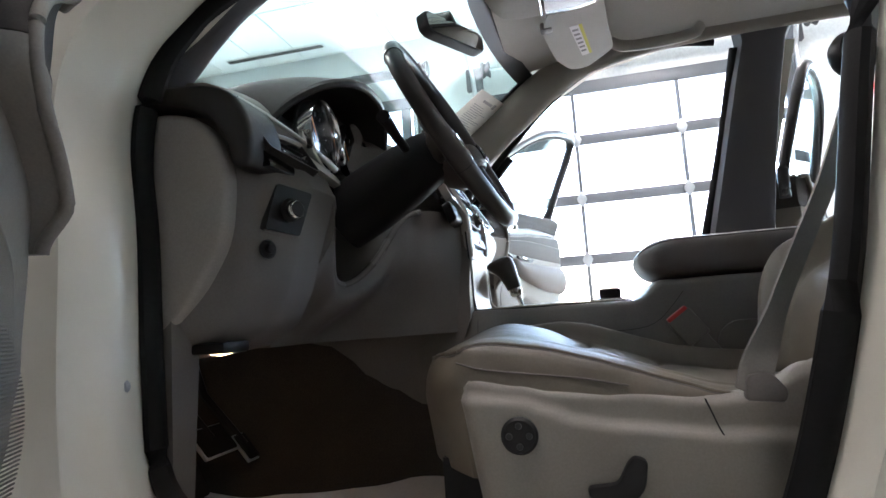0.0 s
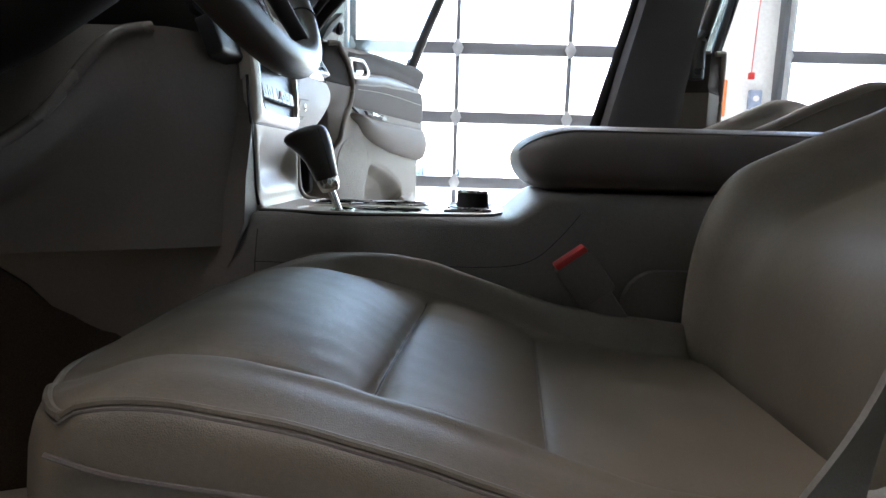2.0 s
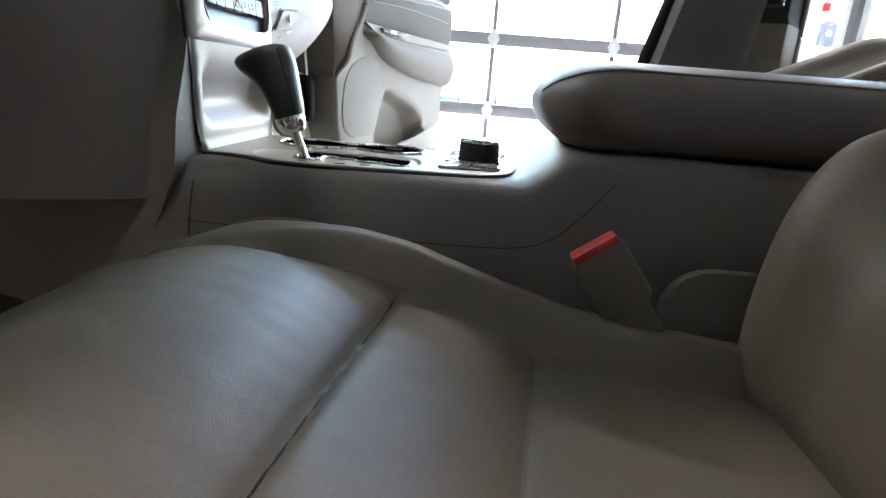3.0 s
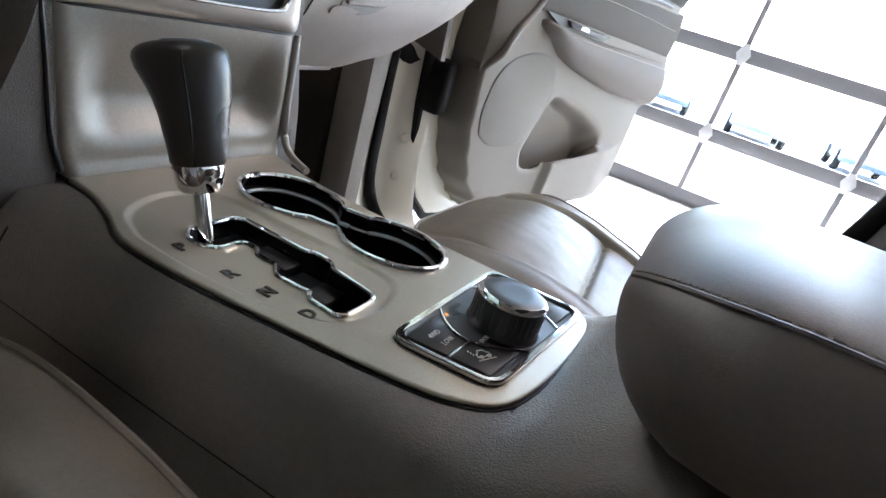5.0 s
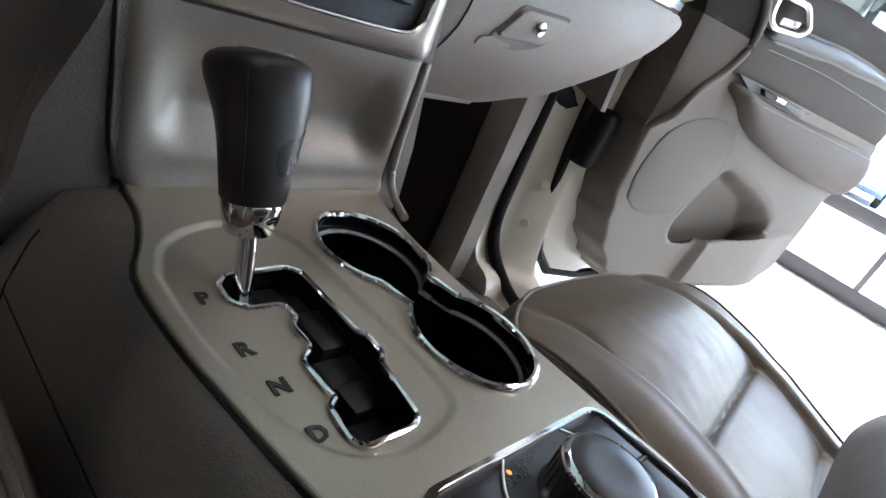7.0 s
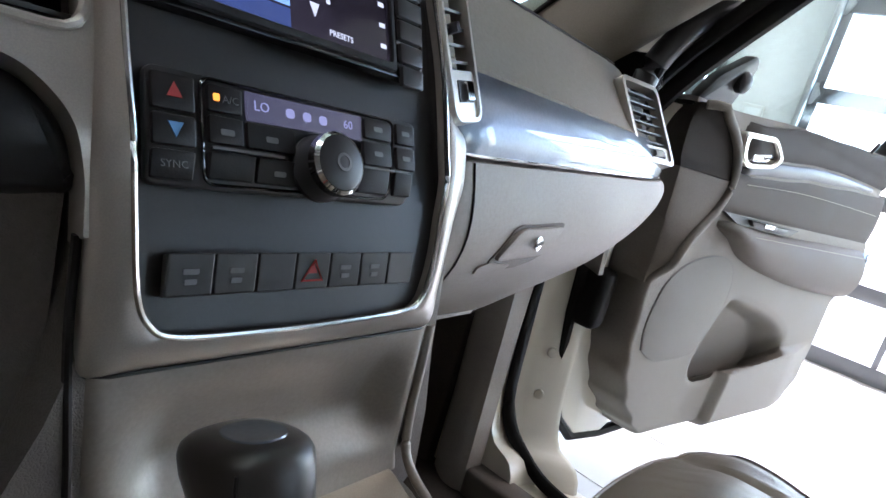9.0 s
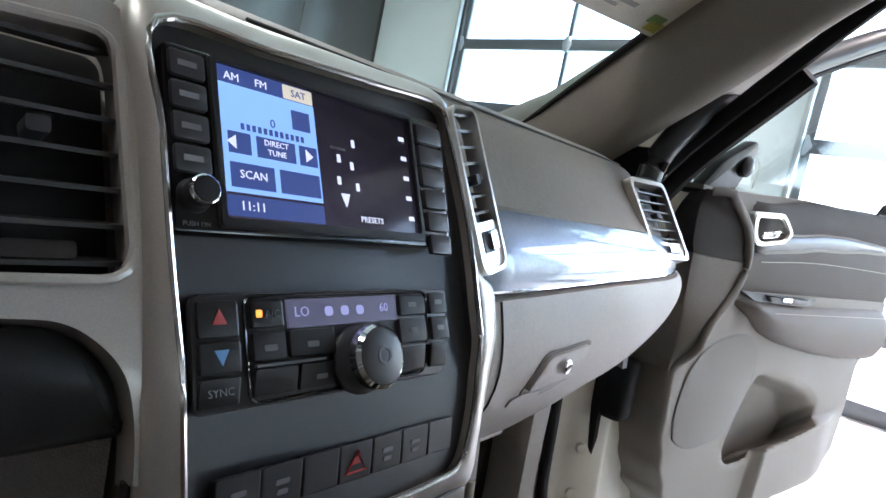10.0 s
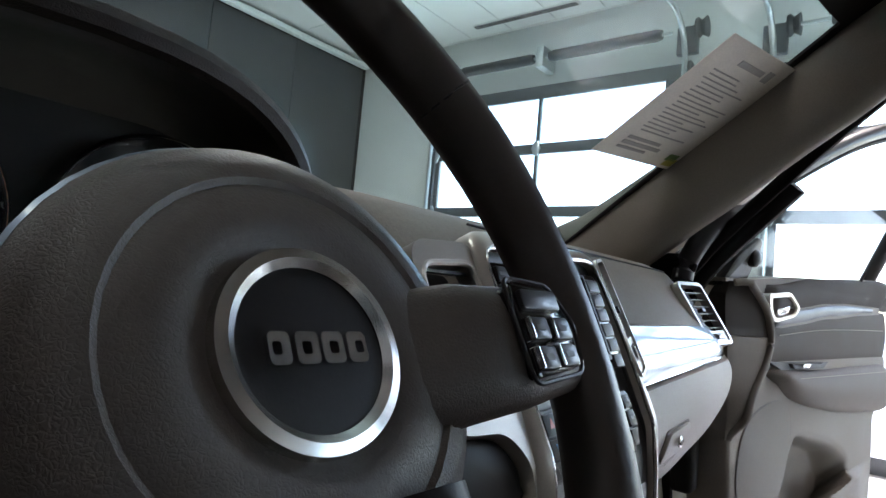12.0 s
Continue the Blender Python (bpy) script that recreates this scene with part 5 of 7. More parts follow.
part("trim_strip", sheet_solid(14, 6, lambda a, b: (-0.165 - 0.03 * b + 0.008 * math.sin(3.1 * b), -0.715 + 0.26 * a, 0.962 + 0.045 * b), lambda a, b: (-0.20 - 0.03 * b, -0.715 + 0.26 * a, 0.962 + 0.045 * b)), "black_gloss", dash, "glossy black trim strip")
SW = [Vector(p) for p in ((-0.179, -0.675, 0.941), (-0.149, -0.603, 0.932), (-0.173, -0.611, 0.855), (-0.192, -0.696, 0.860))]
SWN = Vector((0.92, -0.39, -0.05)).normalized()
def sw_at(u, v, w):
    return (SW[3] * (1 - u) + SW[2] * u) * (1 - v) + (SW[0] * (1 - u) + SW[1] * u) * v + SWN * w
sw_m = Matrix.Translation(sw_at(0.5, 0.5, 0.004)) @ SWN.to_track_quat("Z", "Y").to_matrix().to_4x4()
sw = part("lamp_switch", prism(soft([(0, 0), (1, 0), (1, 1), (0, 1)], 0.08), -0.012, 0.005, sw_at), "black", dash, "black headlamp switch panel")
part("panel_lip", tube([sw_at(k / 8, -0.03, 0.002) for k in range(9)], 0.0018, 6), "rim_satin", sw)
part("knob", moved(lathe([(0, 0), (0.021, 0), (0.021, 0.006), (0.016, 0.010), (0.0145, 0.024), (0.012, 0.026), (0, 0.026)], 32), sw_m), "black", sw)
part("knob_ring", moved(lathe([(0.0150, 0.016), (0.0164, 0.017), (0.0160, 0.023), (0.0140, 0.0255)], 32), sw_m), "chrome", sw)
dm = part("dimmer", lathe([(0, 0), (0.015, 0), (0.015, 0.004), (0.009, 0.006), (0.008, 0.014), (0, 0.015)], 24, pose(-0.205, -0.665, 0.829, 0, 90, -22)), "black", dash)
part("knob_ring", lathe([(0.015, 0.0), (0.017, 0.001), (0.017, 0.004), (0.0152, 0.0045)], 24, pose(-0.205, -0.665, 0.829, 0, 90, -22)), "button", dm)
part("bonnet_release", bx(-0.34, -0.27, -0.70, -0.62, 0.655, 0.675, 0.006), "black", dash)

# instrument hood and gauges
def hood_pt(a, b, grow=0.0):
    ang = math.pi * (1.06 * a - 0.03)
    x = -0.46 + 0.36 * b
    hw, top = 0.182 + 0.006 * (1 - b) + grow, (0.140 + 0.026 * math.sin(math.pi * b)) + grow
    p = 0.75
    c, s = math.cos(ang), math.sin(ang)
    return (x - (0.17 if c > 0 else 0.05) * (1 - max(0, s)) ** 0.8 * b, -0.388 - hw * math.copysign(abs(c) ** p, c), 1.055 + top * math.copysign(abs(s) ** p, s))
part("instrument_hood", sheet_solid(30, 12, lambda a, b: hood_pt(a, b, 0.012), lambda a, b: hood_pt(a, b, -0.004)), "dash_dark", dash, "dark brown instrument hood", 50)
part("hood_lip", tube([hood_pt(k / 30, 1.0, 0.004) for k in range(31)], 0.0095, 8), "dash_dark", dash)
part("gauge_panel", prism(soft([(-0.56, 1.03), (-0.215, 1.03), (-0.23, 1.13), (-0.29, 1.17), (-0.48, 1.17), (-0.545, 1.13)], 0.03), -0.205, -0.20, lambda u, v, w: (w, u, v)), "black", dash)
for gy in (-0.472, -0.308):
    gd = part("gauge", lathe([(0, 0), (0.0725, 0), (0.0725, 0.003), (0, 0.003)], 40, pose(-0.198, gy, 1.085, 0, 90, 0) @ pose(0, 0, 0, 0, 0, 0)), "black_gloss", dash)
    part("gauge_ring", lathe([(0.0715, 0.0), (0.0755, 0.0), (0.0755, 0.026), (0.0735, 0.0295), (0.0715, 0.026)], 56, pose(-0.198, gy, 1.085, 0, 90, 0)), "chrome", gd)
    for k in range(11):
        a = radians(225 - 27 * k)
        part("tick", moved(bx(-0.001, 0.001, 0.046, 0.055, 0.003, 0.0036), pose(-0.198, gy, 1.085, 0, 90, 0) @ pose(0, 0, 0, 0, 0, math.degrees(a))), "mark_dim", gd)
    part("needle", moved(bx(-0.001, 0.001, -0.01, 0.045, 0.005, 0.007), pose(-0.198, gy, 1.085, 0, 90, 0) @ pose(0, 0, 0, 0, 0, 120)), "orange", gd)

# ---- steering column and wheel ----
WC = Vector((0.0906, -0.4275, 1.062))
TILT, YAW = radians(28), radians(3.4)
WX = Vector((math.sin(YAW), math.cos(YAW), 0))
WZ = Vector((math.cos(TILT) * math.cos(YAW), -math.cos(TILT) * math.sin(YAW), math.sin(TILT)))
WM = Matrix.Translation(WC) @ Matrix((WX, WZ.cross(WX), WZ)).transposed().to_4x4()
col = thing("steering_column", (-0.10, -0.385, 1.0), "dark plastic steering column cover with stalks", "steering column")
part("shroud", loft([[tuple(WM @ Vector((w * math.cos(a), h * math.sin(a) - 0.01, z))) for a in (2 * math.pi * k / 20 for k in range(20))] for w, h, z in ((0.05, 0.05, -0.045), (0.062, 0.058, -0.07), (0.068, 0.066, -0.14), (0.066, 0.072, -0.22), (0.06, 0.07, -0.30))]), "rubber", col)
for s in (-1, 1):
    part("stalk", tube([tuple(WM @ Vector(p)) for p in ((s * 0.05, 0.01, -0.09), (s * 0.10, 0.02, -0.085), (s * 0.16, 0.03, -0.075), (s * 0.185, 0.033, -0.072))], lambda t: 0.008 + 0.005 * t, 10), "black", col)
wheel = thing("steering_wheel", tuple(WC), "dark leather steering wheel with chrome emblem ring and switch pads", "steering wheel")
RW = 0.206
def wheel_rim():
    rings = []
    for k in range(73):
        a = 2 * math.pi * k / 72
        tr = 0.0175 * (1 + 0.10 * max(0, math.cos(a * 2 - 1.2)) ** 3)
        rings.append([tuple(WM @ Vector(((RW + tr * math.cos(b)) * math.cos(a), (RW + tr * math.cos(b)) * math.sin(a), 1.0 * tr * math.sin(b)))) for b in (2 * math.pi * j / 14 for j in range(14))])
    bm = loft(rings, caps=False)
    bmesh.ops.remove_doubles(bm, verts=bm.verts, dist=1e-6)
    return bm
M["wheel_leather"] = mat("wheel_leather", (0.042, 0.035, 0.030), 0.36, vary=0.08, bump=0.10, bscale=1100, kind="voronoi")
part("rim", wheel_rim(), "wheel_leather", wheel, "dark brown leather rim", 60)
for a in (38, 142, 218, 322):
    ca, sa = math.cos(radians(a)), math.sin(radians(a))
    part("rim_joint", tube([tuple(WM @ Vector(((RW + 0.0182 * math.cos(b)) * ca, (RW + 0.0182 * math.cos(b)) * sa, 0.0182 * math.sin(b)))) for b in (2 * math.pi * j / 20 for j in range(20))], 0.0012, 6, True), "black", wheel)
HM = WM @ Matrix.Translation((0.041, -0.0165, -0.022))
def wlathe(prof, n=48):
    return moved(lathe([(r * (1.14 if r < 0.034 else 1.10), h) for r, h in prof], n), HM)
M["hub"] = mat("hub_plastic", (0.074, 0.063, 0.054), 0.46, vary=0.08, bump=0.25, bscale=600, kind="voronoi")
hub = part("hub", wlathe([(0, -0.05), (0.050, -0.05), (0.070, -0.03), (0.0775, -0.008), (0.0765, 0.006), (0.071, 0.016), (0.0625, 0.021), (0.0575, 0.0220), (0.0555, 0.0205), (0.0535, 0.0215), (0.046, 0.0235), (0.038, 0.0240), (0.033, 0.0215), (0, 0.0222)]), "hub", wheel, "round taupe airbag cover")
part("emblem_ring", wlathe([(0.0245, 0.021), (0.0302, 0.022), (0.0298, 0.0262), (0.0265, 0.0270), (0.0240, 0.0248)], 96), "satin", hub, "chrome ring")
part("emblem_disc", wlathe([(0, 0.021), (0.0248, 0.021), (0.0244, 0.0238), (0.022, 0.0242), (0, 0.0248)]), "black", hub)
for k, (u, w) in enumerate(((-0.0145, 0.0075), (-0.0045, 0.0085), (0.0052, 0.0085), (0.0150, 0.0080))):
    part("emblem_bar", moved(ring_slab(rrect(u, -0.001, w, 0.0105, 0.002), rrect(u + 0.0006 * (k - 1.5), -0.001, w * 0.42, 0.0042, 0.001), 0.0250, 0.0272), HM), "satin", hub, "raised silver emblem shape")
part("hub_ring", wlathe([(0.0775, -0.006), (0.0792, -0.004), (0.0785, 0.003), (0.0770, 0.004)]), "gunmetal", hub, "thin dark metallic ring")
for s in (-1, 1):
    PM = WM @ Matrix.Translation((0.037 if s > 0 else -0.012, -0.0145, 0.004 if s > 0 else -0.012)) @ Matrix.Diagonal((0.86, 0.80, 1, 1))
    LM = WM @ Matrix.Translation((0.018 + s * 0.030, -0.006, 0.004))
    prof = []
    for t, h, d, zc in ((0.015, 0.036, 0.016, -0.036), (0.05, 0.038, 0.016, -0.022), (0.085, 0.036, 0.016, -0.003), (0.12, 0.034, 0.015, 0.002), (0.15, 0.030, 0.013, 0.000), (0.185, 0.026, 0.010, -0.004)):
        prof.append([tuple(PM @ Vector((s * t, h * math.cos(b) * (abs(math.cos(b)) ** -0.4 if abs(math.cos(b)) > 0.05 else 1) - 0.006, zc + d * math.sin(b)))) for b in (2 * math.pi * j / 18 for j in range(18))])
    sp = part("spoke", loft(prof), "hub", wheel, "taupe wheel spoke")
    PP = PM @ Matrix.Translation((s * 0.0294, 0, 0)) @ Matrix.Diagonal((0.84, 1.06, 1, 1))
    part("switch_pad", moved(prism(soft([(s * 0.092, 0.021), (s * 0.135, 0.019), (s * 0.150, 0.0), (s * 0.142, -0.024), (s * 0.092, -0.028)], 0.006), 0.010, 0.0185, None, 0.001), PP), "black_gloss", sp)
    for (u, v) in ((0.106, -0.004), (0.130, -0.004), (0.105, -0.019), (0.128, -0.018)):
        part("switch", moved(prism(rrect(s * u, v, 0.019, 0.012, 0.003), 0.017, 0.0215, None, 0.001), PP), "button", sp)
        part("switch_edge", moved(prism(rrect(s * (u - 0.0105), v, 0.0024, 0.0115, 0.001), 0.0170, 0.0224, None, 0.0005), PP), "chrome", sp)
        part("print_bar", moved(prism(rrect(s * u, v, 0.009, 0.003, 0.001), 0.0213, 0.0218), PP), "mark_dim", sp)
    part("switch", moved(prism(rrect(s * 0.117, 0.0115, 0.040, 0.011, 0.003), 0.017, 0.0210, None, 0.001), PP), "button", sp)
    part("pad_edge", tube([tuple(PP @ Vector((u, v, 0.018))) for u, v in soft([(s * 0.089, 0.024), (s * 0.137, 0.022), (s * 0.154, 0.0), (s * 0.145, -0.027), (s * 0.089, -0.031)], 0.008, 5)], 0.0011, 6, True), "black", sp)
    lo = [[tuple(LM @ Vector((s * x + ww * math.cos(b), y, zc + dd * math.sin(b)))) for b in (2 * math.pi * j / 14 for j in range(14))] for x, y, ww, dd, zc in ((0.030, -0.060, 0.016, 0.012, -0.006), (0.034, -0.100, 0.013, 0.010, -0.004), (0.040, -0.145, 0.011, 0.009, -0.002), (0.044, -0.180, 0.010, 0.008, 0.0))]
    part("lower_spoke", loft(lo), "black", wheel)

# ---- centre console ----
con = thing("center_console", (0.3, CY, 0.29), "taupe centre console with champagne metal shifter plate", "center console")
def plate_edges(x):
    left = [p for p in plate_out if p[1] < 0.02]
    right = [p for p in plate_out if p[1] > 0.02][::-1]
    res = []
    for side_pts in (left, right):
        y = side_pts[0][1] if x < side_pts[0][0] else side_pts[-1][1]
        for p, q in zip(side_pts, side_pts[1:]):
            if p[0] <= x <= q[0]:
                y = p[1] + (q[1] - p[1]) * (x - p[0]) / max(1e-6, q[0] - p[0])
        res.append(y)
    return res
plate_out = [(0.0515, -0.060), (0.0515, -0.090), (0.0525, -0.0975), (0.060, -0.0985), (0.087, -0.101), (0.12, -0.1125), (0.15, -0.126), (0.20, -0.127), (0.25, -0.122), (0.30, -0.1155), (0.35, -0.108), (0.39, -0.098), (0.417, -0.080), (0.429, -0.052), (0.435, -0.01), (0.438, 0.05), (0.436, 0.088), (0.425, 0.103), (0.40, 0.109), (0.34, 0.1065), (0.22, 0.103), (0.15, 0.106), (0.10, 0.114), (0.064, 0.126), (0.0525, 0.127), (0.0515, 0.118), (0.0515, 0.08)]
def con_ring(x):
    rise = 0.044 * sstep(0.435, 0.505, x)
    top = 0.7035 + rise
    dip = 0.10 * sstep(0.428, 0.420, x)
    pl_, pr_ = plate_edges(x)
    wl, wr = -0.137, 0.119 + 0.022 * sstep(0.14, 0.06, x) + 0.034 * sstep(0.40, 0.50, x)
    if x > 0.42:
        pl_, pr_ = -0.074, 0.104
    pl_, pr_ = max(wl + 0.008, pl_ - 0.001), min(wr - 0.008, pr_ + 0.001)
    return [(x, wl - 0.036, 0.285), (x, wl - 0.034, 0.45), (x, wl - 0.031, 0.60), (x, wl - 0.025, 0.640), (x, wl - 0.015, 0.672), (x, wl - 0.005, 0.690 + rise * 0.9), (x, wl + 0.004, top - 0.003), (x, pl_, top), (x, pl_ + 0.007, top - dip),
            (x, pr_ - 0.007, top - dip), (x, pr_, top), (x, wr - 0.004, top - 0.003), (x, wr + 0.005, 0.690 + rise * 0.9), (x, wr + 0.015, 0.672), (x, wr + 0.025, 0.640), (x, wr + 0.031, 0.60), (x, wr + 0.034, 0.45), (x, wr + 0.036, 0.285)]
xs = [-0.10, 0.0, 0.04] + [0.06 + 0.02 * k for k in range(19)] + [0.4205, 0.425, 0.429] + [0.437 + 0.0125 * k for k in range(11)] + [0.60, 0.75, 1.05]
part("console_body", loft([con_ring(x) for x in xs]), "console_grain", con, "grained taupe plastic body", 60)
gate = soft([(0.166, -0.088), (0.157, -0.078), (0.155, -0.034), (0.163, -0.025), (0.226, -0.024), (0.231, -0.019), (0.248, -0.020), (0.254, -0.027), (0.297, -0.034), (0.302, -0.042), (0.302, -0.076), (0.296, -0.081), (0.272, -0.079), (0.268, -0.071), (0.262, -0.073), (0.238, -0.074), (0.233, -0.066), (0.228, -0.062), (0.210, -0.063), (0.205, -0.056), (0.193, -0.056), (0.190, -0.062), (0.190, -0.080), (0.182, -0.088)], 0.004, 2)
cups = []
for cx, cy, r, a0, a1 in ((0.146, 0.052, 0.049, 34, 326), (0.257, 0.058, 0.049, 214, 506)):
    cups += [(cx + r * 1.03 * math.cos(radians(a0 + (a1 - a0) * k / 30)), cy + r * 0.93 * math.sin(radians(a0 + (a1 - a0) * k / 30))) for k in range(31)]
PZ = 0.7075
po = [(p.x, p.y) for p in smooth_path([(a, b, 0) for a, b in plate_out], 3, True)]
field = smooth_xy([(0.150, -0.1195), (0.20, -0.1205), (0.245, -0.115), (0.28, -0.1065), (0.306, -0.088), (0.315, -0.055), (0.308, -0.016), (0.292, 0.0005), (0.24, 0.003), (0.18, -0.001), (0.135, -0.004), (0.107, -0.020), (0.098, -0.050), (0.105, -0.082), (0.122, -0.106), (0.150, -0.1195)], 4)[:-1]
FD = PZ - 0.0026          # the sunken field round the gate
part("shifter_plate", holed(po, [field, cups], PZ - 0.012, PZ), "plate", con, "champagne metallic shifter plate")
slope_in = [(0.21 + (a - 0.21) * 0.945, -0.058 + (b + 0.058) * 0.90) for a, b in field]
part("gate_field", holed(slope_in, [gate], FD - 0.006, FD), "plate", con, "sunken champagne gate field")
nf = len(field)
rows_ = [[(a + (c - a) * t, b + (d_ - b) * t, PZ + (FD - PZ) * sstep(0, 1, t)) for (a, b), (c, d_) in zip(field, slope_in)] for t in (0, 0.17, 0.33, 0.5, 0.67, 0.83, 1)]
part("field_slope", bm_from([p for r in rows_ for p in r], [(i * nf + j, i * nf + (j + 1) % nf, (i + 1) * nf + (j + 1) % nf, (i + 1) * nf + j) for i in range(6) for j in range(nf)]), "plate", con, "", 60)
part("plate_edge", tube([(a, b, PZ - 0.0018) for a, b in po], 0.0019, 8, True), "plate", con)
part("plate_gap", tube([((a - 0.245) * 1.012 + 0.245, (b - 0.0) * 1.024, PZ - 0.0044) for a, b in po], 0.0014, 6, True), "black", con)
part("gate_chrome", tube([(a, b, FD + 0.0008) for a, b in gate], 0.0021, 8, True), "chrome", con, "chrome gate edge")
def well(loop, deep, name, material, shrink=0.96, low=0.0):
    cx = sum(p[0] for p in loop) / len(loop)
    cy = sum(p[1] for p in loop) / len(loop)
    rings = []
    for z, s in ((PZ + 0.0005 - low, 1.0), (PZ - 0.02, 0.99), (PZ - deep, shrink)):
        rings.append([(cx + (a - cx) * s, cy + (b - cy) * s, z) for a, b in loop])
    n = len(loop)
    V = [p for r in rings for p in r]
    Fc = [(i * n + j, i * n + (j + 1) % n, (i + 1) * n + (j + 1) % n, (i + 1) * n + j) for i in range(2) for j in range(n)] + [tuple(2 * n + j for j in range(n))]
    return part(name, bm_from(V, Fc), material, con)
well(gate, 0.045, "gate_well", "black_gloss", 0.96, 0.0026)
well(cups, 0.085, "cup_well", "black_gloss", 0.90)
part("cup_chrome", tube([(a, b, PZ + 0.0012) for a, b in cups], 0.0028, 8, True), "chrome", con, "chrome cup holder rim")
part("cup_liner", tube([(0.2 + (a - 0.2) * 0.965, 0.055 + (b - 0.055) * 0.95, PZ - 0.014) for a, b in cups], 0.002, 6, True), "steel", con)
for x0, x1, y0, y1, dz in ((0.158, 0.190, -0.060, -0.027, 0.016), (0.190, 0.226, -0.046, -0.026, 0.012), (0.226, 0.252, -0.052, -0.022, 0.020), (0.252, 0.274, -0.056, -0.030, 0.014), (0.274, 0.300, -0.060, -0.036, 0.022)):
    part("gate_step", bx(x0, x1, y0, y1, PZ - 0.044, PZ - dz, 0.002), "vent_black", con)
# gear letters
for ch, x, y in (("P", 0.1755, -0.1005), ("R", 0.2205, -0.099), ("N", 0.251, -0.095), ("D", 0.285, -0.0935)):
    words(ch, 0.0145, "letter", con, pose(x, y, FD + 0.0004, 0, 0, 90), "lettering", "dark gear letter", 0.0004, 1.0, 0.0005)

# terrain selector
SZ = PZ + 0.001
sel_out = soft([(0.336, -0.078), (0.341, 0.097), (0.4315, 0.101), (0.4135, -0.070)], 0.016, 6)
def shrink(loop, s):
    cx = sum(p[0] for p in loop) / len(loop)
    cy = sum(p[1] for p in loop) / len(loop)
    return [(cx + (a - cx) * s, cy + (b - cy) * (1 - (1 - s) * 0.55)) for a, b in loop]
sel = part("terrain_selector", prism(sel_out[::-1], SZ - 0.006, SZ + 0.0005), "black", con, "black drive mode selector with chrome frame")
part("chrome_frame", ring_slab(sel_out, shrink(sel_out, 0.90), SZ, SZ + 0.0035, None, 0.001), "chrome", sel)
def sel_pt(a, b):
    """a towards the rear 0..1, b across 0..1."""
    return ((1 - a) * (0.3415 + 0.005 * b) + a * (0.4085 + 0.0165 * b), (-0.0720 + 0.163 * b) + a * 0.007 * (1 - b))
arc_l = lambda a: 0.355 - 0.150 * math.sin(math.pi * min(1, a) ** 0.92)
arc_r = lambda a: 0.715 + 0.125 * math.sin(math.pi * a)
def key_shape(a0, a1, side):
    """A key between the frame's side and the round dial field."""
    steps = [a0 + (a1 - a0) * k / 6 for k in range(7)]
    if side < 0:
        return [sel_pt(a1, 0.02), sel_pt(a0, 0.02)] + [sel_pt(a, arc_l(a) - 0.018) for a in steps]
    return [sel_pt(a0, 0.98), sel_pt(a1, 0.98)] + [sel_pt(a, arc_r(a) + 0.018) for a in steps[::-1]]
for a0, a1 in ((0.05, 0.495), (0.545, 0.95)):
    for s in (-1, 1):
        part("key", prism(key_shape(a0, a1, s), SZ, SZ + 0.0028, None, 0.0005), "black", sel)
face = [sel_pt(k / 12, arc_l(k / 12) + 0.012) for k in range(13)] + [sel_pt(1 - k / 12, arc_r(1 - k / 12) - 0.012) for k in range(13)]
part("face", prism(face, SZ, SZ + 0.0024), "button", sel)
for arc in (arc_l, arc_r):
    part("chrome_line", tube([(*sel_pt(k / 14, arc(k / 14)), SZ + 0.0028) for k in range(15)], 0.0010, 6), "chrome", sel)
for b0, b1 in ((0.01, arc_l(0.52)), (arc_r(0.52), 0.99)):
    part("chrome_line", tube([(*sel_pt(0.52, b0), SZ + 0.003), (*sel_pt(0.52, b1), SZ + 0.003)], 0.0009, 6), "chrome", sel)
def sl(text, a, b, size, material, turn=88):
    x, y = sel_pt(a, b)
    words(text, size, material, sel, pose(x, y, SZ + 0.0031, 0, 0, turn), "lettering", "", 0.0002)
sl("4WD", 0.22, 0.125, 0.0060, "mark")
sl("LOW", 0.37, 0.125, 0.0060, "mark")
sl("SPORT", 0.60, 0.285, 0.0052, "mark")
sl("SNOW", 0.17, 0.345, 0.0070, "mark_dim")
sl("AUTO", 0.09, 0.43, 0.0062, "mark_dim")
ix, iy = sel_pt(0.72, 0.15)
def icon(pts, closed=False, r=0.00045):
    c_, n_ = math.cos(radians(-24)), math.sin(radians(-24))
    return tube([(ix - (u * n_ + v * c_), iy + (u * c_ - v * n_), SZ + 0.0031) for u, v in pts], r, 5, closed)
part("hill_icon", icon([(-0.0062, -0.0024), (-0.0056, 0.0010), (-0.0036, 0.0016), (-0.0022, 0.0042), (0.0026, 0.0042), (0.0040, 0.0014), (0.0058, 0.0008), (0.0060, -0.0024)], True), "mark", sel)
for wx_ in (-0.0034, 0.0034):
    part("hill_wheel", icon([(wx_ + 0.0014 * math.cos(k * math.pi / 4), -0.0026 + 0.0014 * math.sin(k * math.pi / 4)) for k in range(8)], True), "mark", sel)
part("hill_line", icon([(-0.008, -0.0054), (0.008, -0.0054)]), "mark", sel)
for k in range(3):
    part("hill_dash", icon([(-0.0085 - 0.0006 * k, 0.0005 + 0.0022 * k), (-0.0078 - 0.0006 * k, 0.0014 + 0.0022 * k)]), "mark", sel)
part("indicator", lathe([(0, 0), (0.0016, 0), (0, 0.0006)], 10, pose(*sel_pt(0.10, 0.335), SZ + 0.0026)), "amber", sel, "lit amber indicator")
kx, ky = 0.386, 0.010
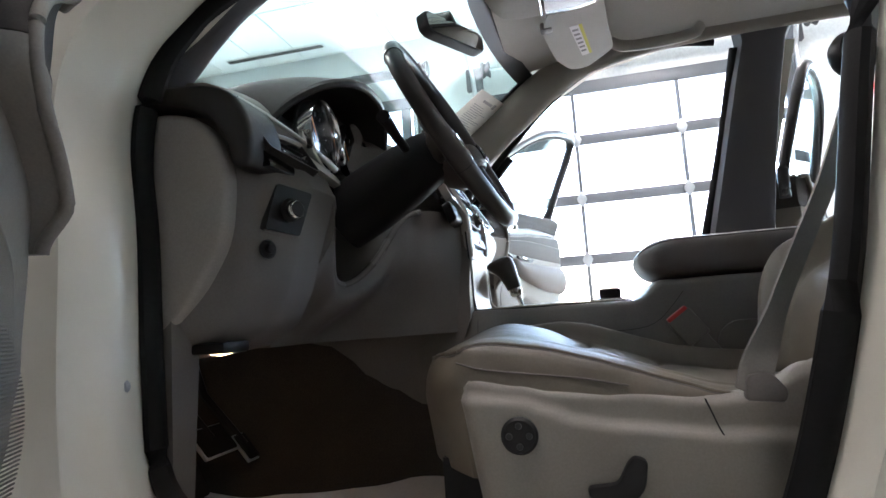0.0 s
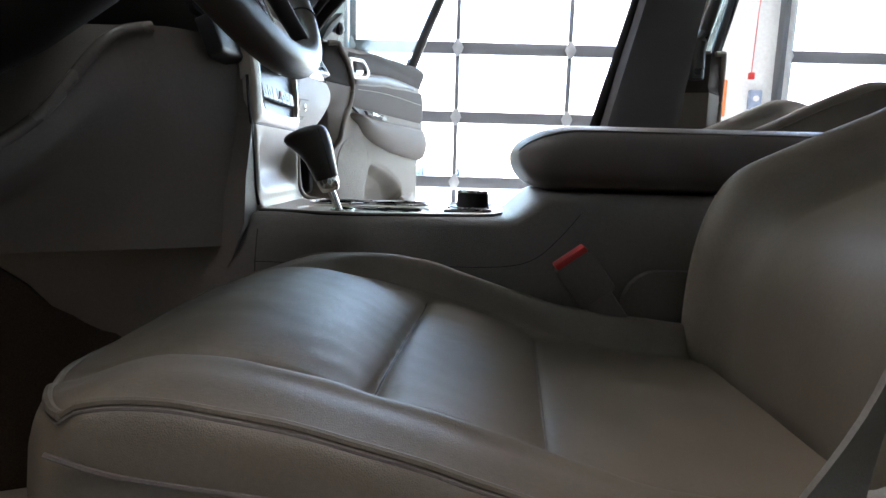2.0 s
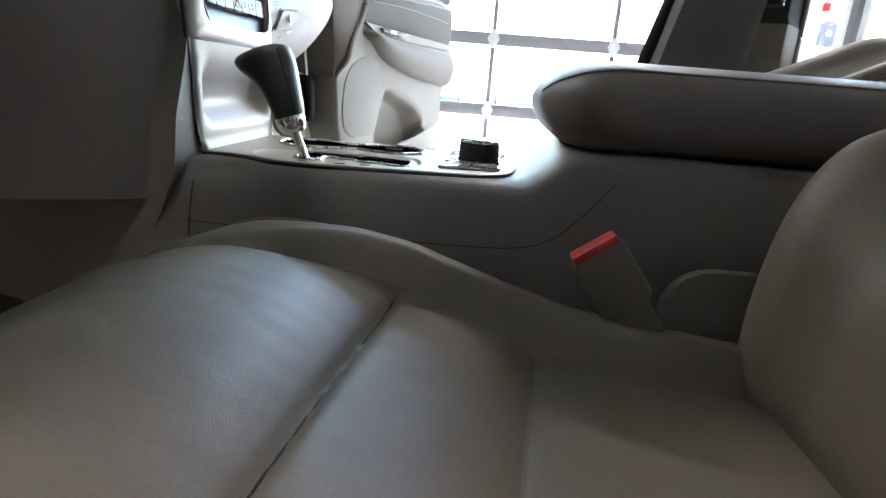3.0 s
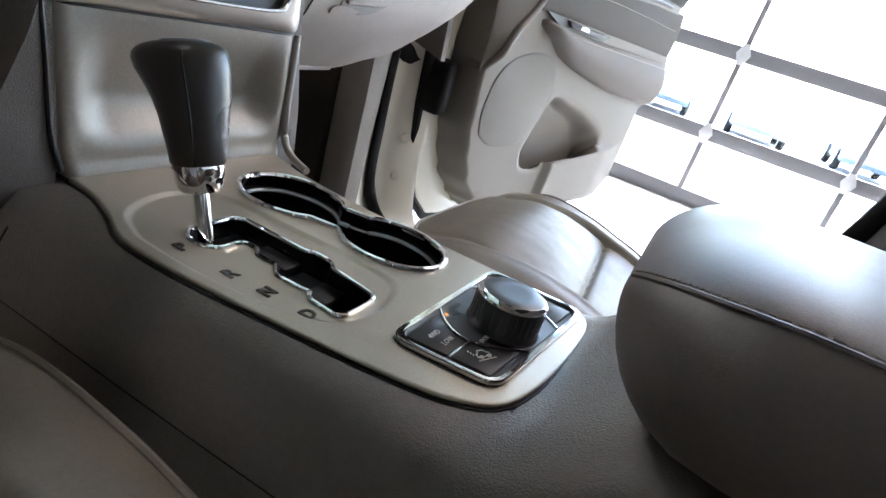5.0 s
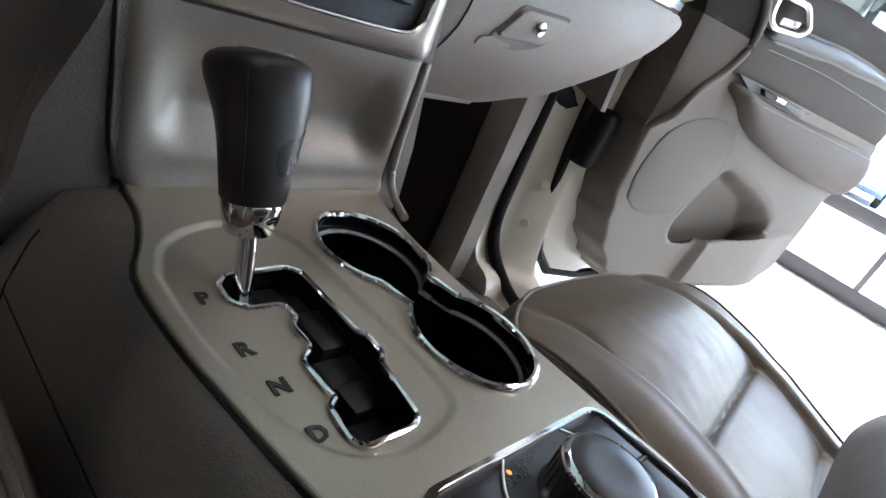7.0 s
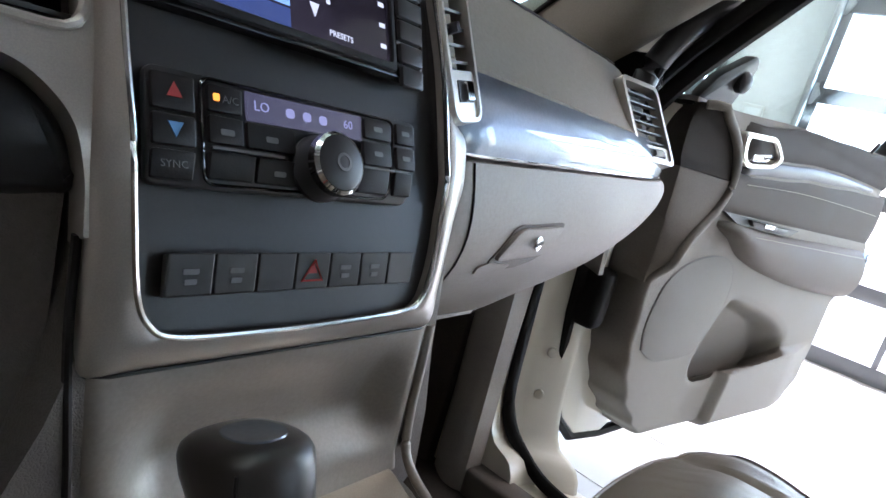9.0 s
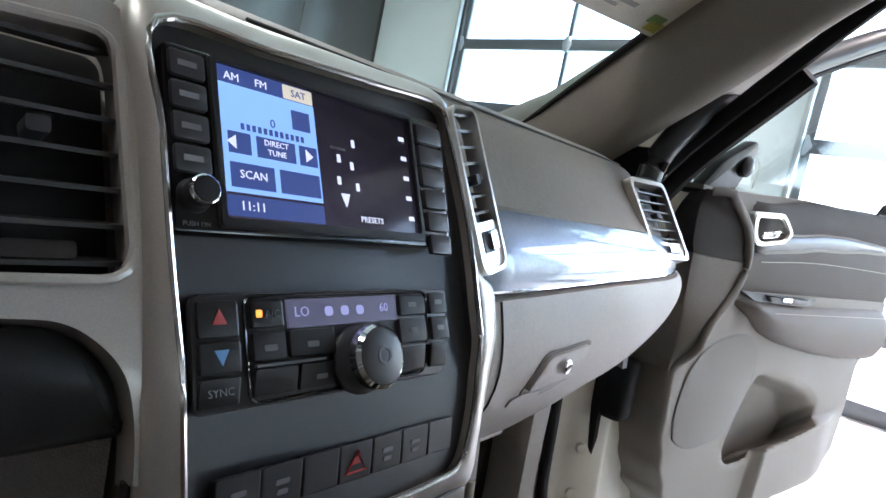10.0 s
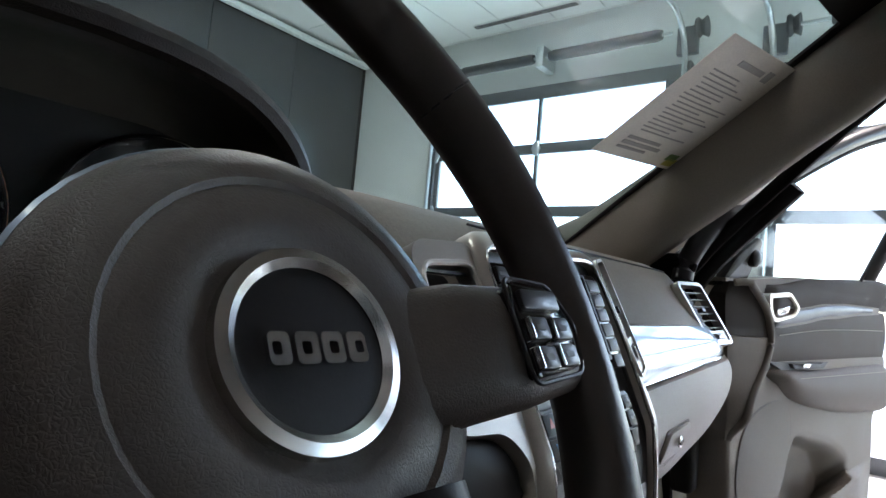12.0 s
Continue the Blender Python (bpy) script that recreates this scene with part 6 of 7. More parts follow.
kb = part("selector_knob", lathe([(0, 0), (0.0285, 0), (0.0285, 0.002), (0.0270, 0.004), (0.0265, 0.0235), (0.0252, 0.027), (0.0222, 0.0288), (0.012, 0.0280), (0, 0.0277)], 56, pose(kx, ky, SZ + 0.002)), "button", sel, "round ribbed black knob")
part("knob_ring", lathe([(0.0258, 0.0235), (0.0268, 0.024), (0.0267, 0.026), (0.0252, 0.0277), (0.0240, 0.0283), (0.0235, 0.0275)], 56, pose(kx, ky, SZ + 0.002)), "chrome", kb)
for k in range(60):
    a = 2 * math.pi * k / 60
    part("knurl", moved(bx(-0.0004, 0.0004, -0.0005, 0.0005, 0.006, 0.0215), Matrix.Translation((kx + 0.0268 * math.cos(a), ky + 0.0268 * math.sin(a), SZ + 0.002))), "button", kb) if k % 2 == 0 else None

# side seams of the console
def side_pt(x, z):
    r = con_ring(x)
    for p, q in zip(r[1:6], r[2:7]):
        if p[2] <= z <= q[2]:
            f = (z - p[2]) / (q[2] - p[2])
            return (x, p[1] + (q[1] - p[1]) * f - 0.0004, z)
    return r[6]
part("side_seam", tube([side_pt(x, z) for x, z in smooth_xy([(0.06, 0.634), (0.20, 0.633), (0.34, 0.634), (0.43, 0.637), (0.475, 0.650), (0.51, 0.680), (0.54, 0.715)])], 0.0006, 6), "black", con)
part("side_seam", tube([side_pt(0.062, 0.60 + 0.01 * k) for k in range(9)], 0.0008, 6), "black", con)

# armrest
def arm_ring(x):
    u, v = min(1, (x - 0.4545) / 0.062), min(1, (x - 0.4545) / 0.090)
    zb = 0.800 - 0.0565 * math.sqrt(1 - (1 - u) ** 2)
    zt = 0.800 + 0.046 * math.sqrt(1 - (1 - v) ** 2)
    e = math.sqrt(1 - (1 - u) ** 2)
    zc, h = (zb + zt) / 2, (zt - zb) / 2
    w = 0.165 - 0.105 * (1 - math.sqrt(1 - (1 - min(1, (x - 0.4540) / 0.085)) ** 2))
    pts = []
    for k in range(32):
        a = 2 * math.pi * k / 32
        c, s = math.cos(a), math.sin(a)
        pts.append((x, 0.022 + w * math.copysign(abs(c) ** 0.42, c), zc + h * math.copysign(abs(s) ** 0.62, s) + 0.004 * max(0, s) * (1 - abs(c)) * e))
    return pts
ax = [0.4547, 0.4555, 0.457, 0.460, 0.465, 0.472, 0.481, 0.492, 0.508, 0.53, 0.56, 0.60, 0.66, 0.74, 0.84, 0.94]
part("armrest", loft([arm_ring(x) for x in ax]), "leather_dark", con, "padded taupe leather armrest lid", 60)
for kk in (12, 13):
    ring = [arm_ring(x)[kk] for x in ax[2:]]
    line = smooth_path([(p[0], p[1], p[2] + 0.0004) for p in ring], 4)
    if kk == 12:
        part("armrest_seam", tube(line, 0.0016, 6), "leather_dark", con)
    done = 0.0
    for p, q in zip(line, line[1:]):
        dd = q - p
        n_st = max(1, int(dd.length / 0.007))
        for s_ in range(n_st):
            off = Vector((0, 0.005 if kk == 12 else 0.010, 0.0012))
            part("stitch", tube([p + dd * ((s_ + 0.2) / n_st) + off, p + dd * ((s_ + 0.8) / n_st) + off], 0.0007, 5), "stitch", con)

# ---- gear lever ----
gear = thing("gear_lever", (0.178, -0.072, PZ), "dark leather gear lever with chrome collar", "gear lever")
LB, LT = Vector((0.180, -0.073, PZ - 0.03)), Vector((0.152, -0.070, 0.745))
part("rod", tube([LB, LT], 0.0058, 14), "chrome", gear)
def lever_ring(t, rx, ry, shift):
    c = LT + (Vector((0.124, -0.066, 0.828)) - LT) * t + Vector((shift, 0, 0))
    ax_ = Vector((-0.30, 0, 0.95)).normalized()
    s = Vector((0, 1, 0))
    u = s.cross(ax_)
    out = []
    for a in (2 * math.pi * k / 28 for k in range(28)):
        cc, ss = math.cos(a), math.sin(a)
        out.append(tuple(c + u * (rx * math.copysign(abs(cc) ** 0.85, cc)) + s * (ry * math.copysign(abs(ss) ** 0.85, ss))))
    return out
part("collar", loft([lever_ring(t, r, r, 0) for t, r in ((-0.13, 0.0085), (-0.12, 0.0125), (-0.08, 0.0145), (-0.02, 0.0160), (0.08, 0.0175), (0.12, 0.0170))]), "chrome", gear, "chrome collar")
M["knob_leather"] = mat("knob_leather", (0.030, 0.026, 0.023), 0.34, vary=0.08, bump=0.10, bscale=1100, kind="voronoi")
part("knob", loft([lever_ring(t, rx, ry, sh) for t, rx, ry, sh in ((0.10, 0.0170, 0.0170, 0), (0.13, 0.0185, 0.0185, 0), (0.30, 0.0205, 0.0205, 0.0), (0.50, 0.0235, 0.0225, -0.001), (0.64, 0.0268, 0.0246, -0.0028), (0.75, 0.0308, 0.0264, -0.0062), (0.84, 0.0342, 0.0276, -0.0100), (0.91, 0.0352, 0.0278, -0.0118), (0.96, 0.0340, 0.0270, -0.0118), (1.0, 0.0310, 0.0250, -0.0108), (1.03, 0.0265, 0.0218, -0.0095), (1.05, 0.0215, 0.0180, -0.0080), (1.062, 0.0165, 0.0140, -0.0070), (1.064, 0.004, 0.004, -0.0070))]), "knob_leather", gear, "dark leather knob", 60)
part("cap_badge", loft([lever_ring(t, r, r * 0.82, -0.007) for t, r in ((1.054, 0.0172), (1.070, 0.0166), (1.072, 0.0140), (1.066, 0.0125), (1.066, 0.001))]), "gunmetal", gear)
part("knob_seam", tube([lever_ring(t, rx + 0.0006, ry + 0.0006, sh)[24] for t, rx, ry, sh in ((0.12, 0.0182, 0.0182, 0), (0.30, 0.0205, 0.0205, 0), (0.50, 0.0235, 0.0225, -0.001), (0.66, 0.0275, 0.0250, -0.003), (0.80, 0.033, 0.027, -0.0065), (0.90, 0.036, 0.028, -0.009), (0.965, 0.0355, 0.0272, -0.009))], 0.0008, 5), "black", gear)


# ---- seats ----
def seat(side):
    yc = CY + side * 0.475
    hw = 0.262
    who = "driver" if side < 0 else "passenger"
    t0 = thing(who + "_seat", (0.35, yc, 0.29), "taupe leather front car seat with reclined backrest" + (" and plastic side cover" if side < 0 else ""), "car seat", "front seats")
    middle = ((0.0, 0.588), (0.03, 0.606), (0.088, 0.642), (0.145, 0.667), (0.18, 0.673), (0.242, 0.658), (0.30, 0.629), (0.36, 0.603), (0.43, 0.583), (0.50, 0.567), (0.58, 0.554), (0.68, 0.545))
    rim = ((0.09, 0.626), (0.115, 0.636), (0.15, 0.647), (0.20, 0.646), (0.25, 0.637), (0.32, 0.619), (0.38, 0.600), (0.43, 0.582), (0.50, 0.562), (0.58, 0.550), (0.68, 0.542))
    even = lambda tab, x: sum(table(tab, x + d * 0.004) for d in range(-6, 7)) / 13
    mid_z, rim_z = [[even(tab, 0.70 * k / 350) for k in range(352)] for tab in (middle, rim)]
    def pick(zs, x):
        k = max(0, min(349, int(x / 0.002)))
        return zs[k] + (zs[k + 1] - zs[k]) * (x / 0.002 - k)
    def top(a, b):
        t = 2 * b - 1
        at, inner = abs(t), t * side < 0
        x = 0.022 + 0.650 * a + (0.078 * t * t + 0.034 * t ** 8) * sstep(0.55, 0.0, a)
        w = min(1, (at / 0.66) ** 2.2)
        z = pick(mid_z, x) * (1 - w) + pick(rim_z, x) * w
        z += (0.007 + (0.030 * sstep(0.12, 0.34, x) if inner else 0.0)) * sstep(0.64, 0.74, at) * sstep(1.06 if inner else 0.95, 0.80, at)
        z -= 0.045 * (1 - math.sqrt(max(0, 1 - max(0, (at - 0.935) / 0.065) ** 2)))
        z -= 0.060 * (1 - math.sqrt(max(0, 1 - max(0, 1 - a / 0.045) ** 2)))
        ti = -side * t
        for gx, lean, deep in ((0.307, 0.022, 0.007), (0.440, 0.028, 0.004)):
            dx = x - gx - lean * ti
            z -= (deep * math.exp(-abs(dx / 0.0045) ** 1.3) + 0.008 * math.exp(-abs(dx / 0.022) ** 1.5)) * sstep(0.70, 0.60, at)
        sm = 0.62 + 0.05 * sstep(0.12, 0.32, x)
        z += sstep(0.07, 0.16, x) * (0.0035 * math.exp(-((at - sm - 0.055) / 0.030) ** 2) - 0.005 * math.exp(-((at - sm) / 0.012) ** 2))
        z += 0.0016 * noise.noise(Vector((x * 9, t * 3, side * 3))) + 0.0007 * noise.noise(Vector((x * 26, t * 12, side))) * sstep(0.25, 0.1, abs(x - 0.2))
        return (x, yc + (hw + (0.012 * sstep(0.6, 1.0, at) if inner else 0)) * t, z)
    cush = part("cushion", sheet_solid(230, 130, top, lambda a, b: (0.03 + 0.63 * a + 0.112 * (2 * b - 1) ** 2 * sstep(0.55, 0.0, a), yc + (hw - 0.008) * (2 * b - 1), 0.455)), "leather", t0, "taupe leather seat cushion", 70)
    for s in (-1, 1):
        line = [top(0.03 + 0.95 * k / 60, 0.5 + s * 0.4675) for k in range(61)]
        part("piping", tube([(x, y, z + 0.0004) for x, y, z in line], 0.0030, 8), "leather", cush)
        part("piping_seam", tube([(x, y - s * 0.0046, z + 0.0002) for x, y, z in line], 0.0011, 6), "leather_dark", cush)
        part("piping_seam", tube([(x, y + s * 0.0042, z - 0.0022) for x, y, z in line], 0.0014, 6), "leather_dark", cush)
        for k in range(20, 52):
            p, q = Vector(line[k]), Vector(line[k + 1])
            part("stitch", tube([p.lerp(q, 0.2) + Vector((0, -s * 0.0075, 0.0006)), p.lerp(q, 0.7) + Vector((0, -s * 0.0075, 0.0006))], 0.0005, 4), "stitch", cush)
        fold = [(x, yc + s * hw * 0.998, z) for x, z in ((0.128, 0.622), (0.16, 0.612), (0.20, 0.606), (0.25, 0.600), (0.31, 0.592), (0.37, 0.580))]
        part("fold_seam", tube(smooth_path(fold, 4), 0.0016, 6), "leather_dark", cush)
    front = [Vector(top(0.030, 0.0325 + 0.935 * k / 60)) for k in range(61)]
    part("piping", tube([p + Vector((-0.001, 0, 0.0004)) for p in front], 0.0030, 8), "leather", cush)
    part("piping_seam", tube([p + Vector((-0.003, 0, -0.0042)) for p in front], 0.0013, 6), "leather_dark", cush)
    for s in (-1, 1):
        run = []
        for k in range(49):
            a_ = 0.16 + 0.44 * k / 48
            x_ = top(a_, 0.5 + s * 0.33)[0]
            run.append(Vector(top(a_, 0.5 + s * 0.5 * (0.62 + 0.05 * sstep(0.12, 0.32, x_)))))
        part("welt_seam", tube([p + Vector((0, 0, 0.0004)) for p in run], 0.0010, 6), "leather_dark", cush)
        for p, q in list(zip(run, run[1:]))[14:]:
            part("stitch", tube([p.lerp(q, 0.2) + Vector((0, s * 0.005, 0.0022)), p.lerp(q, 0.65) + Vector((0, s * 0.005, 0.0022))], 0.0005, 4), "stitch", cush)
    for gx, lean in ((0.307, 0.022), (0.440, 0.028)):
        run = []
        for k in range(31):
            t = -0.63 + 1.26 * k / 30
            x_ = gx - lean * side * t
            run.append(Vector(top((x_ - 0.022 - (0.078 * t * t + 0.034 * t ** 8) * sstep(0.55, 0.0, (x_ - 0.03) / 0.650)) / 0.650, 0.5 + t / 2)) + Vector((0, 0, 0.0004)))
        # Dark tube along the bottom of each crease paints in its shade.
        part("crease_shade", tube(run, 0.0010, 6), "black" if gx < 0.4 else "leather_dark", cush)
    # reclined backrest
    e = radians(25)
    hw = 0.245
    d, n = Vector((math.cos(e), 0, math.sin(e))), Vector((-math.sin(e), 0, math.cos(e)))
    O = Vector((0.674, yc, 0.672))
    def btop(a, b):
        t, v = 2 * b - 1, -0.09 + 0.74 * a
        at = abs(t)
        h = 0.030 + 0.060 * sstep(0.45, 0.78, at)
        h -= 0.16 * max(0, (0.10 - v) / 0.15) ** 2 + 0.05 * max(0, (v - 0.55) / 0.1) ** 2
        h -= 0.11 * max(0, (at - 0.80) / 0.20) ** 2.2
        h -= 0.008 * math.exp(-((at - 0.62) / 0.014) ** 2)
        for gv in (0.20, 0.36):
            h -= 0.008 * math.exp(-((v - gv) / 0.006) ** 2) * sstep(0.64, 0.58, at)
        h += 0.003 * noise.noise(Vector((v * 8, t * 3, side * 7)))
        return tuple(O + d * v + n * h + Vector((0, hw * (1 - 0.05 * a) * t, 0)))
    back = part("backrest", sheet_solid(60, 60, btop, lambda a, b: tuple(O + d * (-0.05 + 0.68 * a) + n * -0.14 + Vector((0, (hw - 0.012) * (2 * b - 1), 0)))), "leather", t0, "taupe leather backrest, reclined", 70)
    for s in (-1, 1):
        part("piping", tube([btop(0.05 + 0.9 * k / 30, 0.5 + s * 0.445) for k in range(31)], 0.0024, 6), "leather", back)
    hw = 0.245
    yo = yc + side * hw
    fy = lambda q: yo + side * q
    cov_top = ((0.10, 0.575), (0.125, 0.594), (0.15, 0.601), (0.22, 0.590), (0.262, 0.581), (0.36, 0.573), (0.48, 0.562), (0.53, 0.566), (0.60, 0.600), (0.66, 0.628), (0.72, 0.615), (0.765, 0.56))
    ridge = ((0.10, 0.578), (0.22, 0.568), (0.262, 0.553), (0.30, 0.538), (0.36, 0.529), (0.50, 0.516), (0.66, 0.500), (0.76, 0.49))
    def cov(a, b):
        x = 0.125 + 0.64 * a
        zt_ = table(cov_top, x)
        z = 0.36 + (zt_ - 0.36) * b
        x += 0.040 * (1 - a) ** 2 * (0.59 - z) / 0.23
        edge = max(0, 1 - (zt_ - z) / 0.014), max(0, 1 - a / 0.03)
        return (x, fy(0.021 + 0.015 * sstep(0.006, -0.009, z - table(ridge, x)) - 0.012 * edge[0] ** 2 - 0.026 * edge[1] ** 2), z)
    cov_mat = "plastic_light" if side > 0 else "plastic_cover"
    cv_ = part("side_cover", sheet_solid(60, 44, cov, lambda a, b: (cov(a, b)[0], fy(-0.014), cov(a, b)[2])), cov_mat, t0, "moulded taupe plastic side cover", 50)
    part("cover_seam", tube([(0.466, fy(0.022), 0.560), (0.470, fy(0.0246), 0.548), (0.478, fy(0.0255), 0.525), (0.488, fy(0.0342), 0.500), (0.53, fy(0.0342), 0.40), (0.54, fy(0.0342), 0.365)], 0.0012, 6), "black", cv_)
    lk_ = part("lumbar_knob", lathe([(0, 0), (0.026, 0), (0.026, 0.008), (0.022, 0.013), (0.018, 0.011), (0, 0.012)], 28, pose(0.217, fy(0.033), 0.520, 90 if side < 0 else -90)), "black", cv_)
    for k in range(4):
        a = math.pi / 2 * k
        part("knob_dot", lathe([(0, 0), (0.005, 0), (0.004, 0.002), (0, 0.0025)], 10, pose(0.217 + 0.014 * math.cos(a), fy(0.0445), 0.520 + 0.014 * math.sin(a), 90 if side < 0 else -90)), "button", lk_)
    part("seat_switch", prism(soft([(0.302, 0.452), (0.343, 0.457), (0.358, 0.484), (0.368, 0.492), (0.384, 0.486), (0.378, 0.452), (0.366, 0.436), (0.306, 0.436)], 0.008, 3), 0, 0.022, lambda u, v, w: (u, fy(0.028 + w), v), 0.004), "black", cv_)
    part("rail", bx(0.08, 0.66, yc - 0.19, yc - 0.15, 0.29, 0.47), "black", t0)
    part("rail", bx(0.08, 0.66, yc + 0.15, yc + 0.19, 0.29, 0.47), "black", t0)
    part("hinge_cover", prism(rrect(0.66, 0.585, 0.14, 0.12, 0.05), 0, 0.02, lambda u, v, w: (u, yc - side * (hw - 0.004 + w), v), 0.006), "plastic", t0)
    return t0
M["plastic_cover"] = mat("seat_cover_plastic", (0.27, 0.245, 0.21), 0.5, vary=0.06, bump=0.3, bscale=600, kind="voronoi")
seat(-1)
far_seat = seat(1)
far_seat.location = far_seat.location + Vector((0.085, 0, -0.012))

def buckle(side):
    y = CY + side * 0.257
    b = thing("belt_buckle", (0.54, y, 0.50), "grey seat belt buckle with red release button", "belt buckle", "belt buckles")
    m = Matrix.Translation((0.537, y, 0.626)) @ pose(0, 0, 0, 0, -36, 0)
    part("stem", moved(bx(-0.020, 0.020, -0.010, 0.010, -0.13, 0.0, 0.004), m), "plastic", b)
    part("housing", moved(bx(-0.028, 0.028, -0.015, 0.015, -0.02, 0.046, 0.006), m), "plastic", b)
    part("release_button", moved(bx(-0.024, 0.024, -0.013, 0.012, 0.043, 0.053, 0.003), m), "red", b, "red release button")
buckle(-1)
buckle(1)

def ribbon(path, wide, half):
    ps = smooth_path(path, 6)
    n = len(ps) - 1
    q = lambda a: ps[int(a * n + 0.5)]
    W = lambda a: (Vector(wide[0]).lerp(Vector(wide[1]), sstep(0.66, 0.90, a))).normalized() * half
    th = Vector((0.0011, -0.0009, 0))
    return sheet_solid(n, 4, lambda a, b: tuple(q(a) + W(a) * (2 * b - 1) + th), lambda a, b: tuple(q(a) + W(a) * (2 * b - 1) - th))
belt = thing("seat_belt", (0.60, -0.74, 0.55), "taupe webbing seat belt hanging beside the seat", "seat belt")
part("webbing", ribbon([(0.805, -0.632, 1.20), (0.735, -0.66, 1.015), (0.667, -0.69, 0.86), (0.603, -0.715, 0.744), (0.568, -0.73, 0.681), (0.53, -0.745, 0.605), (0.517, -0.75, 0.568)], ((0.76, 0.62, -0.12), (0.86, -0.12, -0.42)), 0.0195), "belt", belt)
part("guide_loop", lathe([(0, -0.012), (0.030, -0.012), (0.034, 0), (0.030, 0.012), (0, 0.014)], 24, pose(0.722, -0.668, 1.02, 90, 0, 20)), "black", belt)
part("anchor_cover", prism(soft([(0.508, 0.560), (0.512, 0.592), (0.540, 0.596), (0.560, 0.572), (0.556, 0.556)], 0.008), 0, 0.012, lambda u, v, w: (u, -0.742 - w, v), 0.004), "plastic_shadow", belt)

# ---- doors ----
def car_door(hinge, swing, sgn, label, length=1.0, mirror_sail=True, lean=0.26, fr=None):
    """hinge: x, y of the inner panel's front edge; swing: its course in plan, degrees from +y; sgn: side of the car."""
    S = Vector((math.sin(radians(swing)), sgn * math.cos(radians(swing)), 0))
    N = Vector((math.cos(radians(swing)), -sgn * math.sin(radians(swing)), 0))
    H = Vector((hinge[0], hinge[1], 0))
    def at(s, z, n):
        return H + S * (s * length) + N * (n + lean * max(0, z - 1.16)) + Vector((0, 0, z))
    front = ((0.41, 0.330), (0.43, 0.290), (0.465, 0.245), (0.53, 0.182), (0.60, 0.146), (0.67, 0.122), (0.80, 0.106), (0.90, 0.090), (1.15, 0.076))
    rear = ((0.41, 1.08), (0.43, 1.15), (0.50, 1.250), (0.65, 1.262), (0.76, 1.258), (0.82, 1.325), (0.92, 1.34), (0.96, 1.33), (1.0, 1.26), (1.15, 1.24))
    zs = [0.41 + 0.74 * k / 24 for k in range(25)]
    out = [(table(front, z), z) for z in zs[::-1]] + [(table(rear, z), z) for z in zs] + [(1.16, 1.222), (0.60, 1.186), (0.13, 1.150)]
    pocket = smooth_xy([(0.452, 0.566), (0.440, 0.605), (0.468, 0.675), (0.505, 0.742), (0.550, 0.764), (0.70, 0.746), (0.85, 0.708), (0.945, 0.668), (0.962, 0.638), (0.930, 0.607), (0.615, 0.573), (0.575, 0.553), (0.49, 0.550), (0.452, 0.566)], 4)[:-1]
    d = part("car_door", prism([(s * 0.985 - 0.002, z - 0.008) for s, z in out], -0.165, -0.092, at, 0.02), "paint", body, label)
    def inside(s, z):
        """How deep a place lies within the pocket's outline; below zero outside."""
        best, odd, m_ = 9.0, False, len(pocket)
        if not (0.40 < s < 1.00 and 0.51 < z < 0.80):
            return -1.0
        for i_ in range(m_):
            (x0, y0), (x1, y1) = pocket[i_], pocket[(i_ + 1) % m_]
            dx, dy = x1 - x0, y1 - y0
            f_ = min(1.0, max(0.0, ((s - x0) * dx + (z - y0) * dy) / (dx * dx + dy * dy)))
            best = min(best, math.hypot(s - x0 - f_ * dx, z - y0 - f_ * dy))
            if (y0 > z) != (y1 > z) and s < x0 + (z - y0) / dy * dx:
                odd = not odd
        return best if odd else -best
    round_ = lambda u: 1 - math.sqrt(max(0.0, 1 - min(1.0, max(0.0, u)) ** 2))
    @functools.lru_cache(maxsize=None)
    def skin(a, b):
        z = 0.41 + 0.74 * b
        sl_, sr_ = table(front, z), table(rear, z)
        s = sl_ + (sr_ - sl_) * (a ** 1.25)
        lip = table(((0.40, 0.552), (0.575, 0.553), (0.615, 0.573), (0.94, 0.609), (1.3, 0.63)), s)
        n_ = -0.085 * round_((sl_ + 0.024 - s) / 0.024) - 0.035 * round_((0.445 - z) / 0.035) - 0.03 * round_((s - sr_ + 0.04) / 0.04)
        n_ += 0.026 * sstep(0.592, 0.614, s - 0.1 * (z - 0.49)) * sstep(1.22, 0.98, s) * sstep(lip + 0.010, lip - 0.004, z)
        ins = inside(s, z)
        soft_ = 0.006 + 0.034 * sstep(0.50, 0.66, s) * sstep(0.02, 0.06, z - lip)
        dip = sstep(-0.002, soft_, ins)
        n_ -= dip * (0.045 + 0.040 * sstep(0.75, 0.60, z)) + 0.004 * math.exp(-(ins / 0.010) ** 2) * (ins > -0.9)
        z -= dip * 0.095 * sstep(0.085, 0.0, z - lip)
        n_ += 0.010 * sstep(0.86, 0.92, z) * sstep(0.30, 0.36, s)
        return at(s, z, n_)
    part("panel", sheet_solid(240, 180, skin, lambda a, b: skin(a, b) - N * 0.001 - N * max(0.0, (skin(a, b) - H).dot(N) + 0.092 - lean * max(0, skin(a, b).z - 1.16))), "door_plastic", d, "light taupe inner door panel", 60)
    shoulder = ((0.06, 1.148), (0.60, 1.186), (1.14, 1.222), (1.24, 1.19))
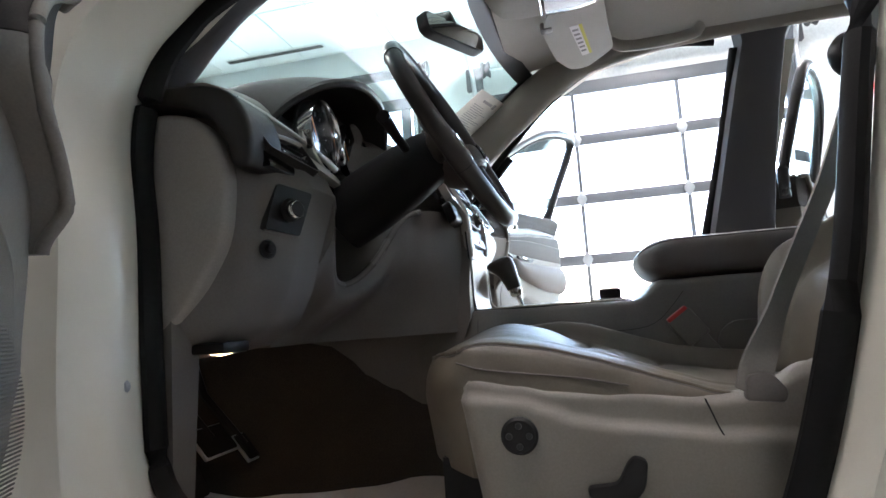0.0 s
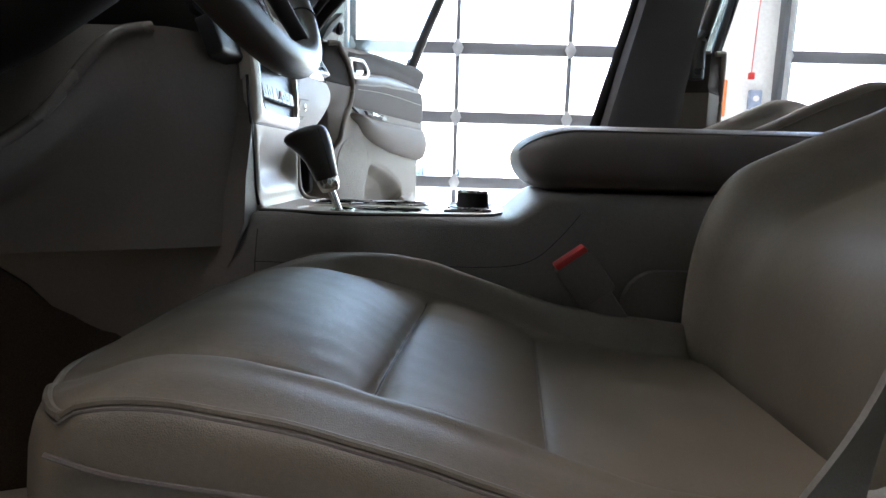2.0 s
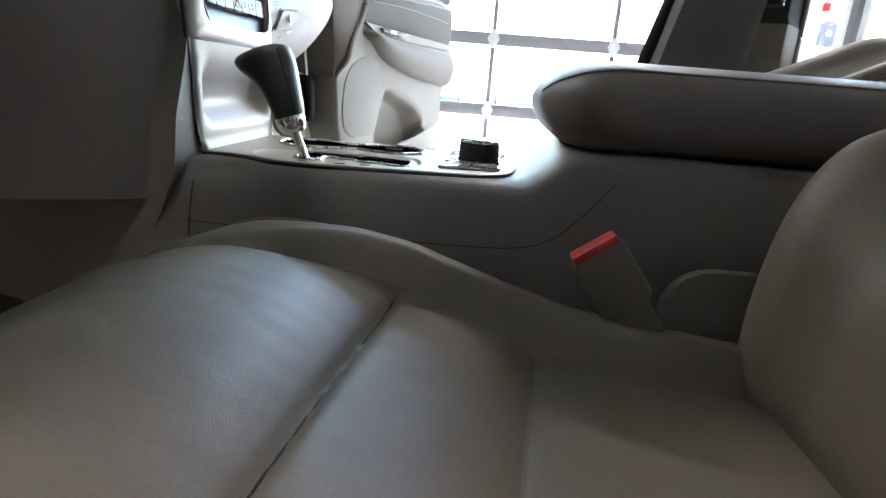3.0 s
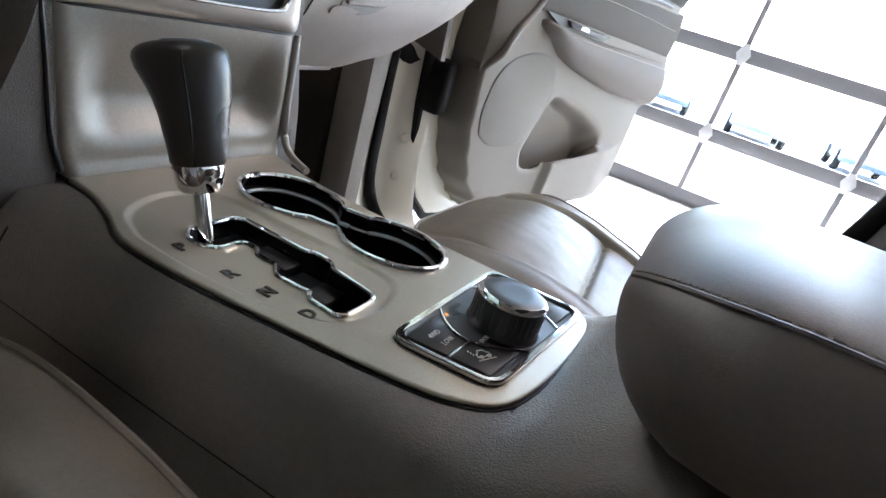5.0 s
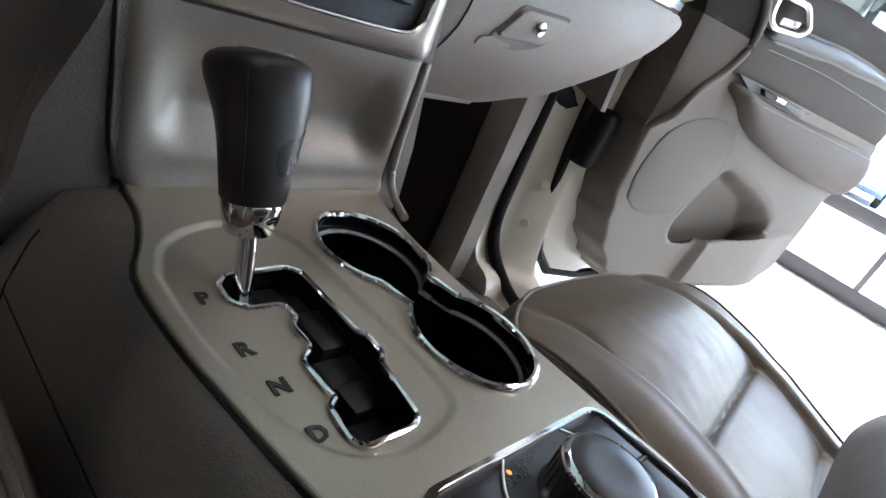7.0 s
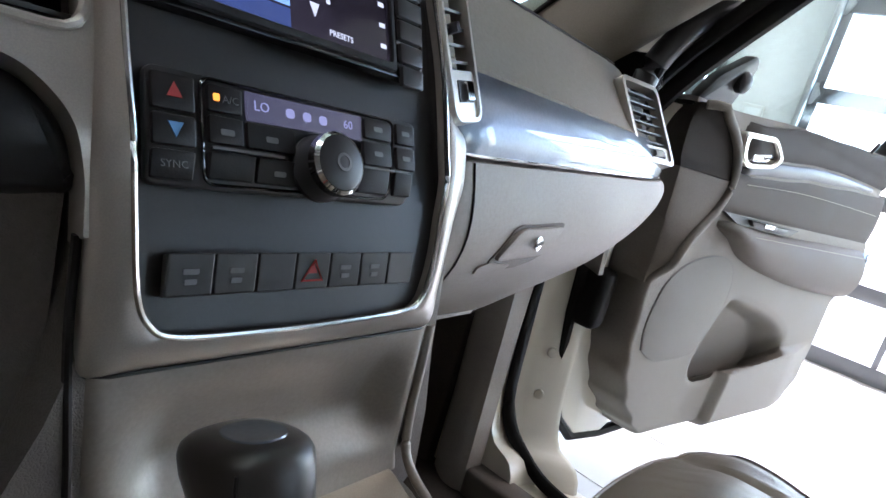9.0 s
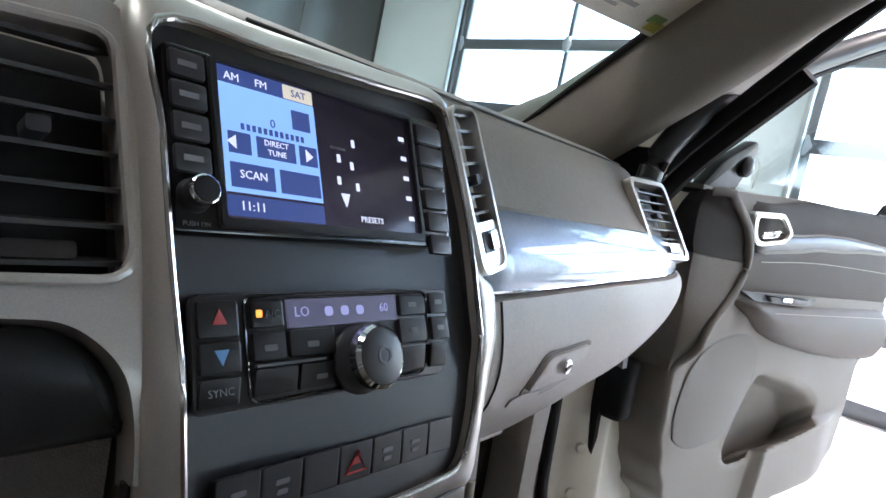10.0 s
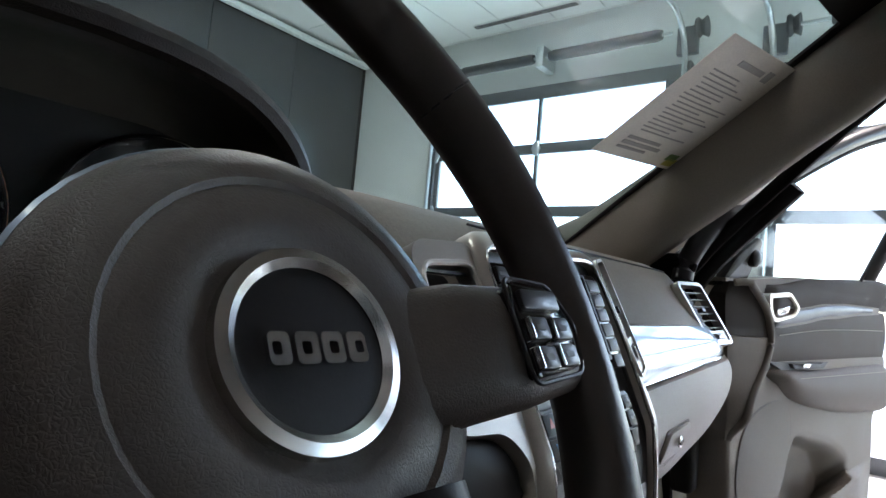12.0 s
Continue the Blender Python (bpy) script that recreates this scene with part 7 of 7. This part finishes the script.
    part("belt_core", sheet_solid(30, 5, lambda a, b: at(0.06 + 1.18 * a, 1.140 + (table(shoulder, 0.06 + 1.18 * a) - 1.140) * b, 0.001), lambda a, b: at(0.06 + 1.18 * a, 1.140 + (table(shoulder, 0.06 + 1.18 * a) - 1.140) * b, -0.090)), "door_plastic", d)
    part("door_flange", prism([(0.072, 0.60), (0.092, 0.51), (0.135, 0.440), (0.20, 0.390), (0.30, 0.378), (0.34, 0.41), (0.22, 0.50), (0.160, 0.60), (0.12, 0.85), (0.10, 1.12), (0.020, 1.12), (0.042, 0.85)], -0.118, -0.088, at, 0.004), "paint", d, "cream painted door edge")
    spk = smooth_xy([(0.183, 0.650), (0.167, 0.705), (0.182, 0.790), (0.245, 0.843), (0.355, 0.867), (0.433, 0.854), (0.474, 0.808), (0.470, 0.735), (0.412, 0.635), (0.30, 0.619), (0.235, 0.625), (0.183, 0.650)], 4)[:-1]
    part("speaker_grille", prism(spk, -0.002, 0.003, at, 0.002), "speaker", d, "fine mesh speaker grille")
    part("speaker_edge", tube([at(s, z, 0.0008) for s, z in spk], 0.0020, 6, True), "plastic_shadow", d)
    def band(name, s0, s1, lo_t, hi_t, lift, bulge, material, text="", nu=36, nv=12, ends=0.04, pinch=0.0):
        """A padded strip of the door between two height lines."""
        def face(a, b):
            q = s0 + (s1 - s0) * a
            zl, zh = (sum(table(tb, q + 0.012 * j) for j in range(-5, 6)) / 11 for tb in (lo_t, hi_t))
            k = min(1, (q - s0) / ends, (s1 - q) / ends)
            e_ = math.sqrt(max(0.0, 1 - (1 - k) ** 2))
            zm = (zl + zh) / 2
            zl, zh = zm + (zl - zm) * (1 - pinch + pinch * e_), zm + (zh - zm) * (1 - pinch + pinch * e_)
            return at(q, zl + (zh - zl) * b, lift * e_ + bulge * e_ * math.sin(math.pi * b) ** 0.55)
        return part(name, sheet_solid(nu, nv, face, lambda a, b: face(a, b) - N * (lift + bulge + 0.004)), material, d, text, 50)
    pad_lo = ((0.30, 0.935), (0.35, 0.912), (0.41, 0.880), (0.50, 0.858), (0.61, 0.838), (0.80, 0.815), (1.0, 0.800), (1.30, 0.788))
    pad_hi = ((0.30, 0.950), (0.42, 0.944), (0.60, 0.940), (1.0, 0.945), (1.30, 0.948))
    band("arm_pad", 0.300, 1.300, pad_lo, pad_hi, 0.010, 0.036, "leather_pad", "padded leather door armrest", 40, 14, 0.05, 0.5)
    part("arm_stitch", tube([at(0.40 + 0.83 * k / 20, 0.929, 0.0445) for k in range(21)], 0.0009, 5), "stitch", d)
    strip_lo = ((0.30, 1.045), (0.455, 1.062), (0.70, 1.088), (1.05, 1.112), (1.22, 1.122))
    strip_hi = ((0.30, 1.070), (0.455, 1.098), (0.70, 1.121), (0.85, 1.129), (1.05, 1.131), (1.22, 1.132))
    roll_hi = ((0.28, 1.148), (0.60, 1.188), (0.90, 1.206), (1.15, 1.222), (1.22, 1.215))
    ins_lo = ((0.24, 0.962), (0.60, 0.962), (1.23, 0.964))
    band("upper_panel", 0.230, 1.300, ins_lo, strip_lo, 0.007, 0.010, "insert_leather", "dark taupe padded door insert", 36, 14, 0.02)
    part("insert_line", tube(smooth_path([at(0.33, 1.030, 0.0172), at(0.6, 1.048, 0.0172), at(0.9, 1.056, 0.0172), at(1.23, 1.060, 0.0168)], 6), 0.0011, 6), "stitch", d)
    band("belt_roll", 0.27, 1.24, strip_hi, roll_hi, 0.006, 0.014, "fin_dark", "dark padded belt line", 36, 12, 0.02)
    band("trim_strip", 0.30, 1.13, strip_lo, strip_hi, 0.008, 0.009, "strip_dark", "trim strip, dark duller copy for its darker reflection", 60, 14, 0.03, 0.6)
    hb = soft([(0.228, 1.124), (0.372, 1.138), (0.436, 1.102), (0.408, 1.078), (0.285, 1.060), (0.245, 1.074)], 0.020, 5)
    c = (sum(p[0] for p in hb) / len(hb), sum(p[1] for p in hb) / len(hb))
    hi_ = [(c[0] + (a - c[0]) * 0.78, c[1] + (b - c[1]) * 0.72) for a, b in hb]
    han = part("handle_bezel", ring_slab(hb, hi_, 0.006, 0.026, at, 0.003), "silver", d, "satin silver handle surround")
    part("handle_well", prism(hi_, 0.001, 0.006, at), "black", d)
    part("handle", prism(soft([(0.305, 1.094), (0.385, 1.106), (0.408, 1.097), (0.385, 1.086), (0.312, 1.075)], 0.008, 4), 0.006, 0.018, at, 0.004), "chrome", d, "chrome pull handle")
    part("pull_slot", prism(soft([(0.285, 0.966), (0.70, 0.962), (0.66, 0.944), (0.36, 0.946)], 0.006), 0.004, 0.0145, at), "black", d)
    sw_ = part("switch_panel", prism(soft([(0.40, 0.962), (0.62, 0.961), (0.60, 0.948), (0.42, 0.949)], 0.004), 0.010, 0.024, at, 0.002), "black", d)
    part("switch", prism(soft([(0.47, 0.960), (0.52, 0.960), (0.52, 0.951), (0.47, 0.951)], 0.002), 0.022, 0.027, at, 0.001), "chrome", sw_)
    # curved fin at the front of the panel
    s_right = ((0.800, 0.106), (0.84, 0.120), (0.875, 0.128), (0.91, 0.156), (0.957, 0.208), (1.0, 0.236), (1.03, 0.241), (1.07, 0.226), (1.10, 0.190), (1.125, 0.140), (1.142, 0.086))
    s_left = ((0.80, 0.094), (0.88, 0.090), (0.96, 0.084), (1.02, 0.077), (1.08, 0.066), (1.115, 0.064), (1.142, 0.072))
    ease = lambda tab, z: sum(table(tab, z + 0.004 * k) for k in range(-5, 6)) / 11
    def fin_pt(z, u, up=0.0):
        sl_, sr_ = ease(s_left, z), ease(s_right, z)
        thin = sstep(0.80, 0.86, z)
        return at(sl_ + (sr_ - sl_) * u, z, up + (0.004 + 0.036 * thin * u ** 0.8) * (1 if u < 0.88 else math.sqrt(max(0.0, 1 - ((u - 0.88) / 0.12) ** 2))))
    under = lambda z, b: at(ease(s_left, z) * (1 - b) + ease(s_right, z) * b, z, -0.080)
    part("front_fin", sheet_solid(34, 26, lambda a, b: fin_pt(0.80 + 0.224 * a, b), lambda a, b: under(0.80 + 0.224 * a, b)), "door_plastic", d, "curved taupe fin", 50)
    part("fin_cap", sheet_solid(24, 26, lambda a, b: fin_pt(1.0255 + 0.1165 * a, b, -0.004 * sstep(0.0, 0.15, a)), lambda a, b: under(1.0255 + 0.1165 * a, b)), "fin_dark", d, "dark taupe fin cap", 50)
    rim = [fin_pt(0.80 + 0.342 * k / 40, 0.885, 0.001) for k in range(41)]
    part("fin_edge", tube(rim + [fin_pt(1.142, 0.5, 0.002), fin_pt(1.139, 0.1, 0.004)], 0.0085, 10), "door_plastic", d)
    part("door_seal", tube([at(s, z, -0.095) for s, z in [(1.22, 0.60), (1.12, 0.425), (0.98, 0.400), (0.56, 0.395), (0.31, 0.376), (0.19, 0.384), (0.122, 0.440), (0.078, 0.51), (0.058, 0.60), (0.030, 0.83), (0.008, 1.12)]], 0.012, 8), "rubber", d)
    # window frame and glass
    fr = fr or [(0.05, 1.13), (0.13, 1.225), (0.30, 1.385), (0.46, 1.505), (0.62, 1.565), (0.82, 1.590), (0.98, 1.580), (1.06, 1.53), (1.10, 1.42), (1.17, 1.23)]
    fpath = smooth_xy(fr)
    part("window_frame", tube([at(s, z, -0.035) for s, z in fpath], 0.022, 10), "frame_black", d, "black window frame")
    part("window_seal", tube([at(s - 0.0, z - 0.022, -0.022) for s, z in fpath[2:-1]], 0.009, 8), "rubber", d)
    g_ = part("window_glass", prism(fpath[1:] + [(1.13, 1.20), (0.6, 1.165), (0.05, 1.13)], -0.040, -0.036, at), "window", d, "clear side window")
    g_.visible_shadow = False
    if mirror_sail:
        part("sail_cover", prism(soft([(0.06, 1.13), (0.20, 1.155), (0.19, 1.235), (0.16, 1.25), (0.10, 1.20)], 0.012), -0.03, -0.008, at, 0.006), "black", d)
        tw = part("tweeter", moved(lathe([(0, 0), (0.020, 0), (0.020, 0.012), (0.014, 0.018), (0, 0.020)], 20), Matrix.Translation(at(0.165, 1.20, -0.01)) @ N.to_track_quat("Z", "Y").to_matrix().to_4x4()), "black", d)
        part("lock_pin", tube([at(0.93, 1.20, 0.005), at(0.93, 1.235, 0.004)], 0.004, 8), "black", d)
    return d
# Darker, duller copy of the polished trim; the door strip's dark reflection as colour.
M["strip_dark"] = mat("door_strip_dark", (0.07, 0.072, 0.076), 0.38, spec=0.25, vary=0.1, scale=20, rvary=0.04)
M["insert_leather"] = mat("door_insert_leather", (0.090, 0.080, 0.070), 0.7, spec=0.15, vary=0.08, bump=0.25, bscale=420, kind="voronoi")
M["leather_pad"] = mat("door_leather", (0.145, 0.130, 0.114), 0.65, spec=0.2, vary=0.08, bump=0.3, bscale=420, kind="voronoi")
M["fin_dark"] = mat("fin_cap_dark", (0.055, 0.050, 0.046), 0.7, spec=0.15, vary=0.06, bump=0.3, bscale=600, kind="voronoi")
M["frame_black"] = mat("window_frame_black", (0.03, 0.03, 0.032), 0.35, vary=0.1)
car_door((-0.070, 0.80), 11.3, 1, "light taupe car door panel, wide open, with speaker and map pocket", 1.0, True, 0.42,
         [(-0.06, 1.13), (-0.035, 1.23), (0.03, 1.295), (0.11, 1.345), (0.20, 1.400), (0.40, 1.505), (0.58, 1.575), (0.78, 1.628), (0.97, 1.664), (1.08, 1.675), (1.125, 1.655), (1.138, 1.55), (1.125, 1.40), (1.13, 1.21)])
car_door((-0.37, -0.91), 28, -1, "grey-taupe driver door, wide open, inner side")
dd = bpy.data.objects["car_door.001"]
SD, ND = Vector((math.sin(radians(28)), -math.cos(radians(28)), 0)), Vector((math.cos(radians(28)), math.sin(radians(28)), 0))
for k in range(50):
    z = 0.515 + 0.0044 * k
    s0 = 0.150 + 0.06 * (abs(k - 22) / 25) ** 2
    part("speaker_rib", tube([Vector((-0.37, -0.91, z)) + SD * q + ND * 0.006 for q in (s0, 0.28, 0.42)], 0.0013, 5), "plastic_shadow", dd)
car_door((1.12, 0.84), 24, 1, "cream-white rear car door, open", 0.88, False, 0.26,
         [(0.02, 1.06), (0.035, 1.20), (0.055, 1.36), (0.09, 1.50), (0.16, 1.585), (0.34, 1.62), (0.62, 1.62), (0.86, 1.57), (1.00, 1.44), (1.10, 1.22)])

# ---- roof fittings, mirror, sheet ----
mir = thing("rear_view_mirror", (-0.02, 0.02, 1.50), "dark rear view mirror on the windscreen", "rear view mirror")
mm = Matrix.Translation((0.034, 0.0, 1.500)) @ pose(0, 0, 0, 0, -8, -30.5) @ Matrix.Diagonal((1, 1, 0.86, 1))
part("housing", moved(prism(soft([(-0.125, 0.030), (-0.11, 0.042), (0.11, 0.046), (0.128, 0.030), (0.122, -0.022), (0.10, -0.034), (-0.10, -0.036), (-0.122, -0.022)], 0.016, 4), -0.032, 0.0, lambda u, v, w: (w, u, v), 0.006), mm), "black", mir)
part("glass", moved(prism(soft([(-0.117, 0.027), (-0.10, 0.036), (0.10, 0.039), (0.119, 0.027), (0.113, -0.019), (0.095, -0.028), (-0.095, -0.030), (-0.113, -0.019)], 0.014, 4), -0.001, 0.0015, lambda u, v, w: (w, u, v)), mm), "mirror", mir)
part("stem", tube([(0.015, 0.0, 1.50), (0.0, 0.0, 1.53), (0.0, 0.005, 1.545)], 0.014, 10), "black", mir)
part("mount", bx(-0.03, 0.03, -0.03, 0.05, 1.53, 1.56, 0.012), "black", mir)

vis = thing("sun_visor", (0.37, 0.32, 1.60), "pale sun visor folded up with a printed label", "sun visor")
def vz(x, y):
    return 1.580 + 0.04 * (x - 0.38) - 0.02 * (y - 0.35)
flap = soft([(0.345, 0.085), (0.285, 0.16), (0.268, 0.265), (0.300, 0.475), (0.350, 0.578), (0.410, 0.582), (0.498, 0.462), (0.470, 0.25), (0.452, 0.10)], 0.03, 5)
part("flap", prism(flap, 0.0, 0.020, lambda u, v, w: (u, v, vz(u, v) + w), 0.006), "headliner", vis)
lab = [(0.352, 0.250), (0.392, 0.245), (0.425, 0.462), (0.392, 0.475)]
def lab_at(u, v, w):
    p = (Vector(lab[0]) * (1 - u) + Vector(lab[1]) * u) * (1 - v) + (Vector(lab[3]) * (1 - u) + Vector(lab[2]) * u) * v
    return (p.x, p.y, vz(p.x, p.y) - w)
part("label", prism([(0, 0), (0.72, 0), (0.72, 1), (0, 1)], 0.0, 0.0012, lab_at), "paper", vis, "white printed label")
part("label_band", prism([(0.74, 0), (1, 0), (1, 1), (0.74, 1)], 0.0, 0.0012, lab_at), "yellow", vis, "yellow label band")
for k in range(6):
    part("print_bar", prism([(0.1, 0.1 + 0.14 * k), (0.6, 0.1 + 0.14 * k), (0.6, 0.16 + 0.14 * k), (0.1, 0.16 + 0.14 * k)], 0.001, 0.0018, lab_at), "ink_grey", vis)
part("pivot_rod", tube([(0.275, 0.13, 1.592), (0.285, 0.24, 1.588), (0.30, 0.30, 1.590)], 0.008, 8), "headliner", vis)
part("clip", bx(0.262, 0.300, 0.225, 0.265, 1.575, 1.60, 0.006), "plastic_shadow", vis)
ovh = thing("overhead_console", (0.30, CY, 1.62), "pale overhead console with lamp panel and chrome edge", "overhead console")
def ovh_pt(a, b):
    x, t = 0.115 + 0.40 * a, 2 * b - 1
    half = 0.150 * min(1.0, math.sqrt(max(0.0, 1 - (1 - min(1, a / 0.32)) ** 2)) + 0.02)
    return (x, CY + half * t, 1.552 + 0.10 * abs(t) ** 4 + 0.06 * (2 * max(0, a - 0.5)) ** 3 + 0.05 * (1 - min(1, a / 0.15)) ** 2)
part("shell", sheet_solid(30, 20, ovh_pt, lambda a, b: (ovh_pt(a, b)[0], ovh_pt(a, b)[1], 1.70)), "headliner", ovh)
part("chrome_edge", tube([tuple(Vector(ovh_pt(0.40, k / 12)) + Vector((0, 0, -0.002))) for k in range(1, 12)], 0.004, 8), "chrome", ovh)
part("lamp_panel", sheet_solid(8, 10, lambda a, b: tuple(Vector(ovh_pt(0.43 + 0.36 * a, 0.12 + 0.76 * b)) + Vector((0, 0, -0.004))), lambda a, b: tuple(Vector(ovh_pt(0.43 + 0.36 * a, 0.12 + 0.76 * b)) + Vector((0, 0, 0.004)))), "black_gloss", ovh, "dark glossy lamp panel")

sh = thing("price_sheet", (-0.10, 0.62, 1.40), "printed paper sheet fixed inside the windscreen", "paper sheet")
A_, B_, C_, D_ = (Vector(p) for p in ((-0.178, 0.403, 1.326), (-0.142, 0.684, 1.351), (0.088, 0.680, 1.512), (0.040, 0.386, 1.478)))
SN = Vector((0.57, 0, -0.82))
def sheet_at(u, v, w):
    return (A_ * (1 - u) + B_ * u) * (1 - v) + (D_ * (1 - u) + C_ * u) * v + SN * w
part("paper", sheet_solid(8, 8, lambda a, b: tuple(sheet_at(a, b, 0.0008 + 0.004 * math.sin(a * 3) * math.sin(b * 3))), lambda a, b: tuple(sheet_at(a, b, 0.004 * math.sin(a * 3) * math.sin(b * 3)))), "sheet", sh)
def sheet_mark(u0, u1, v0, v1, material):
    part("print_bar", sheet_solid(4, 4, lambda a, b: tuple(sheet_at(u0 + (u1 - u0) * a, v0 + (v1 - v0) * b, 0.0020 + 0.004 * math.sin((u0 + (u1 - u0) * a) * 3) * math.sin((v0 + (v1 - v0) * b) * 3))), lambda a, b: tuple(sheet_at(u0 + (u1 - u0) * a, v0 + (v1 - v0) * b, 0.0010 + 0.004 * math.sin((u0 + (u1 - u0) * a) * 3) * math.sin((v0 + (v1 - v0) * b) * 3)))), material, sh)
sheet_mark(0.30, 0.62, 0.86, 0.90, "ink_faint")
sheet_mark(0.66, 0.74, 0.84, 0.92, "ink_faint")
rs = random.Random(4)
for k in range(17):
    v0 = 0.78 - 0.033 * k
    sheet_mark(0.14 + 0.05 * rs.random(), 0.45 + 0.35 * rs.random(), v0, v0 + 0.009, "ink_faint")
sheet_mark(0.16, 0.55, 0.17, 0.195, "ink_faint")
sheet_mark(0.16, 0.62, 0.12, 0.15, "ink_faint")
sheet_mark(0.16, 0.50, 0.08, 0.10, "ink_faint")
M["green"] = mat("green_print", (0.18, 0.30, 0.10), 0.7)
sheet_mark(0.84, 0.97, 0.03, 0.10, "yellow")
sheet_mark(0.80, 0.93, 0.08, 0.14, "green")

mat_ob = thing("paper_floor_mat", (-0.32, -0.45, 0.29), "white paper floor mat with black print in the footwell", "floor mat")
def mat_pt(a, b):
    return (-0.66 + 0.66 * a, -0.70 + 0.50 * b, 0.296 + 0.05 * max(0, 0.25 - a) + 0.010 * noise.noise(Vector((a * 5, b * 4, 2.0))) + 0.045 * max(0, b - 0.86) * 4)
part("paper", sheet_solid(24, 20, mat_pt, lambda a, b: tuple(Vector(mat_pt(a, b)) - Vector((0, 0, 0.002)))), "paper", mat_ob)
for k in range(5):
    part("print_bar", sheet_solid(6, 2, lambda a, b: tuple(Vector(mat_pt(0.30 + 0.10 * a, 0.30 + 0.09 * k + 0.05 * b)) + Vector((0, 0, 0.0022))), lambda a, b: tuple(Vector(mat_pt(0.30 + 0.10 * a, 0.30 + 0.09 * k + 0.05 * b)) + Vector((0, 0, 0.0006)))), "ink", mat_ob)
part("border_line", sheet_solid(30, 1, lambda a, b: tuple(Vector(mat_pt(0.04 + 0.92 * a, 0.80 + 0.008 * b)) + Vector((0, 0, 0.0022))), lambda a, b: tuple(Vector(mat_pt(0.04 + 0.92 * a, 0.80 + 0.008 * b)) + Vector((0, 0, 0.0006)))), "ink", mat_ob)
for nm, py, h, w in (("brake_pedal", -0.40, 0.46, 0.055), ("accelerator_pedal", -0.27, 0.42, 0.026)):
    pd = thing(nm, (-0.52, py, 0.35), "black rubber " + nm.replace("_", " ") + " with a metal edge", "pedal")
    pm = Matrix.Translation((-0.50, py, h)) @ pose(0, 0, 0, 0, -40, 0)
    part("pad", moved(bx(-0.012, 0.0, -w, w, -0.035, 0.035, 0.005), pm), "rubber", pd)
    part("rim", moved(bx(-0.014, -0.004, -w - 0.004, w + 0.004, -0.039, 0.039, 0.005), pm), "steel", pd)
    part("arm", tube([(-0.51, py, h), (-0.62, py, h + 0.12), (-0.70, py, h + 0.35)], 0.010, 8), "black", pd)

# ---- floor tiles near the open door ----
tile_me = bpy.data.meshes.new("tile")
tb = bx(0.003, 0.607, 0.003, 0.607, -0.01, 0.0, 0.002, 1)
tb.to_mesh(tile_me)
tb.free()
tile_me.materials.append(M["floor"])
for i in range(-9, 14):
    for j in range(-5, 9):
        if -1.6 < i * 0.61 < 2.4 and -1.4 < j * 0.61 < 0.6:
            continue
        t = new("tile", tile_me)
        t.parent = floor
        t.location = (i * 0.61, j * 0.61 - 0.1, FZ)
